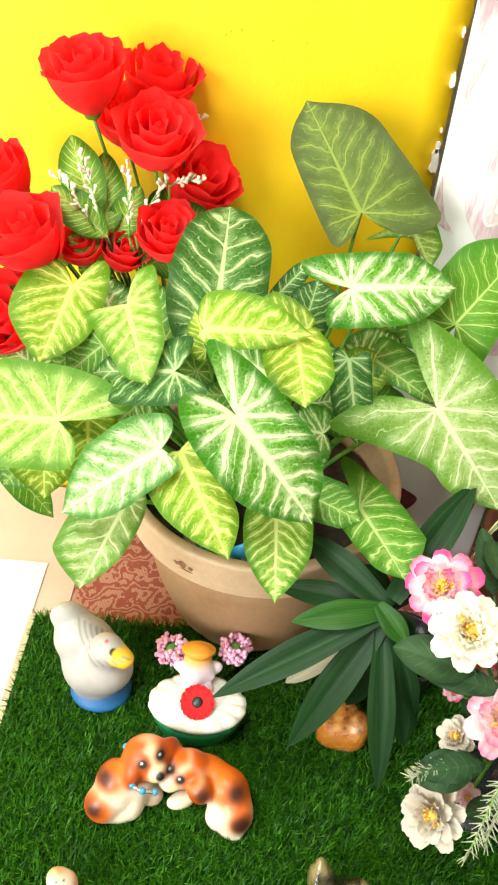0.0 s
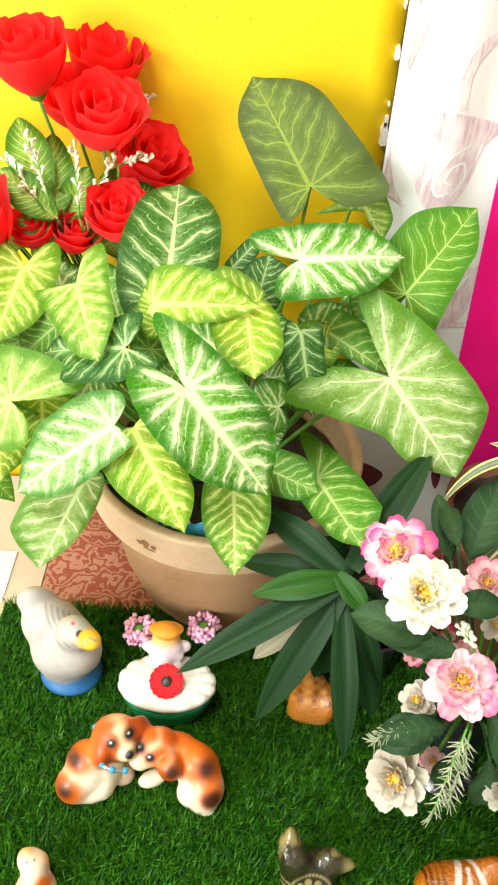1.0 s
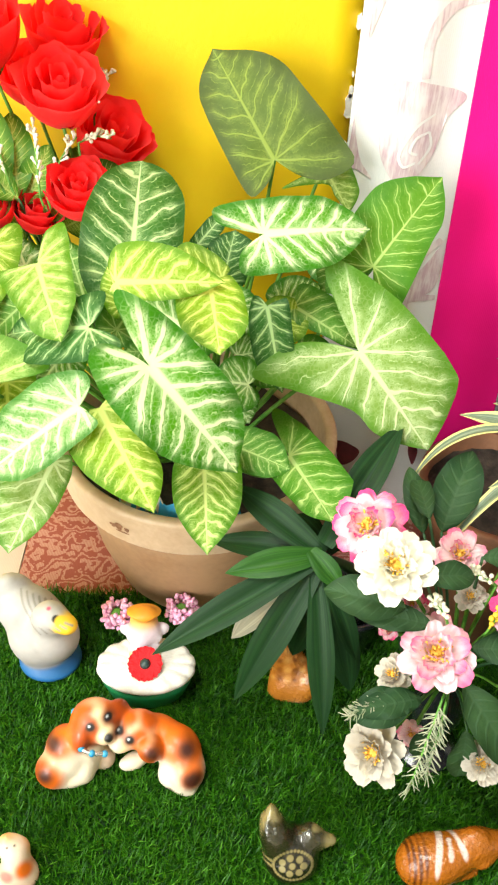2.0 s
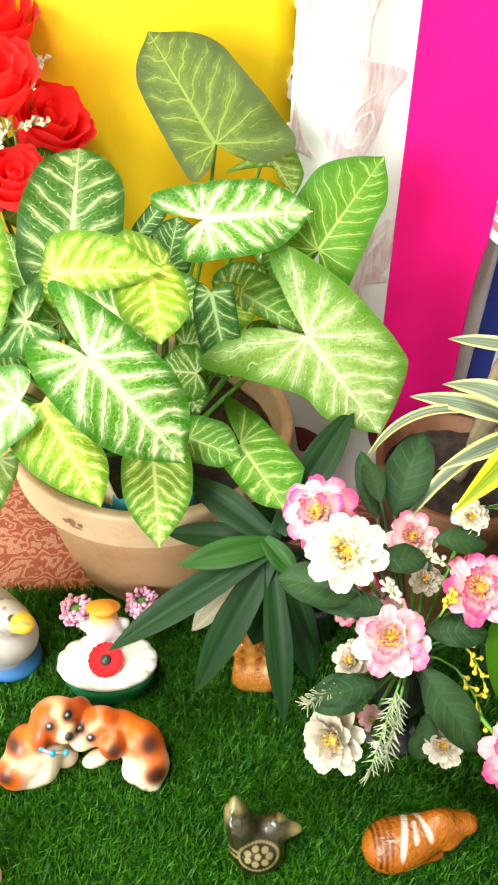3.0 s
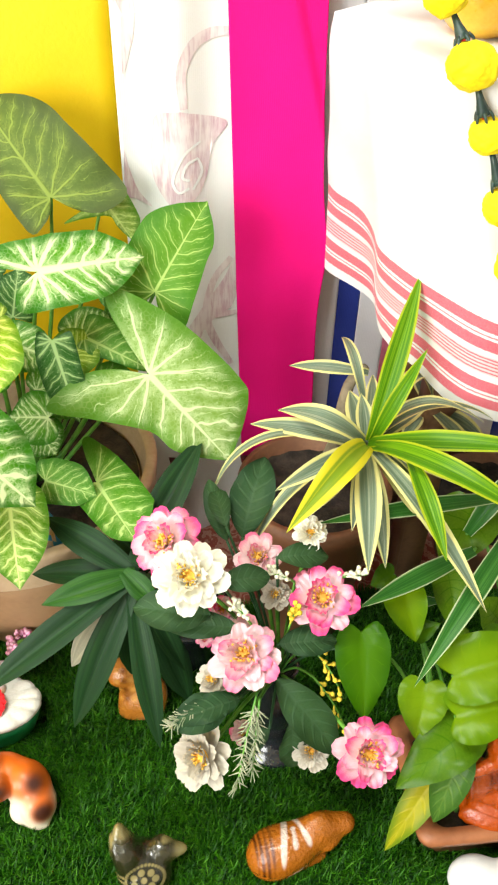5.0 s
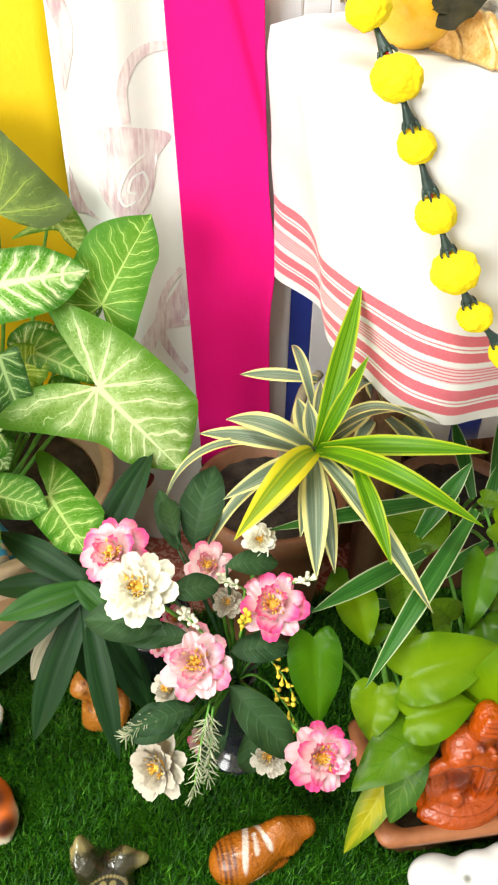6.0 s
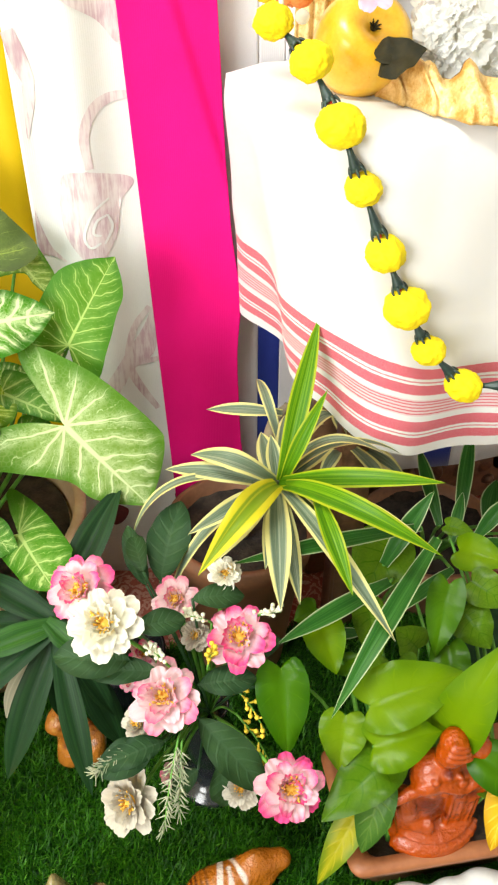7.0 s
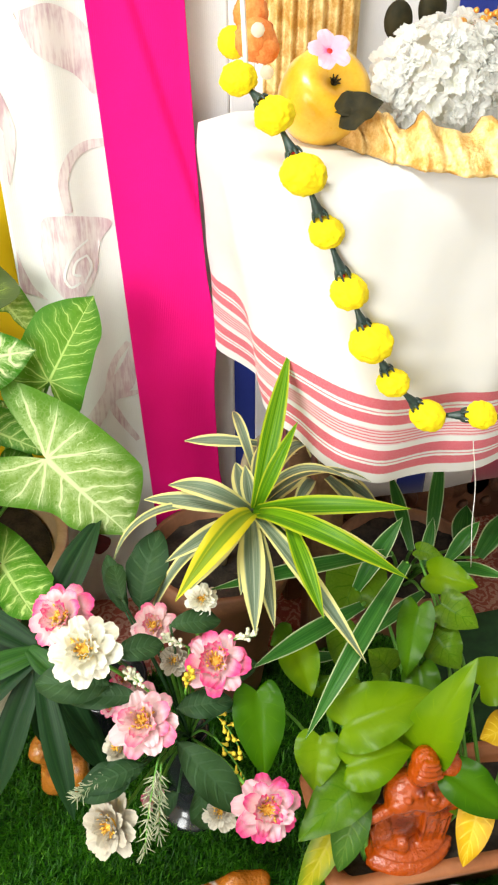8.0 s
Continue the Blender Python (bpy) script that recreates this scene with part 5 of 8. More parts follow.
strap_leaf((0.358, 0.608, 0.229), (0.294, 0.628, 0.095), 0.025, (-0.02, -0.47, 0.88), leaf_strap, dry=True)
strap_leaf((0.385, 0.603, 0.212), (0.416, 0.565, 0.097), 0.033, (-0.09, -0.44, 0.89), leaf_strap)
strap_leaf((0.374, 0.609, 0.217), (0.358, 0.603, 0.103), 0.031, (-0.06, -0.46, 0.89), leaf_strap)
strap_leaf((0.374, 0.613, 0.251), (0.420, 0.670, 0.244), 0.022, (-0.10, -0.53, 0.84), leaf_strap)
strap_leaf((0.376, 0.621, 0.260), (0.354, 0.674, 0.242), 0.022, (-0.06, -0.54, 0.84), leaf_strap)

# ---- fabric flower bouquet in a black vase ----
VASE = (0.508, 0.560)
vase = thing("black_vase", (*VASE, 0.0), "small glossy black vase with a round foot", "vase")
part("body", lathe([(0.0, 0.0), (0.033, 0.0), (0.036, 0.006), (0.034, 0.012), (0.024, 0.016), (0.015, 0.028), (0.018, 0.045), (0.026, 0.075), (0.027, 0.10), (0.019, 0.125), (0.016, 0.14), (0.021, 0.15), (0.018, 0.15), (0.012, 0.138), (0.0, 0.13)], 40, at=(*VASE, 0)), black_glaze, vase)
bouquet = thing("flower_bouquet", (*VASE, 0.14), "bouquet of pink and cream fabric flowers in the vase", "artificial flowers")
PET = {}
for kind, ma in (("pink", pink_petal), ("rosy", rosy_petal), ("cream", cream_petal), ("ivory", ivory_petal)):
    PET[kind] = [petal_mesh("petal", ma, 0.70, 1.0, 0.16, 0.14, 0.04, 1), petal_mesh("petal", ma, 0.74, 1.0, 0.3, 0.1, 0.06, 4)]


def peony(at, face, r, kind):
    rg = random.Random(next(SEED))
    m = Matrix.Translation(at) @ Vector(face).to_track_quat("Z", "Y").to_matrix().to_4x4()
    bm = lathe([(0.0, -r * 0.45), (r * 0.22, -r * 0.4), (r * 0.26, -r * 0.2), (r * 0.2, -r * 0.05), (0.0, 0.02 * r)], 14)
    core = placed("flower", meshed("flower", bm, stamen_gold), m, bouquet, {"pink": "pink fabric peony", "rosy": "pale pink fabric peony with deeper rims", "cream": "cream white fabric peony", "ivory": "greyish ivory fabric flower"}[kind])
    bm = bmesh.new()
    for i in range(26):
        a, q = rg.uniform(0, 6.28), r * rg.uniform(0.05, 0.24)
        p = Vector((q * math.cos(a), q * math.sin(a), -r * 0.1))
        bm = tube([p, p + Vector((p.x * 0.3, p.y * 0.3, r * 0.18)), p + Vector((p.x * 0.9, p.y * 0.9, r * rg.uniform(0.2, 0.34)))], r * 0.02, r * 0.035, 4, 2, bm)
    placed("flower_centre", meshed("flower_centre", bm, stamen_gold), m, core)
    for me, n, tilt, s, z in ((1, 6, 62, 0.50, -0.12), (1, 7, 46, 0.66, -0.18), (0, 8, 28, 0.86, -0.26), (0, 9, 8, 1.0, -0.36)):
        off = rg.random() * 360
        for i in range(n):
            q = pose(0, 0, z * r, 0, 0, off + i * 360 / n + rg.uniform(-9, 9)) @ pose(0, 0.12 * r, 0, tilt + rg.uniform(-10, 10), rg.uniform(-12, 12), 0) @ Matrix.Scale(r * s * rg.uniform(0.88, 1.06), 4)
            placed("petal", PET[kind][me], m @ q, core)
    a = Vector(at) - Vector(face).normalized() * r * 0.42
    top = Vector((*VASE, 0.135))
    part("stem", tube([top, top.lerp(a, 0.5) + Vector((0, 0, 0.015)), a], 0.0022, 0.0018, 6, 7), stem_green, core)


def bouquet_leaf(base, tip, width, face, mat):
    lf = part("leaf", blade(OVAL, base, tip, width * 0.84, face, 0.2, 0.10, 0.08, next(SEED), 18, 5, lead=(0.0, 1.5)), mat, bouquet)
    top = Vector((*VASE, 0.135))
    part("stalk", tube([top, top.lerp(Vector(base), 0.5) + Vector((0, 0, 0.01)), base], 0.0016, 0.0013, 6, 6), stem_dark, lf)


SPRIG = {"white": sprig_white, "sage": sprig_sage, "yellow": sprig_yellow}


def sprig(base, tip, kind):
    rg = random.Random(next(SEED))
    a, b = Vector(base), Vector(tip)
    owner = roses if a.x < 0.25 else bouquet
    ln = (b - a).length
    mid = a.lerp(b, 0.5) + Vector((0, 0, ln * 0.12))
    body = part("sprig", tube([a, mid, b], 0.0012, 0.0007, 6, 8), stem_green, owner, {"white": "sprig of small white buds", "sage": "pale sage green sprig", "yellow": "sprig of tiny yellow buds"}[kind])
    line = spline([a, mid, b], 12)
    n = {"sage": 64, "white": 16, "yellow": 9}[kind]
    bm = bmesh.new()
    for i in range(n):
        p = line[int((0.15 + 0.85 * i / n) * (len(line) - 1))]
        dr = Vector((rg.uniform(-1, 1), rg.uniform(-1, 1), rg.uniform(-0.2, 1))).normalized()
        dr = (dr + (b - a).normalized() * 1.1).normalized()
        e = p + dr * (0.011 if kind == "sage" else 0.008)
        bm = tube([p, p.lerp(e, 0.5), e], 0.0008 if kind == "sage" else 0.0007, 0.0003 if kind == "sage" else 0.0016, 5, 2, bm)
        if kind != "sage":
            bmesh.ops.create_icosphere(bm, subdivisions=1, radius=0.0022 if kind == "white" else 0.0026, matrix=Matrix.Translation(e))
    tagged(part("bud_cluster", bm, SPRIG[kind], body), kind="stuff")
    if owner is bouquet:
        top = Vector((*VASE, 0.135))
        part("stalk", tube([top, top.lerp(a, 0.5) + Vector((0, 0, 0.012)), a], 0.0013, 0.0012, 5, 6), stem_green, body)
    else:
        top = Vector((0.13, 0.965, 0.15))
        part("stalk", tube([top, top.lerp(a, 0.6), a], 0.0015, 0.0012, 5, 6), stem_green, body)


bouquet_leaf((0.445, 0.485, 0.215), (0.391, 0.473, 0.206), 0.041, (-0.16, -0.39, 0.91), leaf_silk)
bouquet_leaf((0.434, 0.527, 0.286), (0.367, 0.547, 0.284), 0.044, (-0.15, -0.47, 0.87), leaf_silk)
bouquet_leaf((0.471, 0.592, 0.310), (0.502, 0.653, 0.352), 0.049, (-0.30, -0.68, 0.67), leaf_silk)
bouquet_leaf((0.458, 0.598, 0.301), (0.448, 0.651, 0.332), 0.026, (-0.25, -0.68, 0.69), leaf_silk)
bouquet_leaf((0.495, 0.552, 0.324), (0.544, 0.558, 0.311), 0.028, (-0.17, -0.50, 0.85), leaf_silk)
bouquet_leaf((0.487, 0.496, 0.227), (0.540, 0.451, 0.163), 0.045, (-0.15, -0.38, 0.91), leaf_silk)
bouquet_leaf((0.491, 0.509, 0.258), (0.545, 0.508, 0.253), 0.033, (-0.17, -0.43, 0.89), leaf_silk)
bouquet_leaf((0.441, 0.526, 0.329), (0.486, 0.535, 0.319), 0.029, (-0.12, -0.49, 0.86), leaf_silk)
bouquet_leaf((0.455, 0.489, 0.212), (0.393, 0.474, 0.213), 0.030, (-0.07, -0.40, 0.92), leaf_silk)
bouquet_leaf((0.456, 0.589, 0.329), (0.453, 0.642, 0.328), 0.024, (-0.13, -0.70, 0.70), leaf_silk)
bouquet_leaf((0.506, 0.489, 0.160), (0.510, 0.481, 0.090), 0.033, (-0.14, -0.36, 0.92), leaf_silk)
bouquet_leaf((0.457, 0.517, 0.277), (0.390, 0.540, 0.266), 0.030, (-0.07, -0.47, 0.88), leaf_silk)
bouquet_leaf((0.475, 0.513, 0.213), (0.443, 0.550, 0.219), 0.037, (-0.10, -0.44, 0.89), leaf_silk)
bouquet_leaf((0.527, 0.532, 0.262), (0.576, 0.538, 0.263), 0.031, (-0.20, -0.45, 0.87), leaf_silk)
bouquet_leaf((0.553, 0.527, 0.214), (0.586, 0.502, 0.161), 0.038, (-0.20, -0.40, 0.89), leaf_silk)
bouquet_leaf((0.484, 0.488, 0.156), (0.458, 0.484, 0.129), 0.025, (-0.10, -0.37, 0.92), leaf_silk)
peony((0.415, 0.526, 0.343), (-0.17, -0.47, 0.87), 0.0307, "cream")
peony((0.458, 0.497, 0.268), (-0.20, -0.40, 0.90), 0.0306, "pink")
peony((0.397, 0.566, 0.346), (-0.43, -0.47, 0.77), 0.0297, "rosy")
peony((0.480, 0.563, 0.316), (-0.22, -0.47, 0.85), 0.0201, "pink")
peony((0.531, 0.523, 0.298), (-0.17, -0.44, 0.88), 0.0298, "rosy")
peony((0.555, 0.420, 0.212), (0.08, -0.62, 0.78), 0.0293, "rosy")
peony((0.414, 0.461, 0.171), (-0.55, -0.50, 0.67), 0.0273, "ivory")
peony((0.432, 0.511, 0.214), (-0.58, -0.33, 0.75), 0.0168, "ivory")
peony((0.528, 0.568, 0.334), (-0.10, -0.50, 0.86), 0.0154, "cream")
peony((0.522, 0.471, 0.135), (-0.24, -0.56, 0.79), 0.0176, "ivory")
peony((0.447, 0.550, 0.263), (-0.15, -0.44, 0.89), 0.0137, "rosy")
peony((0.460, 0.497, 0.138), (-0.28, -0.55, 0.79), 0.0120, "pink")
peony((0.430, 0.542, 0.236), (-0.16, -0.42, 0.89), 0.0090, "rosy")
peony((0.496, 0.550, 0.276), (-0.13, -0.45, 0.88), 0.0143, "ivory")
sprig((0.102, 0.855, 0.483), (0.130, 0.887, 0.529), "white")
sprig((0.070, 0.851, 0.493), (0.044, 0.885, 0.549), "white")
sprig((0.096, 0.854, 0.482), (0.089, 0.890, 0.540), "white")
sprig((0.129, 0.898, 0.519), (0.162, 0.892, 0.527), "white")
sprig((0.062, 0.850, 0.492), (0.022, 0.870, 0.531), "white")
sprig((0.138, 0.948, 0.526), (0.150, 0.989, 0.558), "white")
sprig((0.467, 0.478, 0.232), (0.443, 0.432, 0.159), "sage")
sprig((0.469, 0.474, 0.229), (0.459, 0.442, 0.166), "sage")
sprig((0.430, 0.491, 0.210), (0.390, 0.471, 0.210), "sage")
sprig((0.544, 0.537, 0.301), (0.571, 0.529, 0.314), "white")
sprig((0.465, 0.513, 0.289), (0.451, 0.518, 0.307), "white")
sprig((0.510, 0.542, 0.300), (0.484, 0.544, 0.313), "white")
sprig((0.525, 0.513, 0.239), (0.549, 0.479, 0.205), "yellow")
sprig((0.525, 0.502, 0.211), (0.552, 0.464, 0.172), "yellow")
sprig((0.500, 0.511, 0.278), (0.506, 0.513, 0.297), "yellow")

# ---- dracaena in a terracotta pot, spider plant behind it ----
P2 = (0.580, 0.737)
pot2 = thing("terracotta_pot", (*P2, -0.004), "brown terracotta pot half hidden by leaves", "flower pot")
part("body", lathe([(0.050, -0.003), (0.055, 0.0), (0.076, 0.197), (0.084, 0.199), (0.088, 0.231), (0.080, 0.233), (0.076, 0.200), (0.056, 0.182), (0.0, 0.177)], 56, at=(*P2, 0)), pot_brown, pot2)
soil(*P2, 0.214, 0.0775, pot2)
dracaena = thing("dracaena", (*P2, 0.208), "dracaena with arching green leaves edged in yellow", "potted plant")
part("cane", tube([(*P2, 0.204), (0.593, 0.71, 0.325), (0.594, 0.645, 0.362)], 0.008, 0.006, 10, 8), stem_cane, dracaena)
part("cane", tube([(0.61, 0.78, 0.204), (0.64, 0.84, 0.28), (0.67, 0.87, 0.29)], 0.008, 0.006, 10, 8), stem_cane, dracaena)


HEART_OF = Vector((0.594, 0.640, 0.368))


def drac_leaf(base, tip, width, face, mat, arch=0.06):
    b = Vector(base)
    if (b - HEART_OF).length < 0.06:
        b = HEART_OF.lerp(b, 0.25)
    part("leaf", blade(STRAP, b, tip, width * 0.86, face, 0.34, arch * 2.0, 0.04, next(SEED), 24, 4), mat, dracaena)


drac_leaf((0.605, 0.616, 0.401), (0.646, 0.701, 0.512), 0.024, (-0.26, -0.79, 0.56), leaf_fresh, arch=0.02)
drac_leaf((0.609, 0.610, 0.402), (0.639, 0.643, 0.469), 0.017, (-0.21, -0.62, 0.76), leaf_fresh)
drac_leaf((0.596, 0.611, 0.400), (0.720, 0.548, 0.423), 0.022, (-0.25, -0.57, 0.78), leaf_fresh, arch=0.06)
drac_leaf((0.603, 0.598, 0.393), (0.701, 0.498, 0.387), 0.024, (-0.25, -0.53, 0.81), leaf_fresh, arch=0.12)
drac_leaf((0.615, 0.584, 0.396), (0.623, 0.495, 0.360), 0.020, (-0.21, -0.53, 0.82), leaf_fresh, arch=0.06)
drac_leaf((0.588, 0.602, 0.394), (0.500, 0.548, 0.357), 0.031, (-0.12, -0.56, 0.82), leaf_gold, arch=0.16)
drac_leaf((0.581, 0.603, 0.385), (0.568, 0.520, 0.326), 0.028, (-0.16, -0.54, 0.83), leaf_stripe, arch=0.06)
drac_leaf((0.592, 0.601, 0.378), (0.592, 0.539, 0.307), 0.021, (-0.17, -0.53, 0.83), leaf_stripe)
drac_leaf((0.576, 0.603, 0.383), (0.517, 0.565, 0.351), 0.024, (-0.13, -0.56, 0.82), leaf_stripe, arch=0.06)
drac_leaf((0.576, 0.610, 0.384), (0.499, 0.593, 0.364), 0.021, (-0.11, -0.58, 0.81), leaf_stripe, arch=0.05)
drac_leaf((0.569, 0.618, 0.384), (0.491, 0.679, 0.372), 0.021, (-0.10, -0.61, 0.79), leaf_stripe, arch=0.10)
drac_leaf((0.587, 0.619, 0.391), (0.516, 0.674, 0.390), 0.023, (-0.13, -0.61, 0.78), leaf_stripe, arch=0.22)
drac_leaf((0.626, 0.741, 0.376), (0.550, 0.777, 0.367), 0.017, (-0.15, -0.65, 0.75), leaf_stripe, arch=0.05)
drac_leaf((0.583, 0.644, 0.372), (0.589, 0.688, 0.396), 0.023, (-0.16, -0.61, 0.77), leaf_stripe)
drac_leaf((0.595, 0.637, 0.383), (0.594, 0.669, 0.406), 0.019, (-0.17, -0.61, 0.77), leaf_stripe)
drac_leaf((0.598, 0.596, 0.389), (0.660, 0.475, 0.313), 0.020, (-0.21, -0.51, 0.83), leaf_stripe, arch=0.10)
drac_leaf((0.606, 0.606, 0.389), (0.708, 0.561, 0.353), 0.022, (-0.24, -0.55, 0.80), leaf_stripe, arch=0.08)
drac_leaf((0.619, 0.610, 0.373), (0.642, 0.565, 0.322), 0.023, (-0.21, -0.54, 0.82), leaf_stripe)
drac_leaf((0.620, 0.717, 0.344), (0.612, 0.801, 0.382), 0.014, (-0.17, -0.64, 0.75), leaf_stripe, arch=0.2)
drac_leaf((0.616, 0.673, 0.385), (0.621, 0.716, 0.392), 0.015, (-0.19, -0.62, 0.76), leaf_stripe)
drac_leaf((0.710, 0.749, 0.312), (0.745, 0.720, 0.271), 0.019, (-0.26, -0.58, 0.78), leaf_stripe, arch=0.2)
drac_leaf((0.722, 0.770, 0.294), (0.771, 0.718, 0.276), 0.022, (-0.27, -0.57, 0.77), leaf_stripe, arch=0.2)
drac_leaf((0.699, 0.755, 0.301), (0.661, 0.716, 0.290), 0.019, (-0.22, -0.59, 0.78), leaf_stripe, arch=0.15)
drac_leaf((0.716, 0.774, 0.297), (0.720, 0.842, 0.302), 0.020, (-0.24, -0.61, 0.75), leaf_stripe)
drac_leaf((0.732, 0.768, 0.294), (0.779, 0.780, 0.290), 0.020, (-0.27, -0.59, 0.76), leaf_stripe, arch=0.2)
drac_leaf((0.620, 0.635, 0.372), (0.669, 0.681, 0.378), 0.019, (-0.21, -0.59, 0.78), leaf_stripe)
drac_leaf((0.587, 0.614, 0.368), (0.565, 0.565, 0.332), 0.019, (-0.15, -0.55, 0.82), leaf_stripe)
drac_leaf((0.598, 0.607, 0.379), (0.633, 0.568, 0.373), 0.015, (-0.20, -0.56, 0.81), leaf_stripe)
rg = random.Random(21)
for i in range(9):
    a, el, ln = rg.uniform(0, 6.283), rg.uniform(-0.35, 0.75), rg.uniform(0.085, 0.15)
    way = Vector((math.cos(a) * math.cos(el), math.sin(a) * math.cos(el) * 0.8, math.sin(el)))
    foot = HEART_OF + Vector((0.004 * math.cos(a), 0.006 + 0.004 * math.sin(a), -0.012 - 0.02 * rg.random()))
    drac_leaf(foot, foot + way * ln + Vector((0, 0, -0.03)), rg.uniform(0.014, 0.021), way.cross(Vector((-math.sin(a), math.cos(a), 0))) + Vector((0, 0, 1)), leaf_stripe, rg.uniform(0.1, 0.2))
spider_pot = thing("terracotta_pot", (0.86, 0.80, -0.004), "terracotta pot with dark soil behind the leaves", "flower pot")
part("body", lathe([(0.06, -0.003), (0.068, 0.0), (0.088, 0.08), (0.097, 0.082), (0.10, 0.108), (0.092, 0.110), (0.088, 0.09), (0.08, 0.07), (0.0, 0.06)], 48, at=(0.86, 0.80, 0)), pot_brown, spider_pot)
soil(0.86, 0.80, 0.094, 0.0895, spider_pot)
spider = thing("spider_plant", (0.86, 0.80, 0.088), "spider plant with long green leaves edged in white", "potted plant")


def spider_leaf(base, tip, width, face, mat, arch=0.04):
    lf = part("leaf", blade(STRAP, base, tip, width, face, 0.25, arch, 0.02, next(SEED), 22, 4), mat, spider)
    b = Vector(base)
    r = Vector((0.86 + 0.2 * (b.x - 0.86), 0.80 + 0.2 * (b.y - 0.80), 0.088))
    part("stalk", tube([r, r.lerp(b, 0.5) + Vector((0, 0, 0.012)), b], 0.0025, 0.002, 6, 6), stem_green, lf)


spider_leaf((0.731, 0.596, 0.323), (0.534, 0.575, 0.336), 0.016, (-0.21, -0.53, 0.82), leaf_spider, arch=0.06)
spider_leaf((0.738, 0.573, 0.328), (0.596, 0.448, 0.260), 0.019, (-0.24, -0.45, 0.86), leaf_spider, arch=0.10)
spider_leaf((0.694, 0.571, 0.280), (0.566, 0.522, 0.278), 0.019, (-0.20, -0.48, 0.86), leaf_spider, arch=0.05)
spider_leaf((0.818, 0.668, 0.243), (0.863, 0.757, 0.319), 0.018, (-0.34, -0.54, 0.77), leaf_spider, arch=0.02)
spider_leaf((0.797, 0.672, 0.242), (0.804, 0.768, 0.283), 0.017, (-0.31, -0.54, 0.78), leaf_spider, arch=0.05)
spider_leaf((0.697, 0.595, 0.279), (0.749, 0.615, 0.352), 0.020, (-0.28, -0.52, 0.81), leaf_spider, arch=0.12)
spider_leaf((0.828, 0.642, 0.247), (0.871, 0.660, 0.282), 0.019, (-0.36, -0.50, 0.79), leaf_spider, arch=0.1)
spider_leaf((0.879, 0.699, 0.201), (0.905, 0.743, 0.232), 0.029, (-0.36, -0.51, 0.78), leaf_spider)
spider_leaf((0.678, 0.583, 0.193), (0.623, 0.572, 0.212), 0.013, (-0.20, -0.46, 0.87), leaf_spider)
spider_leaf((0.800, 0.645, 0.241), (0.828, 0.689, 0.273), 0.014, (-0.33, -0.51, 0.80), leaf_spider)
spider_leaf((0.772, 0.589, 0.261), (0.695, 0.550, 0.254), 0.014, (-0.28, -0.47, 0.84), leaf_spider, arch=0.1)
spider_leaf((0.822, 0.625, 0.256), (0.855, 0.565, 0.287), 0.015, (-0.36, -0.47, 0.81), leaf_spider, arch=0.1)
spider_leaf((0.886, 0.668, 0.215), (0.943, 0.706, 0.246), 0.027, (-0.38, -0.49, 0.78), leaf_spider)

# ---- long planter with pothos and the clay statue ----
planter = thing("long_planter", (0.85, 0.47, 0.0), "long orange-brown plastic planter box with a thick rim", "planter")


PLANTER = pose(0.880, 0.439, -0.0005, 0, 0, -3.5)


def box_shell():
    bm = bmesh.new()
    rings = []
    for w, d, z in ((0.235, 0.040, 0.0), (0.250, 0.054, 0.072), (0.262, 0.064, 0.0725), (0.266, 0.068, 0.088), (0.263, 0.065, 0.092), (0.250, 0.054, 0.092), (0.246, 0.050, 0.082), (0.24, 0.046, 0.070)):
        ring = []
        for cx, cy, a0 in ((1, 1, 0), (-1, 1, 90), (-1, -1, 180), (1, -1, 270)):
            for k in range(5):
                a = radians(a0 + 22.5 * k)
                rr = 0.014
                ring.append(bm.verts.new((cx * (w - rr) + rr * math.cos(a), cy * (d - rr) + rr * math.sin(a), z)))
        rings.append(ring)
    for a, b in zip(rings, rings[1:]):
        for k in range(20):
            bm.faces.new((a[k], a[(k + 1) % 20], b[(k + 1) % 20], b[k]))
    bm.faces.new(rings[0][::-1])
    bm.faces.new(rings[-1])
    for v in bm.verts:
        v.co = PLANTER @ v.co
    return bm


part("box", box_shell(), terracotta, planter)


def bed(u, v):
    q = PLANTER @ Vector(((u - 0.5) * 0.486, (v - 0.5) * 0.096, 0.078))
    return q + Vector((0, 0, 0.006 * noise.noise(q * 60) + 0.003 * noise.noise(q * 170)))


part("soil", sheet(bed, 50, 20), soil_dark, planter, "dark damp soil")
pothos = thing("pothos", (0.80, 0.50, 0.1), "pothos with glossy light green heart-shaped leaves", "potted plant")


def pothos_leaf(base, tip, width, face, mat):
    k = next(SEED)
    lf = part("leaf", blade(HEART, base, tip, width, face, 0.16, 0.09, 0.05, k, 20, 6, lead=(0.15, 1.9)), mat, pothos)
    b = Vector(base)
    r = Vector((min(max(b.x + 0.04 * math.sin(k), 0.66), 1.08), min(max(b.y, 0.415), 0.465), 0.076))
    part("stalk", tube([r, r.lerp(b, 0.6) + Vector((0.012, 0.01, 0.004)), b - Vector(face).normalized() * 0.001], 0.0024, 0.0016, 6, 6), stem_green, lf)


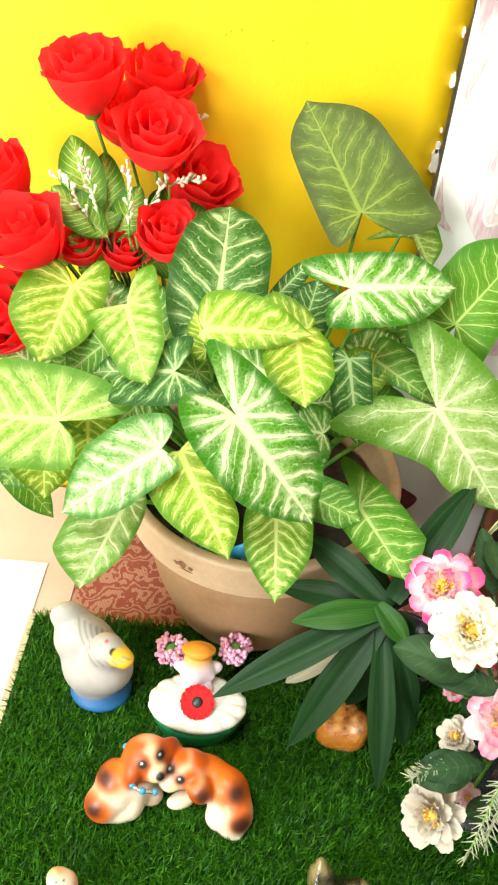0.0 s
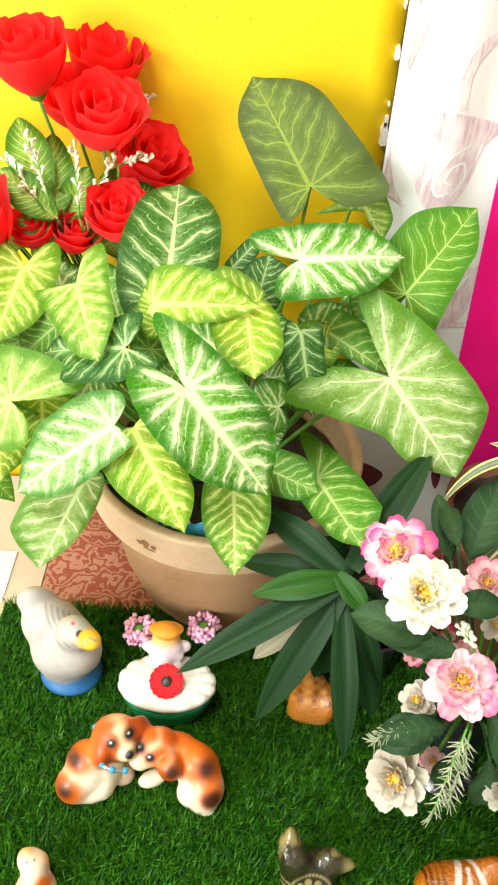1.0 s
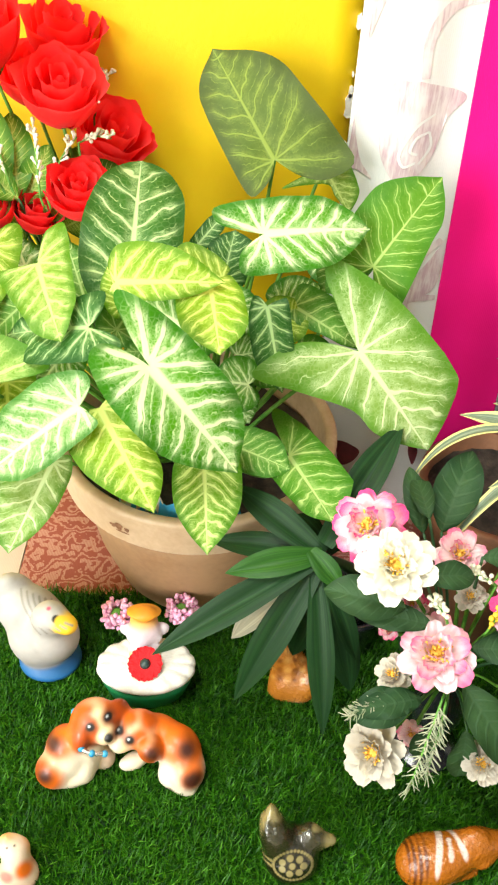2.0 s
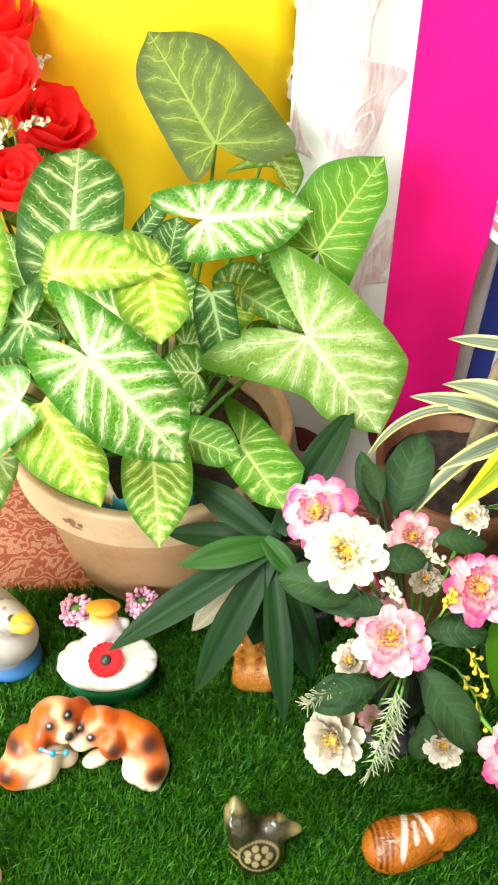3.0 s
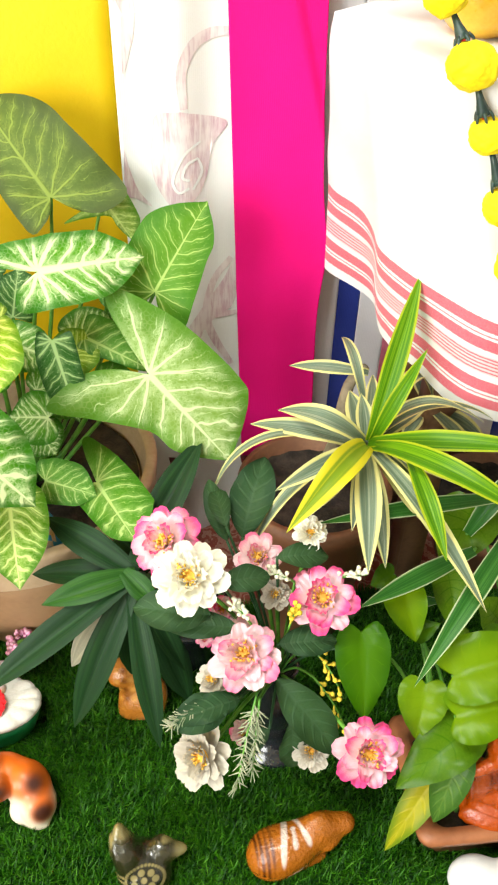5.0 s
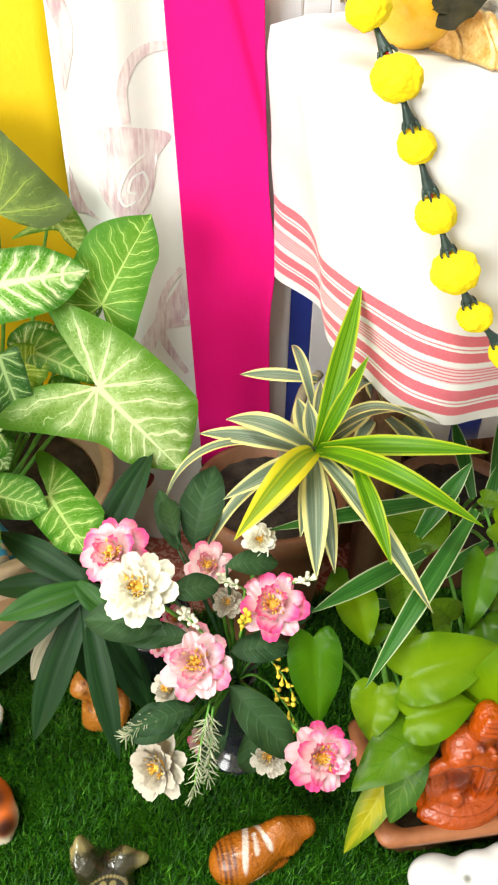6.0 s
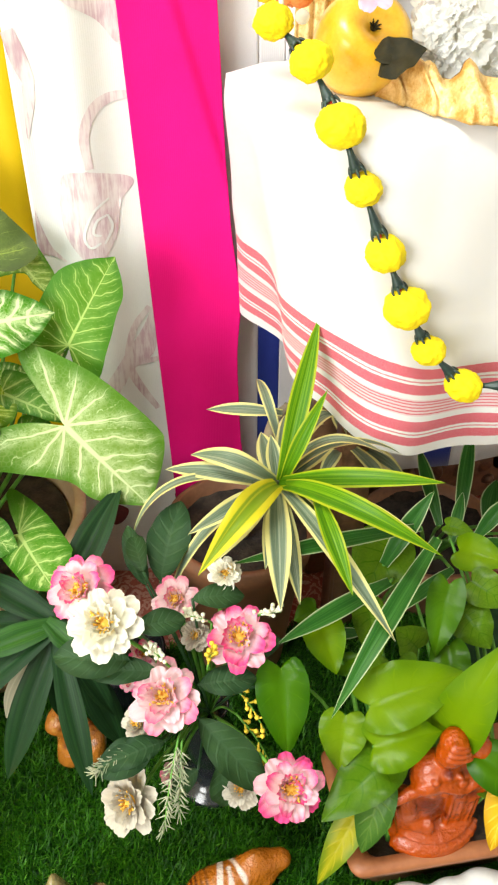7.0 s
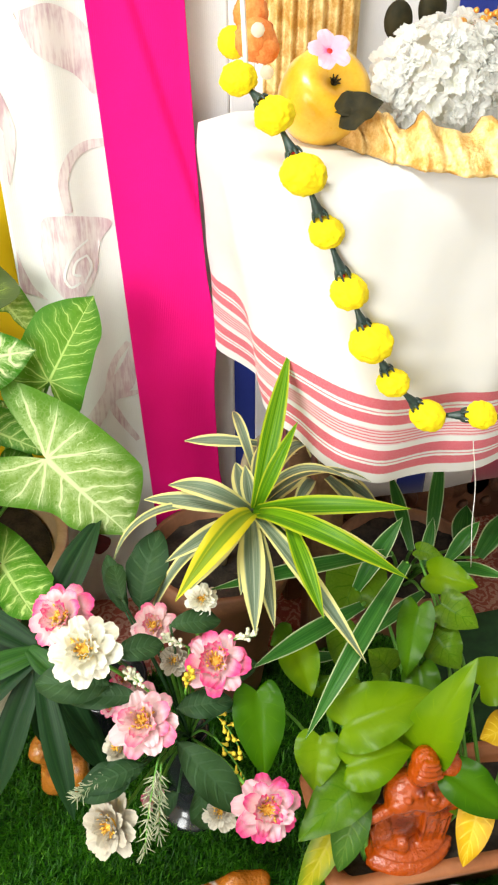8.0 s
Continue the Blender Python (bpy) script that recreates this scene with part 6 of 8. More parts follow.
pothos_leaf((0.568, 0.511, 0.257), (0.564, 0.462, 0.194), 0.050, (-0.13, -0.41, 0.90), leaf_pothos)
pothos_leaf((0.619, 0.469, 0.228), (0.605, 0.438, 0.192), 0.045, (-0.18, -0.38, 0.91), leaf_pothos_light)
pothos_leaf((0.638, 0.461, 0.248), (0.731, 0.465, 0.264), 0.060, (-0.15, -0.42, 0.89), leaf_pothos_light)
pothos_leaf((0.634, 0.434, 0.228), (0.696, 0.431, 0.235), 0.053, (-0.23, -0.36, 0.90), leaf_pothos_light)
pothos_leaf((0.652, 0.435, 0.202), (0.583, 0.411, 0.160), 0.049, (-0.18, -0.34, 0.92), leaf_pothos)
pothos_leaf((0.629, 0.424, 0.149), (0.580, 0.395, 0.074), 0.031, (-0.16, -0.31, 0.94), leaf_yellowing)
pothos_leaf((0.642, 0.420, 0.181), (0.620, 0.395, 0.118), 0.035, (-0.19, -0.31, 0.93), leaf_mottled)
pothos_leaf((0.618, 0.554, 0.261), (0.625, 0.513, 0.228), 0.041, (-0.18, -0.45, 0.87), leaf_pothos_light)
pothos_leaf((0.713, 0.623, 0.285), (0.670, 0.578, 0.249), 0.064, (-0.24, -0.50, 0.83), leaf_pothos)
pothos_leaf((0.674, 0.572, 0.251), (0.675, 0.530, 0.207), 0.035, (-0.23, -0.45, 0.86), leaf_pothos)
pothos_leaf((0.739, 0.538, 0.301), (0.715, 0.497, 0.250), 0.036, (-0.29, -0.44, 0.85), leaf_pothos)
pothos_leaf((0.761, 0.537, 0.257), (0.778, 0.503, 0.237), 0.044, (-0.32, -0.42, 0.85), leaf_pothos)
pothos_leaf((0.733, 0.506, 0.250), (0.727, 0.461, 0.209), 0.038, (-0.28, -0.39, 0.87), leaf_pothos)
pothos_leaf((0.774, 0.587, 0.291), (0.813, 0.554, 0.295), 0.040, (-0.34, -0.47, 0.81), leaf_pothos_light)
pothos_leaf((0.773, 0.553, 0.281), (0.803, 0.524, 0.269), 0.040, (-0.34, -0.44, 0.83), leaf_pothos)
pothos_leaf((0.627, 0.590, 0.235), (0.603, 0.588, 0.225), 0.029, (-0.17, -0.48, 0.86), leaf_pothos)
pothos_leaf((0.676, 0.506, 0.227), (0.646, 0.500, 0.226), 0.035, (-0.22, -0.42, 0.88), leaf_pothos)
pothos_leaf((0.713, 0.525, 0.228), (0.690, 0.537, 0.253), 0.039, (-0.26, -0.44, 0.86), leaf_pothos)
pothos_leaf((0.698, 0.475, 0.210), (0.673, 0.448, 0.185), 0.032, (-0.24, -0.37, 0.90), leaf_pothos)
pothos_leaf((0.780, 0.631, 0.284), (0.804, 0.613, 0.284), 0.020, (-0.33, -0.50, 0.80), leaf_pothos)
pothos_leaf((0.637, 0.538, 0.205), (0.658, 0.534, 0.223), 0.022, (-0.20, -0.44, 0.88), leaf_pothos)
pothos_leaf((0.708, 0.429, 0.227), (0.746, 0.440, 0.339), 0.051, (-0.38, -0.36, 0.85), leaf_pothos_light)
pothos_leaf((0.728, 0.410, 0.216), (0.771, 0.369, 0.192), 0.044, (-0.29, -0.32, 0.90), leaf_pothos)
pothos_leaf((0.771, 0.458, 0.270), (0.809, 0.453, 0.294), 0.045, (-0.34, -0.40, 0.85), leaf_pothos_light)
pothos_leaf((0.752, 0.392, 0.191), (0.730, 0.363, 0.137), 0.033, (-0.27, -0.30, 0.91), leaf_autumn)
pothos_leaf((0.803, 0.439, 0.221), (0.768, 0.435, 0.220), 0.038, (-0.32, -0.36, 0.88), leaf_autumn)
pothos_leaf((0.758, 0.413, 0.153), (0.722, 0.416, 0.163), 0.033, (-0.27, -0.33, 0.91), leaf_pothos)
pothos_leaf((0.695, 0.492, 0.255), (0.668, 0.479, 0.246), 0.027, (-0.23, -0.42, 0.88), leaf_pothos)

# ---- the draped stand ----
wood_brown = solid("wood_brown", (0.14, 0.07, 0.035), (0.26, 0.14, 0.07), 0.5, 20, 160, 0.3)
stand = thing("wooden_stand", (0.88, 0.82, 0.0), "low wooden stand hidden under a draped cloth", "stand")
part("top", slab(0.66, 1.25, 0.71, 0.89, 0.655, 0.684, 0.006), wood_brown, stand)
for x, y in ((0.72, 0.76), (1.2, 0.76), (0.72, 0.865), (1.2, 0.865)):
    part("leg", slab(x - 0.018, x + 0.018, y - 0.018, y + 0.018, -0.003, 0.656, 0.003), wood_brown, stand)


def towel_material():
    ma, nt, b = tree_of("towel_striped")
    tc = nt.nodes.new("ShaderNodeTexCoord")
    sep = nt.nodes.new("ShaderNodeSeparateXYZ")
    nt.links.new(tc.outputs["UV"], sep.inputs[0])
    wob = grain(nt, coords(nt), 300.0, 2)
    d = calc(nt, "MULTIPLY_ADD", wob, 0.0012, calc(nt, "MULTIPLY", sep.outputs[1], 0.5))
    total = None
    for lo, hi, k in ((0.012, 0.022, 0.9), (0.0245, 0.026, 0.8), (0.0285, 0.040, 0.9), (0.048, 0.0495, 0.6), (0.0515, 0.053, 0.6), (0.055, 0.0565, 0.6), (0.0585, 0.060, 0.6), (0.0615, 0.063, 0.6), (0.0465, 0.0645, 0.28), (0.070, 0.081, 0.9), (0.0835, 0.085, 0.8), (0.088, 0.099, 0.9)):
        band = calc(nt, "MULTIPLY", calc(nt, "MULTIPLY", ramp01(nt, d, lo - 0.0005, lo + 0.0005), calc(nt, "SUBTRACT", 1.0, ramp01(nt, d, hi - 0.0005, hi + 0.0005))), k)
        total = band if total is None else calc(nt, "ADD", total, band)
    weave = grain(nt, coords(nt), 1400.0, 2)
    total = calc(nt, "MULTIPLY", total, calc(nt, "MULTIPLY_ADD", weave, 0.5, 0.72))
    col = blend(nt, total, (0.80, 0.79, 0.79), (0.66, 0.05, 0.10))
    put(nt, b.inputs["Base Color"], col)
    b.inputs["Roughness"].default_value = 0.85
    b.inputs["Sheen Weight"].default_value = 0.2
    relief(nt, b, calc(nt, "ADD", weave, calc(nt, "MULTIPLY", grain(nt, coords(nt), 30.0, 4), 3.0)), 0.25, 0.0006)
    thin(nt, b, col, 0.12)
    return ma


towel = thing("striped_towel", (0.88, 0.82, 0.688), "white cotton towel with red woven stripes draped over the stand", "towel")
CR, CX, CY = 0.09, 0.706, 0.757


def rim_at(q):
    """A point and the outward way along the edge of the drape, q metres from its back end."""
    side, arc = 0.135, CR * math.pi / 2
    if q < side:
        return Vector((CX - CR, CY + side - q, 0)), Vector((-1, 0, 0))
    if q < side + arc:
        a = (q - side) / CR
        o = Vector((-math.cos(a), -math.sin(a), 0))
        return Vector((CX, CY, 0)) + o * CR, o
    return Vector((CX + q - side - arc, CY - CR, 0)), Vector((0, -1, 0))


def hem_at(q):
    x = q / 0.75
    return 0.418 - 0.059 / (1 + math.exp(-(q - 0.27) / 0.034)) + 0.004 * math.sin(q * 21)


def drape():
    bm = bmesh.new()
    uv = bm.loops.layers.uv.new("UVMap")
    nq, nz = 150, 46
    g = []
    for i in range(nq + 1):
        q = i / nq * 0.86
        p, o = rim_at(q)
        hem = hem_at(q)
        row = []
        inner = p - o * 0.07
        row.append((Vector((inner.x, inner.y, 0.6885)), 0.6885 - hem + 0.07))
        row.append((Vector((p.x, p.y, 0)) - o * 0.02 + Vector((0, 0, 0.6885)), 0.6885 - hem + 0.02))
        for j in range(nz + 1):
            v = j / nz
            z = 0.680 - (0.680 - hem) * v
            out = 0.012 * (math.sin(q * 46 + 1.2 * v) * 0.6 + math.sin(q * 19 + 2)) * v ** 1.3 + 0.006 * math.sin(min(v * 12, 1.57)) + 0.0025 * noise.noise(Vector((q * 25, v * 5, 1))) + (0.018 - 0.038 * v) * min(1.0, max(0.0, (0.30 - q) / 0.14))
            row.append((Vector((p.x, p.y, z)) + o * out, z - hem))
        g.append([(bm.verts.new(c), d) for c, d in row])
    for i in range(nq):
        for j in range(len(g[0]) - 1):
            c = (g[i][j], g[i + 1][j], g[i + 1][j + 1], g[i][j + 1])
            fc = bm.faces.new([x[0] for x in c])
            for lp, x, a in zip(fc.loops, c, (i, i + 1, i + 1, i)):
                lp[uv].uv = (a / nq, x[1] * 2)
    bmesh.ops.recalc_face_normals(bm, faces=bm.faces[:])
    return bm


towel_stripe = towel_material()
part("hanging_side", drape(), towel_stripe, towel)
part("top_side", slab(0.66, 1.25, 0.71, 0.90, 0.6842, 0.6878), cotton_white, towel, smooth=False)

# ---- marigold garland ----
garland = thing("marigold_garland", (0.67, 0.64, 0.60), "garland of yellow marigold heads strung with dark calyxes", "garland")
strung = []


def marigold(at, r):
    rg = random.Random(next(SEED))
    bm = bmesh.new()
    bmesh.ops.create_icosphere(bm, subdivisions=5, radius=r)
    k = rg.random() * 50
    for v in bm.verts:
        d = v.co.normalized()
        v.co *= 0.94 + 0.10 * noise.noise(d * 2.2 + Vector((k, 0, 0))) + 0.05 * noise.noise(d * 5 + Vector((0, k, 0))) + 0.010 * noise.noise(d * 17 + Vector((k, 0, 0)))
        v.co.z *= 0.86
    head = placed("marigold", meshed("marigold", bm, marigold_yellow), pose(*at, rg.uniform(-20, 20), rg.uniform(-20, 20), 0), garland)
    if strung:
        a, b = strung[-1][0], Vector(at)
        d = (b - a).normalized()
        p0, p1 = a + d * strung[-1][1] * 0.8, b - d * r * 0.75
        part("thread", tube([p0, p0.lerp(p1, 0.5), p1], 0.0016, 0.0016, 6, 2), thread_red, garland)
        q = pose(0, 0, 0)
        m = Matrix.Translation(p0) @ d.to_track_quat("Z", "Y").to_matrix().to_4x4()
        ln = max((p1 - p0).length, 0.008)
        cal = placed("calyx", meshed("calyx", lathe([(0.002, 0.0), (0.0028, ln * 0.3), (0.0045, ln * 0.62), (0.0056, ln * 0.8), (0.005, ln * 0.82)], 12), calyx_dark), m, garland)
        for i in range(6):
            a0 = i * math.pi / 3
            c, s = math.cos(a0), math.sin(a0)
            bm = tube([(0.0045 * c, 0.0045 * s, ln * 0.7), (0.0068 * c, 0.0068 * s, ln * 0.9), (0.0062 * c, 0.0062 * s, ln * 1.12)], 0.0016, 0.0006, 5, 2)
            placed("sepal", meshed("sepal", bm, calyx_dark), m, cal)
    strung.append((Vector(at), r))


marigold((0.598, 0.713, 0.757), 0.0159)
marigold((0.621, 0.689, 0.734), 0.0176)
marigold((0.640, 0.665, 0.693), 0.0204)
marigold((0.661, 0.661, 0.645), 0.0161)
marigold((0.683, 0.652, 0.592), 0.0182)
marigold((0.704, 0.642, 0.545), 0.0213)
marigold((0.728, 0.636, 0.503), 0.0166)
marigold((0.765, 0.629, 0.465), 0.0187)
marigold((0.811, 0.610, 0.471), 0.0156)
marigold((0.856, 0.604, 0.462), 0.0169)

# ---- offerings on the stand ----
gold_cloth = solid("gold_cloth", (0.55, 0.28, 0.05), (0.85, 0.62, 0.28), 0.4, 70, 400, 0.8, metal=0.35)
apple_skin = solid("apple_skin", (0.80, 0.42, 0.015), (0.85, 0.54, 0.05), 0.3, 22, 300, 0.05, coat=0.3)
leaf_black = solid("leaf_black", (0.014, 0.013, 0.006), (0.035, 0.028, 0.010), 0.7, 60, spec=0.2)
jasmine_white = petal_material("jasmine_white", (0.86, 0.86, 0.78), (0.90, 0.90, 0.88), (0.90, 0.90, 0.89), 0.1, 0.8, 0.6)
periwinkle = petal_material("periwinkle", (0.75, 0.10, 0.40), (0.80, 0.48, 0.66), (0.82, 0.56, 0.74), 0.05, 0.8)
marigold_orange = solid("marigold_orange", (0.72, 0.18, 0.03), (0.82, 0.30, 0.08), 0.8, 120, 500, 0.5)
APPLE = Vector((0.688, 0.769, 0.726))
apple = thing("yellow_apple", APPLE - Vector((0, 0, 0.039)), "whole ripe yellow apple lying on its side", "fruit")
bm = lathe([(0.0, 0.024), (0.004, 0.026), (0.012, 0.032), (0.024, 0.0345), (0.035, 0.026), (0.040, 0.008), (0.039, -0.010), (0.032, -0.026), (0.02, -0.034), (0.010, -0.033), (0.003, -0.028), (0.0, -0.027)], 40)
am = Matrix.Translation(APPLE) @ Vector((0.1, -0.75, 0.65)).to_track_quat("Z", "Y").to_matrix().to_4x4()
placed("skin", meshed("skin", bm, apple_skin), am, apple)
bm = bmesh.new()
for i in range(7):
    a = i * 0.9
    bm = tube([(0.001 * math.cos(a), 0.001 * math.sin(a), 0.024), (0.003 * math.cos(a), 0.003 * math.sin(a), 0.029), (0.005 * math.cos(a), 0.005 * math.sin(a), 0.031)], 0.0014, 0.0005, 5, 2, bm)
placed("calyx_end", meshed("calyx_end", bm, leaf_black), am, apple, "dark dry calyx")
dry = thing("dark_leaf", (0.707, 0.722, 0.724), "dried dark brown betel leaf beside the apple", "leaf")
part("leaf_blade", blade(HEART, (0.689, 0.719, 0.723), (0.721, 0.707, 0.735), 0.034, (0.0, -0.7, 0.7), 0.2, 0.05, 0.1, 5, 14, 5), leaf_black, dry)
part("leaf_blade", blade(HEART, (0.704, 0.714, 0.726), (0.682, 0.719, 0.726), 0.012, (0.0, -0.7, 0.7), 0.2, 0.05, 0.1, 6, 12, 4), leaf_black, dry)
bloom = thing("pink_blossom", (0.680, 0.736, 0.768), "small five-petalled pink blossom on the apple", "flower")
bme = petal_mesh("petal", periwinkle, 0.8, 1.0, 0.05, 0.15, 0.02, 2)
m0 = Matrix.Translation((0.679, 0.732, 0.771)) @ Vector((0.0, -0.7, 0.72)).to_track_quat("Z", "Y").to_matrix().to_4x4()
for i in range(5):
    placed("petal", bme, m0 @ pose(0, 0, 0, 0, 0, 72 * i + 10) @ pose(0, 0, 0, 10, 0, 0) @ Matrix.Scale(0.019, 4), bloom)
placed("eye", meshed("eye", lathe([(0.0, 0.001), (0.002, 0.001), (0.003, 0.0), (0.0, -0.006)], 10), thread_red), m0, bloom)


# gold brocade trim that edges the offering seat
def trim(u, v):
    a, b, c = Vector((0.698, 0.762, 0.698)), Vector((0.743, 0.679, 0.704)), Vector((0.827, 0.625, 0.704))
    p = spline([a, b, c], 20)[int(u * 40)]
    wv = 0.004 * math.sin(u * 34) + 0.0025 * math.sin(u * 71 + 1)
    top = 0.722 + 0.006 * math.sin(u * 25)
    return (p.x + 0.002 * math.sin(v * 6), p.y - 0.004 * math.sin(v * 3) + wv + 0.03 * (v - 0.5), 0.690 + (top - 0.690) * v + 0.004 * math.sin(u * 44 + v * 3) * v)


seat = thing("gold_brocade", (0.745, 0.681, 0.700), "crinkled gold brocade trim with a wavy edge", "cloth")
bm = sheet(trim, 40, 10)
ext = bmesh.ops.extrude_face_region(bm, geom=bm.faces[:])
for g in ext["geom"]:
    if isinstance(g, bmesh.types.BMVert):
        g.co.y += 0.003
bmesh.ops.recalc_face_normals(bm, faces=bm.faces[:])
part("trim", bm, gold_cloth, seat)


def gold_back(u, v):
    a, b = Vector((0.676, 0.897, 0.658)), Vector((0.770, 0.874, 0.659))
    p = a.lerp(b, u)
    return (p.x, p.y + 0.03 + 0.004 * math.sin(u * 40), 0.69 + v * 0.17 + 0.003 * math.sin(u * 60))


bm = sheet(gold_back, 40, 20)
ext = bmesh.ops.extrude_face_region(bm, geom=bm.faces[:])
for g in ext["geom"]:
    if isinstance(g, bmesh.types.BMVert):
        g.co.y += 0.004
part("back_panel", bm, gold_cloth, seat, "upright gold brocade panel")
heap = thing("white_garland", (0.780, 0.745, 0.729), "heaped garland of small white blossoms", "garland")
rg = random.Random(12)
buds = [petal_mesh("petal", jasmine_white, 0.8, 1.0, 0.2, 0.3, 0.06, s) for s in (1, 3)]
HC = Vector((0.801, 0.757, 0.735))
for i in range(170):
    a, e = (rg.uniform(0, 6.28), rg.uniform(-0.2, 1.5)) if i % 3 == 0 else (rg.uniform(3.3, 6.1), rg.uniform(-0.9, 1.1))
    o = Vector((math.cos(a) * math.cos(e) * 0.068, math.sin(a) * math.cos(e) * 0.045, math.sin(e) * 0.05))
    p = HC + o
    if p.z < 0.692:
        p.z = 0.692
    mb = Matrix.Translation(p) @ (o + Vector((0, -0.01, 0.02))).to_track_quat("Z", "Y").to_matrix().to_4x4()
    for k in range(5):
        placed("petal", buds[i % 2], mb @ pose(0, 0, 0, 0, 0, 72 * k + i * 13) @ pose(0, 0, 0, rg.uniform(10, 55), rg.uniform(-20, 20), 0) @ Matrix.Scale(rg.uniform(0.010, 0.015), 4), heap)
bm = bmesh.new()
bmesh.ops.create_icosphere(bm, subdivisions=3, radius=1.0, matrix=Matrix.Translation(HC) @ Matrix.Diagonal((0.062, 0.040, 0.045, 1)))
part("core", bm, jasmine_white, heap)
bead = solid("gold_bead", (0.60, 0.18, 0.02), (0.85, 0.50, 0.10), 0.3, 200, 500, 0.6, metal=0.5)
jewel = thing("bead_necklace", (0.810, 0.748, 0.778), "thick necklace of gold and orange beads on the garland", "necklace")
for i in range(60):
    u = rg.random()
    p = Vector((0.778, 0.738, 0.754)).lerp(Vector((0.837, 0.753, 0.794)), u) + Vector((rg.uniform(-0.014, 0.014), rg.uniform(-0.004, 0.004), rg.uniform(-0.012, 0.012)))
    bm = bmesh.new()
    bmesh.ops.create_icosphere(bm, subdivisions=2, radius=rg.uniform(0.0025, 0.0045), matrix=Matrix.Translation(p))
    part("bead", bm, bead, jewel)
dark = thing("dark_hair_wig", (0.797, 0.852, 0.777), "dark brown figure detail behind the white garland", "ornament")
bm = bmesh.new()
bmesh.ops.create_icosphere(bm, subdivisions=3, radius=1.0, matrix=Matrix.Translation((0.782, 0.836, 0.776)) @ Matrix.Diagonal((0.014, 0.01, 0.018, 1)))
part("curl", bm, leaf_black, dark)
bm = bmesh.new()
bmesh.ops.create_icosphere(bm, subdivisions=3, radius=1.0, matrix=Matrix.Translation((0.815, 0.835, 0.786)) @ Matrix.Diagonal((0.014, 0.01, 0.018, 1)))
part("curl", bm, leaf_black, dark)
orange = thing("orange_flowers", (0.653, 0.878, 0.727), "orange and yellow marigold heads tied at the stand's corner", "flowers")
for at, r, ma in (((0.631, 0.790, 0.772), 0.019, marigold_orange), ((0.630, 0.803, 0.790), 0.016, marigold_orange), ((0.614, 0.804, 0.768), 0.014, marigold_yellow), ((0.638, 0.783, 0.766), 0.013, marigold_orange)):
    bm = bmesh.new()
    bmesh.ops.create_icosphere(bm, subdivisions=4, radius=r)
    for v in bm.verts:
        d = v.co.normalized()
        v.co *= 0.92 + 0.14 * abs(noise.noise(d * 6 + Vector(at) * 40)) + 0.06 * noise.noise(d * 15)
    placed("flower_head", meshed("flower_head", bm, ma), Matrix.Translation(at), orange)
for at in ((0.627, 0.767, 0.783), (0.634, 0.761, 0.751)):
    bm = bmesh.new()
    bmesh.ops.create_icosphere(bm, subdivisions=2, radius=0.006, matrix=Matrix.Translation(at))
    part("white_bud", bm, jasmine_white, orange)
cord = thing("hanging_string", (0.614, 0.756, 0.739), "thin white cotton cord hanging from above", "cord")
c0 = Vector((0.607, 0.725, 0.746))
part("strand", tube([c0, c0 + Vector((-0.006, 0.004, 0.12)), c0 + Vector((-0.02, 0.2, 1.0)), (0.6, 0.90, 2.6)], 0.0022, 0.0022, 7, 8), thread_white, cord)
string = thing("hanging_string", (0.815, 0.574, 0.304), "thin frayed white string hanging below the towel", "string")
part("strand", tube([(0.814, 0.619, 0.434), (0.824, 0.614, 0.379), (0.820, 0.599, 0.340), (0.822, 0.587, 0.290)], 0.0005, 0.0004, 5, 8), thread_white, string)


# ---- painted figurines on the turf ----
CREAM, ORANGE, BROWN, INK = (0.80, 0.69, 0.52), (0.70, 0.135, 0.005), (0.09, 0.025, 0.012), (0.01, 0.008, 0.008)
f = Clay(0.0024)
f.lump((0.117, 0.516, 0.022), (0.019, 0.018, 0.021), CREAM)
f.lump((0.129, 0.532, 0.032), (0.022, 0.025, 0.030), CREAM, (0, 0, 25))
f.lump((0.147, 0.534, 0.032), (0.018, 0.018, 0.028), CREAM)
f.lump((0.157, 0.548, 0.064), (0.0245, 0.022, 0.0235), ORANGE)
f.lump((0.169, 0.534, 0.064), (0.0105, 0.012, 0.0095), (0.76, 0.52, 0.32))
f.lump((0.174, 0.526, 0.070), (0.0042, 0.0040, 0.0036), INK)
f.lump((0.141, 0.532, 0.060), (0.0095, 0.0145, 0.019), (0.42, 0.075, 0.006), (20, 20, 25))
f.lump((0.181, 0.558, 0.062), (0.0080, 0.0135, 0.017), (0.20, 0.04, 0.008), (20, -20, -15))
f.lump((0.136, 0.514, 0.012), (0.017, 0.011, 0.011), CREAM, (0, 0, 15))
f.lump((0.148, 0.520, 0.018), (0.010, 0.012, 0.017), CREAM)
f.lump((0.165, 0.535, 0.012), (0.011, 0.012, 0.011), (0.66, 0.50, 0.36))
f.lump((0.200, 0.546, 0.052), (0.0215, 0.0195, 0.020), ORANGE, (0, 0, 20))
f.lump((0.184, 0.533, 0.049), (0.0125, 0.0115, 0.0105), CREAM, (0, 0, 30))
f.lump((0.215, 0.525, 0.050), (0.0130, 0.0135, 0.015), (0.50, 0.09, 0.006), (15, -15, 20))
f.lump((0.222, 0.548, 0.036), (0.026, 0.020, 0.024), CREAM, (0, 0, -25))
f.lump((0.242, 0.535, 0.034), (0.025, 0.022, 0.027), CREAM, (0, 0, -40))
f.lump((0.252, 0.517, 0.025), (0.019, 0.021, 0.023), CREAM)
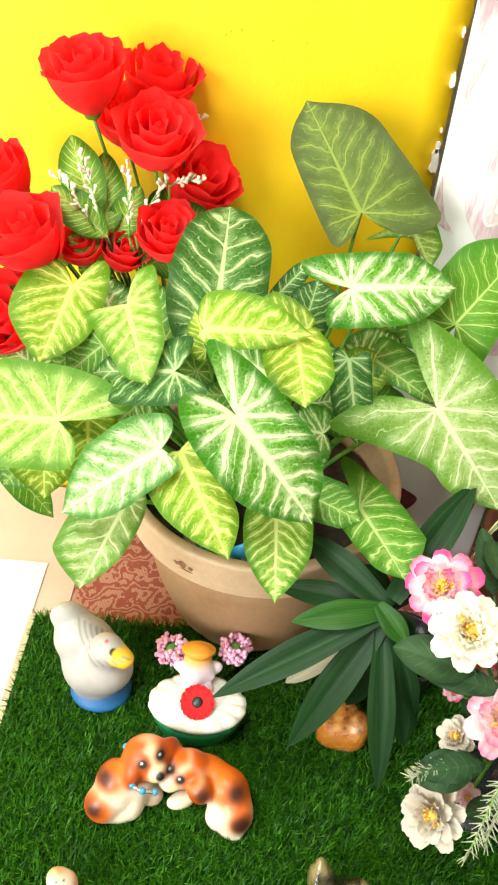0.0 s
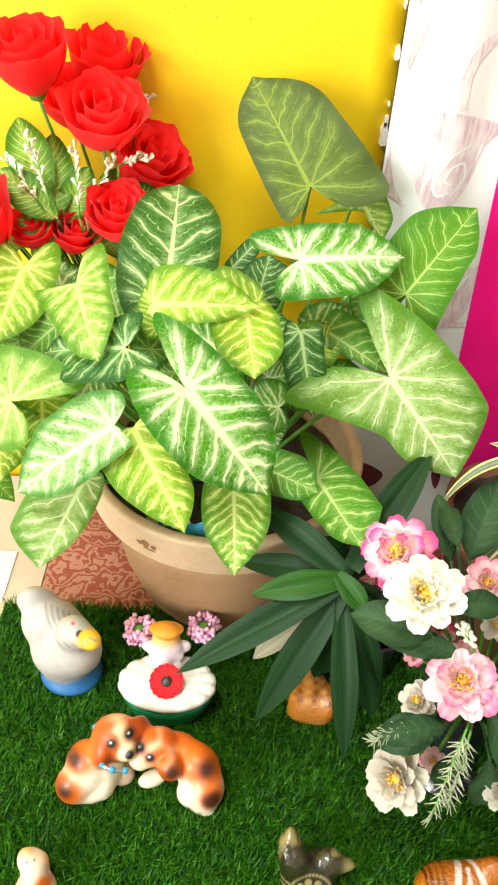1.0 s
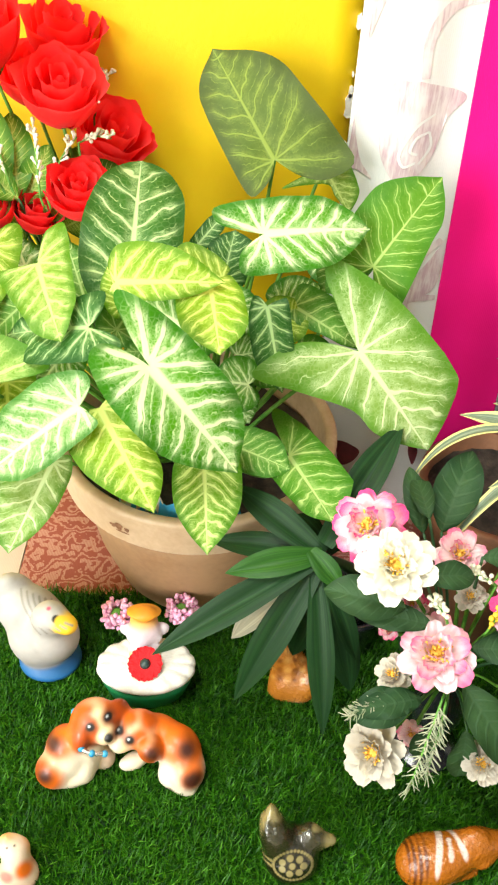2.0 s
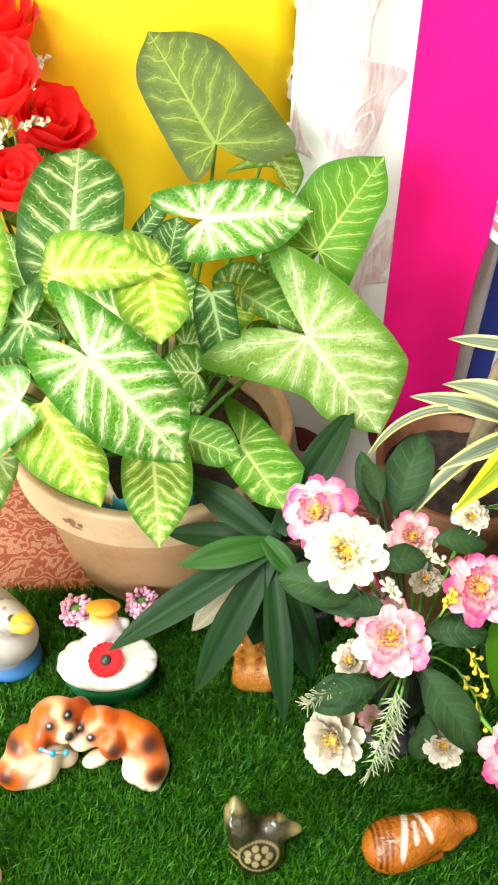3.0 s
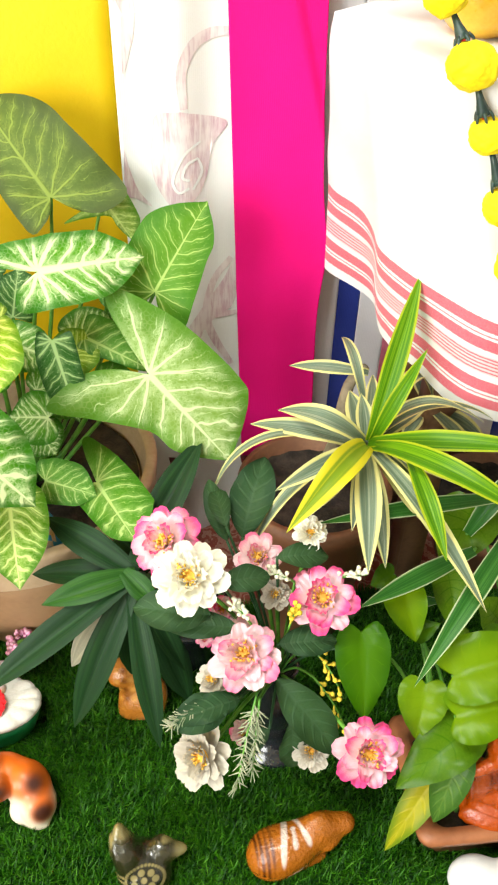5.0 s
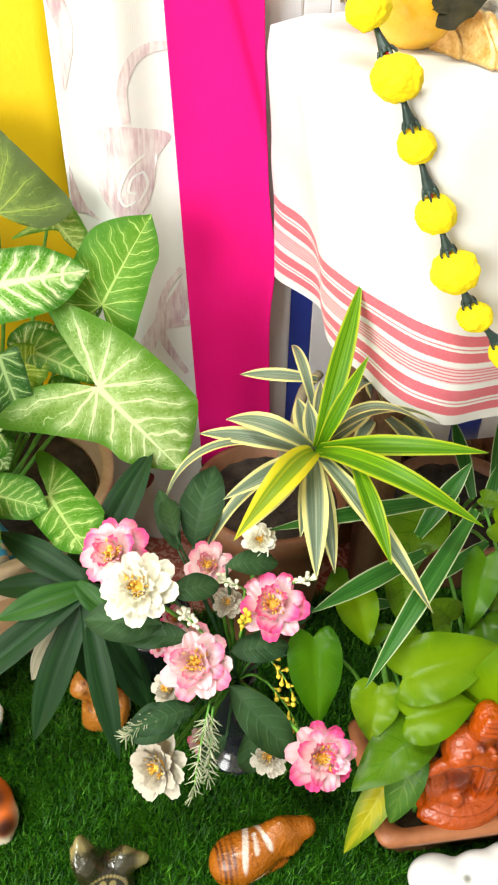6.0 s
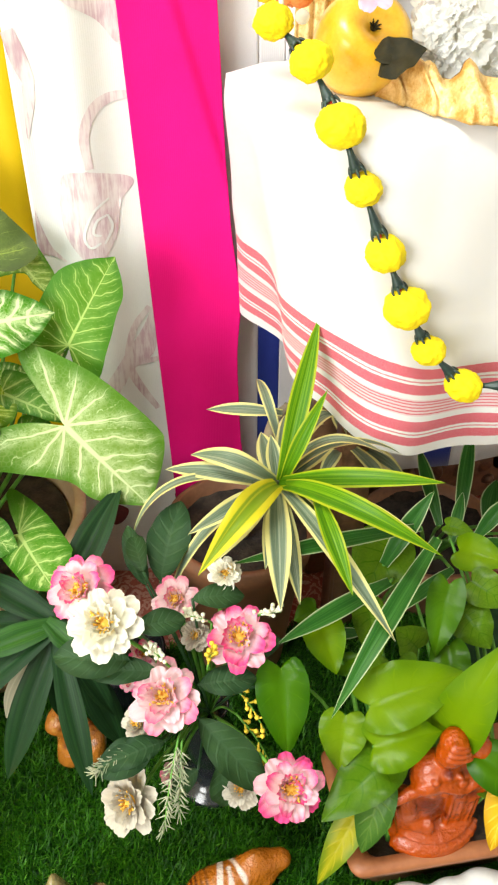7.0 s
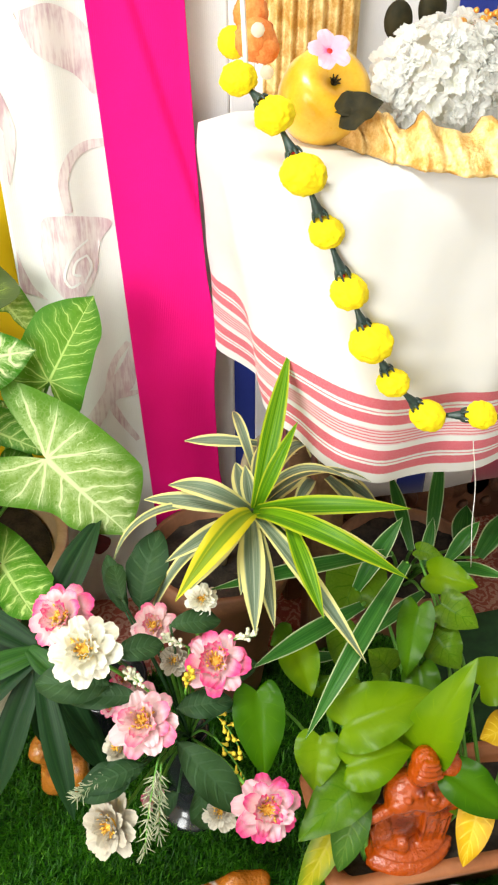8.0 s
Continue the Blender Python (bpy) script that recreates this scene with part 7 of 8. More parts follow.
f.lump((0.196, 0.532, 0.012), (0.016, 0.009, 0.010), CREAM, (0, 0, 25))
f.lump((0.234, 0.518, 0.014), (0.012, 0.013, 0.014), CREAM)
f.lump((0.246, 0.508, 0.009), (0.017, 0.009, 0.009), CREAM, (0, 0, -25))
f.spot((0.153, 0.554, 0.082), 0.011, (0.78, 0.56, 0.34), 0.7).spot((0.165, 0.536, 0.088), 0.005, (0.82, 0.66, 0.46), 0.7).spot((0.153, 0.539, 0.082), 0.009, (0.36, 0.08, 0.015), 0.8)
f.spot((0.157, 0.530, 0.079), 0.0065, (0.16, 0.05, 0.02), 0.6).spot((0.173, 0.541, 0.080), 0.006, (0.16, 0.05, 0.02), 0.6)
f.spot((0.196, 0.524, 0.064), 0.006, (0.22, 0.07, 0.02), 0.6)
f.spot((0.126, 0.539, 0.055), 0.019, ORANGE, 0.6).spot((0.123, 0.536, 0.055), 0.009, BROWN, 0.7)
f.spot((0.108, 0.507, 0.030), 0.018, ORANGE, 0.6).spot((0.108, 0.511, 0.032), 0.009, BROWN, 0.7)
f.spot((0.221, 0.545, 0.058), 0.026, ORANGE, 0.6).spot((0.249, 0.527, 0.055), 0.022, ORANGE, 0.6).spot((0.248, 0.522, 0.060), 0.010, BROWN, 0.7)
f.spot((0.223, 0.526, 0.055), 0.009, BROWN, 0.8).spot((0.260, 0.502, 0.038), 0.015, ORANGE, 0.6).spot((0.258, 0.499, 0.036), 0.009, BROWN, 0.7)
f.spot((0.234, 0.514, 0.028), 0.012, (0.82, 0.72, 0.58), 0.6).spot((0.203, 0.548, 0.070), 0.010, (0.80, 0.60, 0.36), 0.7)
FRONT, DARK, BUFF = Vector((-0.13, 0.75, -0.65)), (0.055, 0.012, 0.006), (0.80, 0.62, 0.36)
f.stamp((0.237, 0.543, 0.055), FRONT, 0.022, ORANGE, 0.6).stamp((0.255, 0.530, 0.050), FRONT, 0.020, ORANGE, 0.6)
f.stamp((0.211, 0.554, 0.060), FRONT, 0.013, ORANGE, 0.5).stamp((0.203, 0.542, 0.060), FRONT, 0.012, BUFF, 0.7)
f.stamp((0.216, 0.524, 0.050), FRONT, 0.0085, DARK, 0.8).stamp((0.251, 0.527, 0.050), FRONT, 0.0105, DARK, 0.8).stamp((0.259, 0.505, 0.030), FRONT, 0.0095, DARK, 0.8)
f.stamp((0.120, 0.541, 0.045), FRONT, 0.017, ORANGE, 0.6).stamp((0.116, 0.538, 0.045), FRONT, 0.0095, DARK, 0.8)
f.stamp((0.111, 0.511, 0.020), FRONT, 0.015, ORANGE, 0.5).stamp((0.108, 0.517, 0.020), FRONT, 0.009, DARK, 0.8)
f.stamp((0.178, 0.563, 0.060), FRONT, 0.0095, DARK, 0.7).stamp((0.147, 0.548, 0.060), FRONT, 0.009, (0.42, 0.06, 0.006), 0.7).stamp((0.151, 0.529, 0.060), FRONT, 0.010, (0.40, 0.06, 0.006), 0.7)
f.stamp((0.146, 0.553, 0.072), FRONT, 0.013, (0.55, 0.085, 0.004), 0.6).stamp((0.178, 0.556, 0.072), FRONT, 0.009, (0.50, 0.075, 0.004), 0.6).stamp((0.152, 0.540, 0.072), FRONT, 0.010, (0.55, 0.085, 0.004), 0.6)
f.stamp((0.212, 0.550, 0.066), FRONT, 0.010, (0.60, 0.10, 0.004), 0.6).stamp((0.192, 0.553, 0.066), FRONT, 0.008, (0.60, 0.10, 0.004), 0.6).stamp((0.205, 0.527, 0.066), FRONT, 0.009, (0.60, 0.10, 0.004), 0.6)
f.stamp((0.161, 0.556, 0.075), FRONT, 0.0055, BUFF, 0.9).stamp((0.166, 0.543, 0.075), FRONT, 0.0045, BUFF, 0.9).stamp((0.170, 0.535, 0.070), FRONT, 0.006, BUFF, 0.8)
f.spot((0.157, 0.530, 0.080), 0.0036, INK, 0.2).spot((0.172, 0.540, 0.081), 0.0034, INK, 0.2).spot((0.196, 0.523, 0.066), 0.0034, INK, 0.2).spot((0.186, 0.539, 0.064), 0.003, INK, 0.3)
# Tiny pale dots paint a highlight onto the puppies' eyes.
f.spot((0.157, 0.530, 0.083), 0.0013, (0.7, 0.7, 0.7), 0.3).spot((0.172, 0.540, 0.084), 0.0013, (0.7, 0.7, 0.7), 0.3).spot((0.196, 0.523, 0.068), 0.0012, (0.7, 0.7, 0.7), 0.3)
f.stamp((0.172, 0.527, 0.070), FRONT, 0.0085, BUFF, 0.5).stamp((0.187, 0.528, 0.050), FRONT, 0.007, BUFF, 0.6)
# Per eye: brown ring, ink dot, and a small glint painted in pale grey.
for x, y, z in ((0.156, 0.530, 0.080), (0.172, 0.543, 0.080), (0.195, 0.523, 0.065), (0.183, 0.536, 0.065)):
    f.stamp((x, y, z), FRONT, 0.0066, (0.20, 0.05, 0.015), 0.7).stamp((x, y, z), FRONT, 0.0042, INK, 0.3).stamp((x - 0.001, y, z + 0.001), FRONT, 0.0013, (0.6, 0.62, 0.62), 0.4)
f.stamp((0.174, 0.526, 0.070), FRONT, 0.0048, INK, 0.3)
f.spot((0.141, 0.510, 0.008), 0.006, INK, 0.6).spot((0.237, 0.505, 0.007), 0.006, INK, 0.6).spot((0.191, 0.529, 0.008), 0.005, INK, 0.6)
tagged(new("puppy_figurine", f.build("puppy_figurine", ceramic, 0.0012)), "glazed cream and orange figurine of two cuddling puppies", "figurine", "figurines on the turf")
silver = solid("silver_bead", (0.55, 0.55, 0.55), (0.7, 0.7, 0.7), 0.25, 200, 500, 0.2, metal=0.8)
collar = thing("bead_collar", (0.145, 0.528, 0.040), "string of silver and turquoise beads round a puppy's neck", "collar")
ring = spline([(0.135, 0.547, 0.062), (0.139, 0.529, 0.062), (0.147, 0.519, 0.060), (0.158, 0.515, 0.058), (0.170, 0.518, 0.052)], 8)
for i, p in enumerate(ring):
    bm = bmesh.new()
    bmesh.ops.create_icosphere(bm, subdivisions=2, radius=0.0023 if i % 8 else 0.0036, matrix=Matrix.Translation(p))
    part("bead", bm, silver if i % 8 else tag_blue, collar)
bow = solid("bow_blue", (0.02, 0.22, 0.42), (0.05, 0.32, 0.55), 0.5, 80)
for px in ((0.183, 0.564, 0.060), (0.136, 0.560, 0.058)):
    bm = bmesh.new()
    bmesh.ops.create_icosphere(bm, subdivisions=2, radius=1, matrix=Matrix.Translation(px) @ Matrix.Diagonal((0.006, 0.004, 0.005, 1)))
    part("bow", bm, bow, collar, "turquoise ribbon bow")

WHITE, SEA, YELLOW = (0.42, 0.40, 0.375), (0.012, 0.12, 0.32), (0.80, 0.48, 0.02)
f = Clay(0.005)
f.lump((0.086, 0.656, 0.014), (0.040, 0.036, 0.014), SEA)
f.lump((0.078, 0.664, 0.056), (0.042, 0.040, 0.044), WHITE, (0, 0, 15))
f.lump((0.062, 0.676, 0.088), (0.036, 0.030, 0.040), WHITE, (20, -24, 0))
f.lump((0.042, 0.690, 0.116), (0.021, 0.016, 0.028), WHITE, (20, -30, 10))
f.lump((0.098, 0.646, 0.078), (0.032, 0.030, 0.038), WHITE)
f.lump((0.098, 0.640, 0.118), (0.020, 0.019, 0.022), WHITE)
f.lump((0.102, 0.636, 0.132), (0.0160, 0.0155, 0.0145), WHITE)
f.lump((0.119, 0.626, 0.130), (0.012, 0.0100, 0.0065), YELLOW, (12, 10, -30))
f.lump((0.126, 0.625, 0.127), (0.0075, 0.008, 0.005), YELLOW)
for i in range(9):
    u = i / 8
    for k in range(7):
        v = k / 6
        p = Vector((0.055, 0.685, 0.128)).lerp(Vector((0.108, 0.664, 0.092)), v) + Vector((-0.010 + 0.011 * (1 - u), -0.030 * u + 0.012, 0.010 * (1 - v)))
        f.spot(p, 0.0022, (0.40, 0.37, 0.34), 0.7)
for x, y, z in ((0.102, 0.622, 0.146), (0.111, 0.634, 0.142), (0.105, 0.620, 0.146)):
    f.spot((x, y, z), 0.0026, INK, 0.3)
f.spot((0.112, 0.623, 0.142), 0.005, INK, 0.2)
f.spot((0.118, 0.622, 0.138), 0.008, YELLOW, 0.2)
f.spot((0.102, 0.634, 0.146), 0.003, (0.75, 0.08, 0.15), 0.3)
for i in range(6):
    a, b = Vector((0.053, 0.698, 0.110)) + Vector((0.007 * i, 0, -0.004 * i)), Vector((0.084, 0.648, 0.090)) + Vector((0.008 * i, 0, 0.004 * i))
    for k in range(22):
        p = a.lerp(b, k / 21) + Vector((-0.006 * math.sin(math.pi * k / 21), 0, 0))
        f.stamp(p, (-0.18, 0.74, -0.64), 0.0013, (0.27, 0.25, 0.22), 0.8, 0.05)
duck = new("duck_figurine", f.build("duck_figurine", matte_clay, 0.0012))
duck.matrix_basis = Matrix.Translation((0.0125, 0.078, 0.0)) @ Matrix.Scale(0.88, 4)
tagged(duck, "white clay duck with yellow beak on a blue base", "figurine", "figurines on the turf")

# flower-seller ornament: scalloped bowl, plain doll and blossoms
BC = Vector((0.202, 0.623, 0.055))
orn = thing("bowl_ornament", (BC.x, BC.y, 0.0), "white scalloped bowl ornament with a small doll and flowers", "ornament")
paint_green = solid("paint_green", (0.005, 0.16, 0.05), (0.012, 0.24, 0.08), 0.4, 30, 200, 0.1, coat=0.3)
paint_white = solid("paint_white", (0.70, 0.67, 0.58), (0.80, 0.78, 0.72), 0.7, 60, 300, 0.6)
felt_red = solid("felt_red", (0.66, 0.004, 0.01), (0.78, 0.012, 0.018), 0.8, 80, 400, 0.5)
paint_pink = solid("paint_pink", (0.76, 0.26, 0.48), (0.86, 0.56, 0.70), 0.7, 200, 500, 0.4)
def oval(bm):
    for v in bm.verts:
        v.co.y = BC.y + (v.co.y - BC.y) * 0.66
    return bm


part("base", oval(lathe([(0.0, 0.0), (0.036, 0.0), (0.044, 0.010), (0.050, 0.030), (0.0515, 0.043), (0.0, 0.043)], 48, at=(BC.x, BC.y, 0))), paint_green, orn, "green painted base")
bm = bmesh.new()
rows = []
for j, (r, z) in enumerate(((0.0505, 0.0432), (0.0535, 0.046), (0.0525, 0.051), (0.046, 0.054), (0.03, 0.055), (0.012, 0.056), (0.002, 0.056))):
    rows.append([bm.verts.new((BC.x + r * (1 + (0.025 * abs(math.sin(i * 14 * math.pi / 112)) if j < 4 else 0)) * math.cos(i * math.pi / 56), BC.y + r * (1 + (0.025 * abs(math.sin(i * 14 * math.pi / 112)) if j < 4 else 0)) * math.sin(i * math.pi / 56), z + (0.002 * abs(math.sin(i * 14 * math.pi / 112)) if 0 < j < 4 else 0))) for i in range(112)])
for a, b in zip(rows, rows[1:]):
    for i in range(112):
        bm.faces.new((a[i], a[(i + 1) % 112], b[(i + 1) % 112], b[i]))
bm.faces.new(rows[-1])
bm.faces.new(rows[0][::-1])
part("scalloped_top", oval(bm), paint_white, orn, "white textured scalloped top")
fm = petal_mesh("petal", felt_red, 1.05, 1.0, 0.06, 0.08, 0.09, 2)
mc = Matrix.Translation((0.202, 0.615, 0.064)) @ Vector((0, -0.45, 0.9)).to_track_quat("Z", "Y").to_matrix().to_4x4()
red_flower = placed("red_flower", meshed("red_flower", lathe([(0.0, 0.003), (0.004, 0.0028), (0.006, 0.0), (0.0, -0.006)], 20), calyx_dark), mc, orn, "red felt flower with a black centre")
for i in range(8):
    placed("petal", fm, mc @ pose(0, 0, -0.001, 0, 0, 45 * i) @ pose(0, 0, 0, 6, 0, 0) @ Matrix.Scale(0.0185, 4), red_flower)
f = Clay(0.0018)
f.lump((0.198, 0.642, 0.066), (0.009, 0.008, 0.014), (0.56, 0.46, 0.52))
f.lump((0.189, 0.646, 0.068), (0.010, 0.004, 0.007), (0.70, 0.64, 0.70), (0, 35, 20))
f.lump((0.209, 0.647, 0.068), (0.010, 0.004, 0.007), (0.70, 0.64, 0.70), (0, -35, -20))
f.lump((0.190, 0.637, 0.060), (0.008, 0.006, 0.006), (0.62, 0.56, 0.64))
f.lump((0.209, 0.638, 0.060), (0.008, 0.006, 0.006), (0.62, 0.56, 0.64))
f.lump((0.187, 0.631, 0.058), (0.004, 0.004, 0.004), (0.74, 0.42, 0.12))
f.lump((0.213, 0.635, 0.058), (0.004, 0.004, 0.004), (0.74, 0.42, 0.12))
f.lump((0.199, 0.647, 0.072), (0.016, 0.009, 0.012), (0.60, 0.50, 0.54))
f.lump((0.181, 0.652, 0.074), (0.010, 0.006, 0.008), (0.72, 0.66, 0.70), (0, 20, 0))
f.lump((0.216, 0.654, 0.074), (0.010, 0.006, 0.008), (0.72, 0.66, 0.70), (0, -20, 0))
f.lump((0.199, 0.649, 0.078), (0.0175, 0.0105, 0.013), (0.62, 0.50, 0.56))
f.lump((0.198, 0.655, 0.088), (0.0150, 0.0125, 0.0105), (0.78, 0.40, 0.06))
f.lump((0.198, 0.659, 0.098), (0.0190, 0.015, 0.0036), (0.80, 0.32, 0.02), (-20, 0, 0))
f.lump((0.199, 0.654, 0.101), (0.012, 0.010, 0.006), (0.76, 0.26, 0.015))
f.spot((0.219, 0.655, 0.075), 0.005, (0.8, 0.3, 0.25), 0.5)
under(new("doll", f.build("doll", matte_clay, 0.0009)), orn)
rg = random.Random(5)
for px in ((0.167, 0.668, 0.080), (0.238, 0.676, 0.080)):
    c = Vector(px)
    bm = bmesh.new()
    bmesh.ops.create_icosphere(bm, subdivisions=2, radius=0.0075, matrix=Matrix.Translation(c))
    ball = part("blossom_ball", bm, stem_green, orn, "ball of tiny pink blossoms")
    bm = bmesh.new()
    for i in range(190):
        d = Vector((rg.gauss(0, 1), rg.gauss(0, 1), rg.gauss(0, 0.8))).normalized()
        if d.z > 0.75 and abs(d.x) < 0.5:
            continue
        bmesh.ops.create_icosphere(bm, subdivisions=1, radius=rg.uniform(0.0022, 0.0036), matrix=Matrix.Translation(c + d * rg.uniform(0.010, 0.0185)))
    tagged(part("blossom_cluster", bm, paint_pink, ball), kind="stuff")
    part("stick", tube([(c.x, c.y + 0.004, 0.036), (c.x, c.y + 0.002, 0.055), (c.x, c.y, 0.075)], 0.002, 0.002, 6, 3), stem_green, orn)

HONEY, AMBER = (0.42, 0.15, 0.018), (0.2, 0.06, 0.008)
f = Clay(0.005)
f.lump((0.365, 0.627, 0.020), (0.024, 0.020, 0.021), HONEY)
f.lump((0.361, 0.637, 0.040), (0.018, 0.017, 0.024), HONEY)
f.lump((0.349, 0.640, 0.062), (0.014, 0.014, 0.012), HONEY)
f.lump((0.340, 0.633, 0.056), (0.008, 0.007, 0.007), HONEY)
f.lump((0.382, 0.622, 0.026), (0.012, 0.018, 0.024), HONEY, (0, 15, 0))
f.lump((0.353, 0.621, 0.008), (0.013, 0.010, 0.009), HONEY)
f.lump((0.374, 0.620, 0.010), (0.013, 0.010, 0.011), (0.68, 0.46, 0.30))
f.spot((0.390, 0.627, 0.030), 0.012, (0.68, 0.58, 0.46), 0.4)
f.spot((0.354, 0.626, 0.040), 0.008, AMBER, 0.6).spot((0.369, 0.623, 0.045), 0.006, AMBER, 0.6)
for i in range(26):
    f.stamp(Vector((0.361, 0.626, 0.040)) + Vector((-0.020 + 0.0085 * (i % 6), -0.012 + 0.010 * (i // 6) * 0.7, 0.018 * (i // 6) * 0.5)), (0.15, 0.72, -0.68), 0.0022 + 0.0008 * (i % 3), AMBER if i % 2 else (0.55, 0.26, 0.05), 0.9)
tagged(new("squirrel_figurine", f.build("squirrel_figurine", glaze_carved, 0.0012)), "glossy honey-brown ceramic squirrel behind dark leaves", "figurine", "figurines on the turf")

MOSS, OLIVE, STRAW = (0.010, 0.010, 0.004), (0.024, 0.022, 0.008), (0.23, 0.19, 0.075)
f = Clay(0.004)
f.lump((0.354, 0.438, 0.024), (0.028, 0.030, 0.024), MOSS)
f.lump((0.359, 0.429, 0.018), (0.026, 0.020, 0.018), OLIVE)
f.lump((0.339, 0.447, 0.040), (0.012, 0.022, 0.024), OLIVE, (10, -18, 10))
f.lump((0.335, 0.457, 0.062), (0.007, 0.010, 0.020), STRAW, (-10, -12, 0))
f.lump((0.376, 0.446, 0.040), (0.014, 0.013, 0.012), OLIVE)
f.lump((0.389, 0.445, 0.038), (0.012, 0.006, 0.006), STRAW, (0, 8, 5))
f.lump((0.397, 0.445, 0.036), (0.006, 0.003, 0.003), STRAW)
f.lump((0.341, 0.445, 0.044), (0.013, 0.018, 0.028), OLIVE, (10, -10, 0))
f.lump((0.329, 0.448, 0.050), (0.006, 0.018, 0.024), OLIVE, (10, -10, 10))
f.lump((0.376, 0.451, 0.046), (0.006, 0.006, 0.006), OLIVE)
BIRD, SIDE = Vector((0.359, 0.429, 0.024)), Vector((0.19, 0.62, -0.76))
across, upward = Vector((1.0, -0.05, 0.04)), Vector((0.005, 0.67, 0.74))
for i in range(14):
    f.stamp(BIRD + across * (-0.046 + 0.0016 * i) + upward * (0.012 + 0.0048 * i), SIDE, 0.0045, STRAW, 0.9)
for i in range(9):
    f.stamp(BIRD + across * (0.022 + 0.004 * (i % 5)) + upward * (0.036 + 0.005 * (i // 5)), SIDE, 0.003, STRAW, 0.9)
for i in range(10):
    f.stamp(BIRD + across * (-0.036 + 0.0032 * (i % 5)) + upward * (0.002 + 0.006 * (i // 5) - 0.001 * (i % 5)), SIDE, 0.0018, STRAW, 0.6)
f.stamp(BIRD, SIDE, 0.014, MOSS, 0.3)
for i in range(34):
    a = i * math.pi / 17
    f.stamp(BIRD + across * 0.0205 * math.cos(a) + upward * 0.0150 * math.sin(a), SIDE, 0.0016, STRAW, 0.5)
for i in range(7):
    a = i * 2 * math.pi / 7
    f.stamp(BIRD + across * 0.0118 * math.cos(a) + upward * 0.0082 * math.sin(a), SIDE, 0.0036, STRAW, 0.25)
f.stamp(BIRD, SIDE, 0.0034, STRAW, 0.25)
bird = new("bird_figurine", f.build("bird_figurine", bronze, 0.0009))
bird.matrix_basis = Matrix.Translation((0.0425, 0.0535, 0.0)) @ Matrix.Scale(0.88, 4)
tagged(bird, "glossy dark bronze bird with a raised tail", "figurine", "figurines on the turf")

CARAMEL, RUST, CHALK = (0.36, 0.105, 0.007), (0.09, 0.018, 0.002), (0.66, 0.52, 0.46)
f = Clay(0.004)
f.lump((0.483, 0.431, 0.022), (0.027, 0.024, 0.023), CARAMEL, (0, 0, 10))
f.lump((0.500, 0.433, 0.026), (0.026, 0.021, 0.023), CARAMEL, (0, 0, 10))
f.lump((0.517, 0.438, 0.030), (0.016, 0.015, 0.018), CARAMEL)
f.lump((0.532, 0.441, 0.038), (0.018, 0.014, 0.015), CARAMEL, (0, 10, 15))
f.lump((0.549, 0.443, 0.038), (0.015, 0.009, 0.009), CARAMEL, (0, 10, 5))
f.lump((0.560, 0.443, 0.036), (0.007, 0.008, 0.008), CARAMEL)
f.lump((0.529, 0.443, 0.050), (0.008, 0.005, 0.006), CARAMEL)
f.lump((0.542, 0.431, 0.028), (0.011, 0.006, 0.006), CARAMEL, (0, 0, 40))
f.lump((0.509, 0.428, 0.008), (0.030, 0.010, 0.009), CARAMEL)
f.lump((0.484, 0.427, 0.010), (0.020, 0.012, 0.010), CARAMEL)
COW = Vector((0.500, 0.433, 0.026))
for i in range(33):
    q = radians(-88 + 5.5 * i)
    for x0, sl in ((-0.007, 0.004), (0.014, -0.008)):
        f.spot((COW.x + x0 + sl * math.sin(q), COW.y + 0.0215 * math.sin(q), 0.026 + 0.0235 * math.cos(q)), 0.0030, CHALK, 0.3)
    for k in range(5):
        f.spot((COW.x - 0.020 - 0.0052 * k, COW.y - 0.004 + (0.0245 - 0.002 * k) * math.sin(q), 0.023 + (0.0225 - 0.0018 * k) * math.cos(q)), 0.0017, RUST, 0.7)
    if i % 6 == 0:
        f.spot((COW.x - 0.012 + 0.0011 * i, COW.y - 0.0215, 0.018 + 0.0015 * (i % 2)), 0.0036, CHALK, 0.3)
        f.spot((COW.x + 0.003, COW.y - 0.012 + 0.0006 * i, 0.048), 0.0028, CHALK, 0.3)
tagged(new("cow_figurine", f.build("cow_figurine", glaze_carved, 0.001)), "glossy caramel-brown resting cow with white straps", "figurine", "figurines on the turf")

f = Clay(0.004)
f.lump((0.098, 0.422, 0.020), (0.013, 0.014, 0.020), (0.70, 0.52, 0.38))
f.lump((0.093, 0.432, 0.042), (0.010, 0.009, 0.010), (0.74, 0.60, 0.46))
f.lump((0.103, 0.434, 0.036), (0.005, 0.005, 0.008), (0.66, 0.30, 0.12))
f.lump((0.098, 0.419, 0.008), (0.018, 0.014, 0.009), (0.66, 0.44, 0.30))
f.lump((0.090, 0.434, 0.050), (0.004, 0.003, 0.006), (0.70, 0.34, 0.12))
f.lump((0.098, 0.429, 0.040), (0.0055, 0.005, 0.0045), (0.78, 0.66, 0.54))
f.lump((0.090, 0.418, 0.012), (0.007, 0.008, 0.010), (0.72, 0.56, 0.42))
f.lump((0.105, 0.421, 0.012), (0.007, 0.008, 0.010), (0.72, 0.56, 0.42))
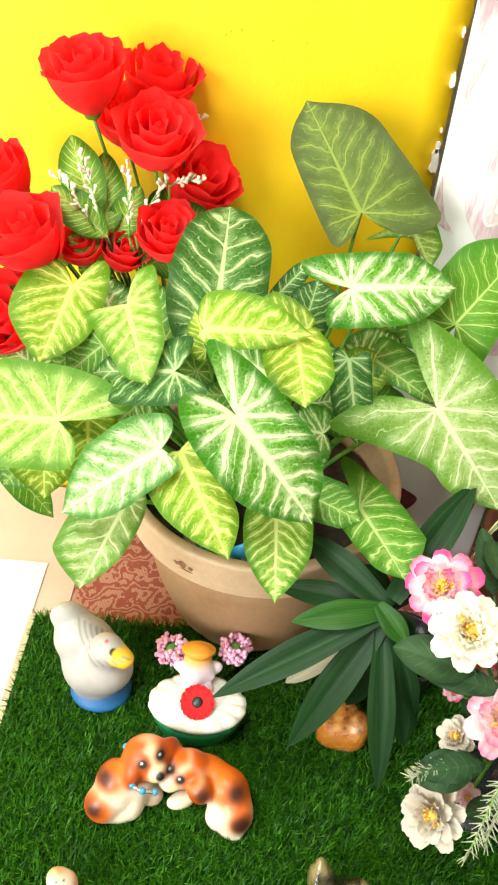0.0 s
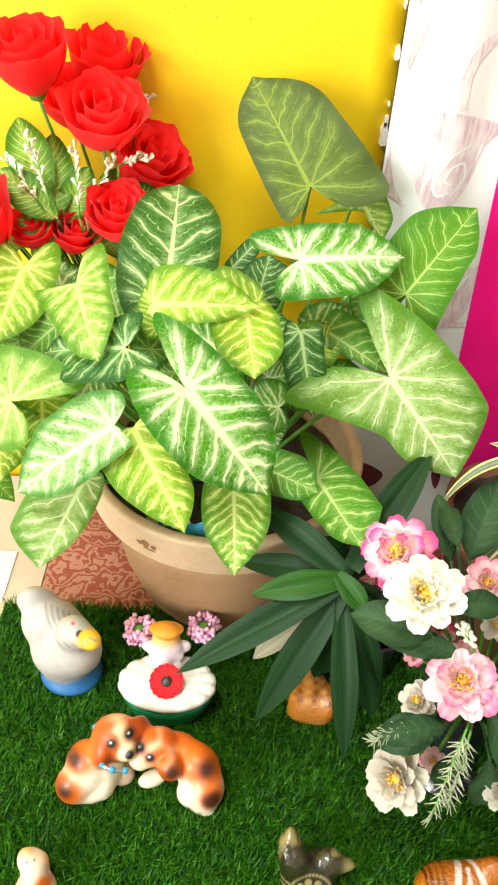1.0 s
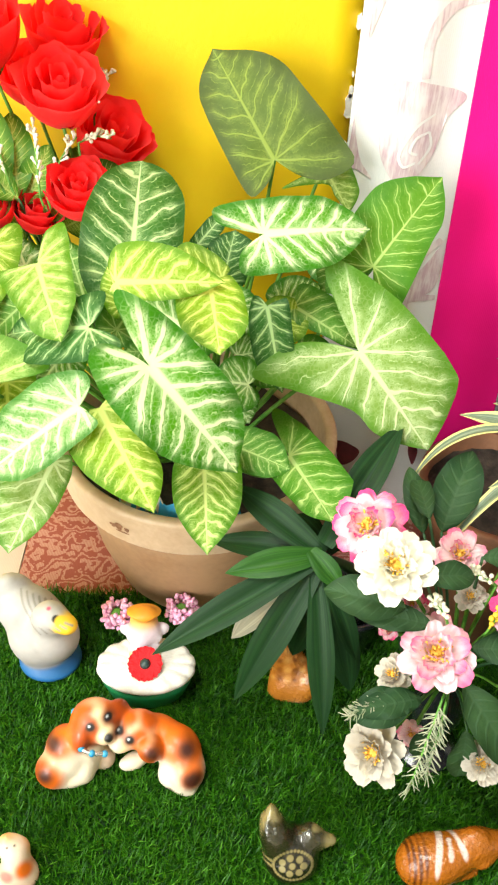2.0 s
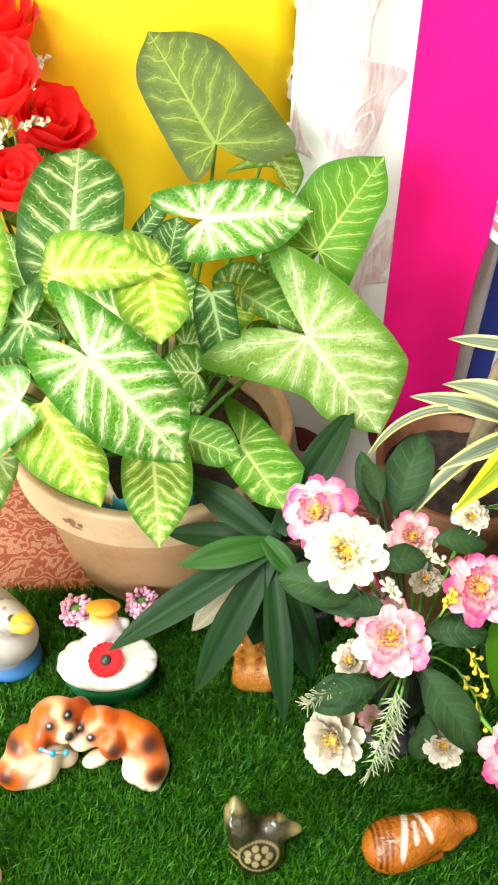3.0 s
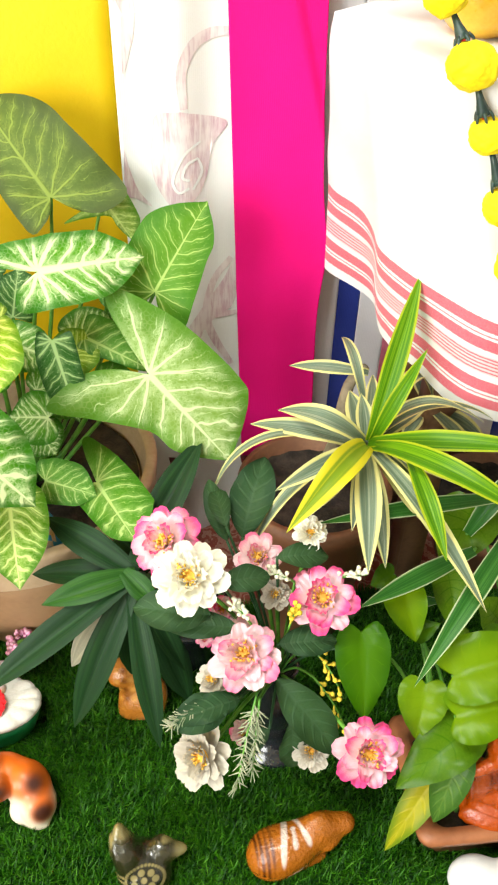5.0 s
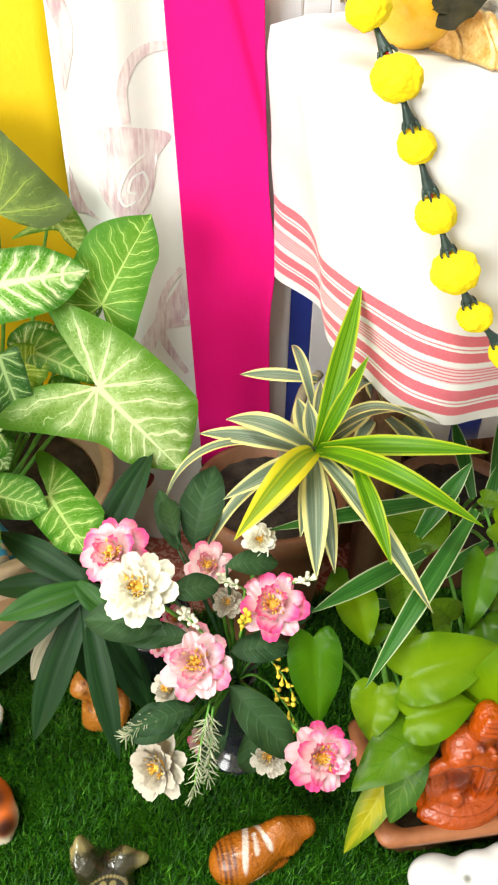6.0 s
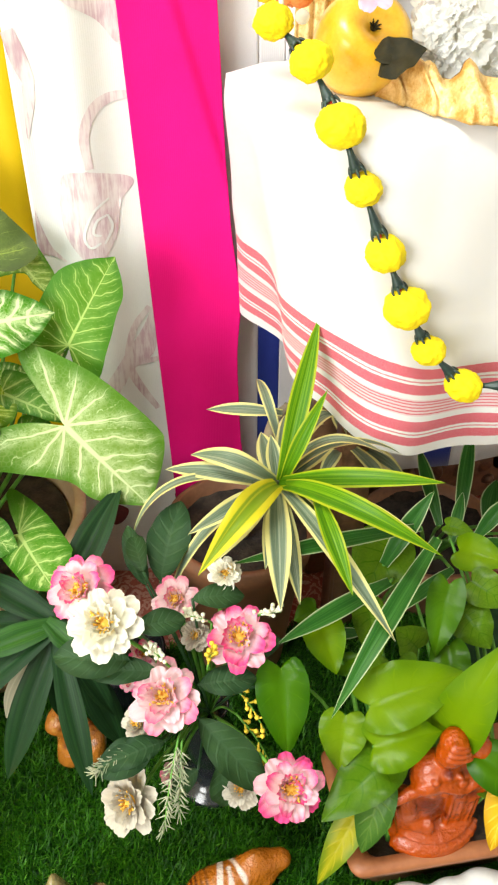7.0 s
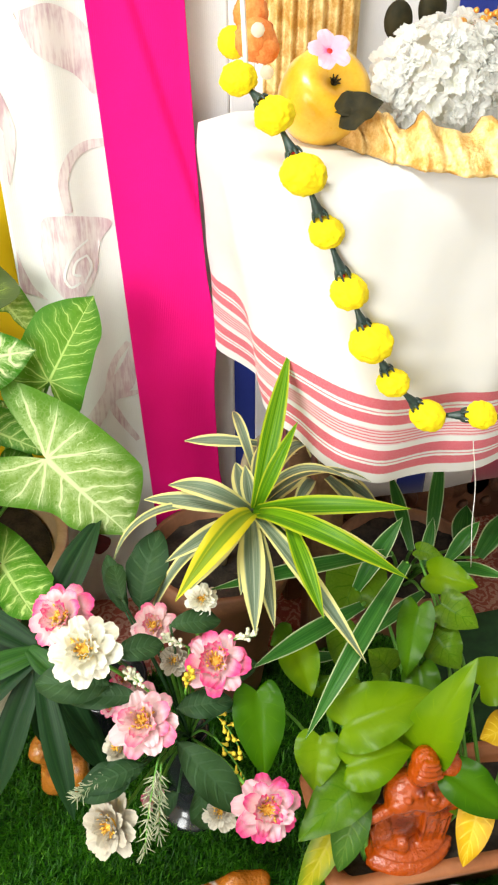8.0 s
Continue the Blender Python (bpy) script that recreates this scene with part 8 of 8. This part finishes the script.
for x, y, r, c in ((36, 1506, 0.0011, INK), (46, 1504, 0.0011, INK), (60, 1540, 0.008, ORANGE), (36, 1548, 0.006, (0.66, 0.20, 0.16))):
    f.stamp(Vector((0.096, 0.429, 0.035)) + Vector((1.0, 0.0, 0.05)) * (x - 45) * 0.00068 + Vector((0, 0.65, 0.75)) * (1520 - y) * 0.00068, (-0.2, 0.65, -0.72), r, c, 0.5, 0.05)
tagged(new("small_figurine", f.build("small_figurine", ceramic, 0.0012)), "small cream and pink ceramic animal on the turf", "figurine", "figurines on the turf")

# plain orange glazed statue standing in the planter
TERRA, CREASE_SHADE = (0.38, 0.055, 0.001), (0.13, 0.012, 0.001)
f = Clay(0.0018)
SC = Vector((0.702, 0.420, 0.0))
st = lambda x, y, z: (SC.x + x, SC.y + y, 0.088 + (z - 0.108) * 0.99)
f.lump(st(0, 0, 0.112), (0.043, 0.031, 0.017), TERRA).lump(st(0, -0.002, 0.127), (0.038, 0.026, 0.005), TERRA)
f.lump(st(-0.030, 0.002, 0.152), (0.013, 0.014, 0.034), TERRA, (0, -10, 0))
f.lump(st(-0.010, 0.002, 0.158), (0.019, 0.015, 0.042), TERRA).lump(st(0.020, 0.002, 0.160), (0.019, 0.015, 0.046), TERRA)
f.lump(st(-0.006, 0.002, 0.205), (0.026, 0.018, 0.028), TERRA).lump(st(0.026, 0.003, 0.206), (0.022, 0.016, 0.034), TERRA)
f.lump(st(-0.034, -0.008, 0.196), (0.025, 0.006, 0.006), TERRA, (0, -14, 8)).lump(st(-0.020, -0.010, 0.206), (0.012, 0.008, 0.010), TERRA)
f.lump(st(0.000, -0.002, 0.240), (0.0140, 0.013, 0.015), TERRA).lump(st(0.002, 0.001, 0.254), (0.0125, 0.012, 0.013), TERRA)
f.lump(st(0.029, 0.000, 0.236), (0.013, 0.012, 0.014), TERRA)
f.lump(st(0.004, -0.015, 0.202), (0.016, 0.006, 0.005), TERRA, (0, 28, 0)).lump(st(0.022, -0.013, 0.200), (0.017, 0.006, 0.005), TERRA, (0, -30, 0))
f.lump(st(0.040, -0.004, 0.196), (0.006, 0.009, 0.024), TERRA, (0, 8, 0))
for i in range(13):
    q = radians(200 + 140 * i / 12)
    f.lump(st(0.041 * math.cos(q), 0.029 * math.sin(q), 0.112), (0.0055, 0.0035, 0.009), TERRA, (0, 35, 0))
for i in range(6):
    f.lump(st(0.007 + 0.0055 * i, -0.0125 + 0.0012 * (i % 2), 0.156), (0.0020, 0.0034, 0.028), TERRA)
for i in range(4):
    f.lump(st(-0.042 + 0.006 * i, -0.008, 0.150), (0.0018, 0.003, 0.026), TERRA, (0, -12, 0))
    f.lump(st(0.002, -0.013 + 0.001 * i, 0.246 + 0.006 * i), (0.014 - 0.002 * i, 0.004, 0.0016), TERRA, (0, 12, 0))
f.lump(st(-0.012, -0.016, 0.138), (0.006, 0.005, 0.010), TERRA).lump(st(-0.022, -0.014, 0.140), (0.007, 0.004, 0.006), TERRA, (0, 30, 0))
for i in range(8):
    q = i * 0.785
    f.lump(st(-0.004 + 0.017 * math.cos(q), -0.015, 0.208 + 0.014 * math.sin(q)), (0.003, 0.003, 0.003), TERRA)
    f.lump(st(0.026 + 0.013 * math.cos(q), -0.012, 0.184 + 0.011 * math.sin(q)), (0.0026, 0.003, 0.0026), TERRA)
# Dark spots paint shade into the hollows between the two figures and pleats.
for x, z, r in ((-0.016, 0.172, 0.012), (-0.006, 0.158, 0.009), (0.004, 0.150, 0.005), (0.012, 0.190, 0.006), (0.014, 0.222, 0.006), (0.026, 0.184, 0.006), (-0.004, 0.226, 0.005), (0.016, 0.150, 0.003), (0.027, 0.150, 0.003)):
    f.spot(st(x, -0.013, z), r, CREASE_SHADE, 0.8)
tagged(new("clay_statue", f.build("clay_statue", glaze_carved, 0.001)), "orange glazed clay statue of two standing figures on a base", "statue")

# white ornament in front of the planter
f = Clay(0.005)
for i, (x, y, z, r) in enumerate(((0.676, 0.352, 0.040, 0.024), (0.690, 0.338, 0.034, 0.028), (0.716, 0.350, 0.050, 0.015), (0.728, 0.340, 0.050, 0.018), (0.748, 0.350, 0.052, 0.017), (0.764, 0.342, 0.044, 0.022), (0.715, 0.332, 0.024, 0.026), (0.750, 0.330, 0.022, 0.026), (0.690, 0.330, 0.016, 0.022), (0.785, 0.336, 0.030, 0.024))):
    f.lump((x - 0.010, y + 0.020, z), (r, r * 0.8, r * 0.85), (0.74, 0.74, 0.74))
f.spot((0.722, 0.346, 0.064), 0.005, (0.75, 0.22, 0.34), 0.5)
for i in range(9):
    f.spot((0.692 + 0.007 * i, 0.356 + 0.004 * (i % 3), 0.060 - 0.006 * (i % 2)), 0.004, (0.20, 0.20, 0.18), 0.7)
tagged(new("white_ornament", f.build("white_ornament", ceramic, 0.0015)), "white ceramic flower ornament with grey and pink accents", "ornament")
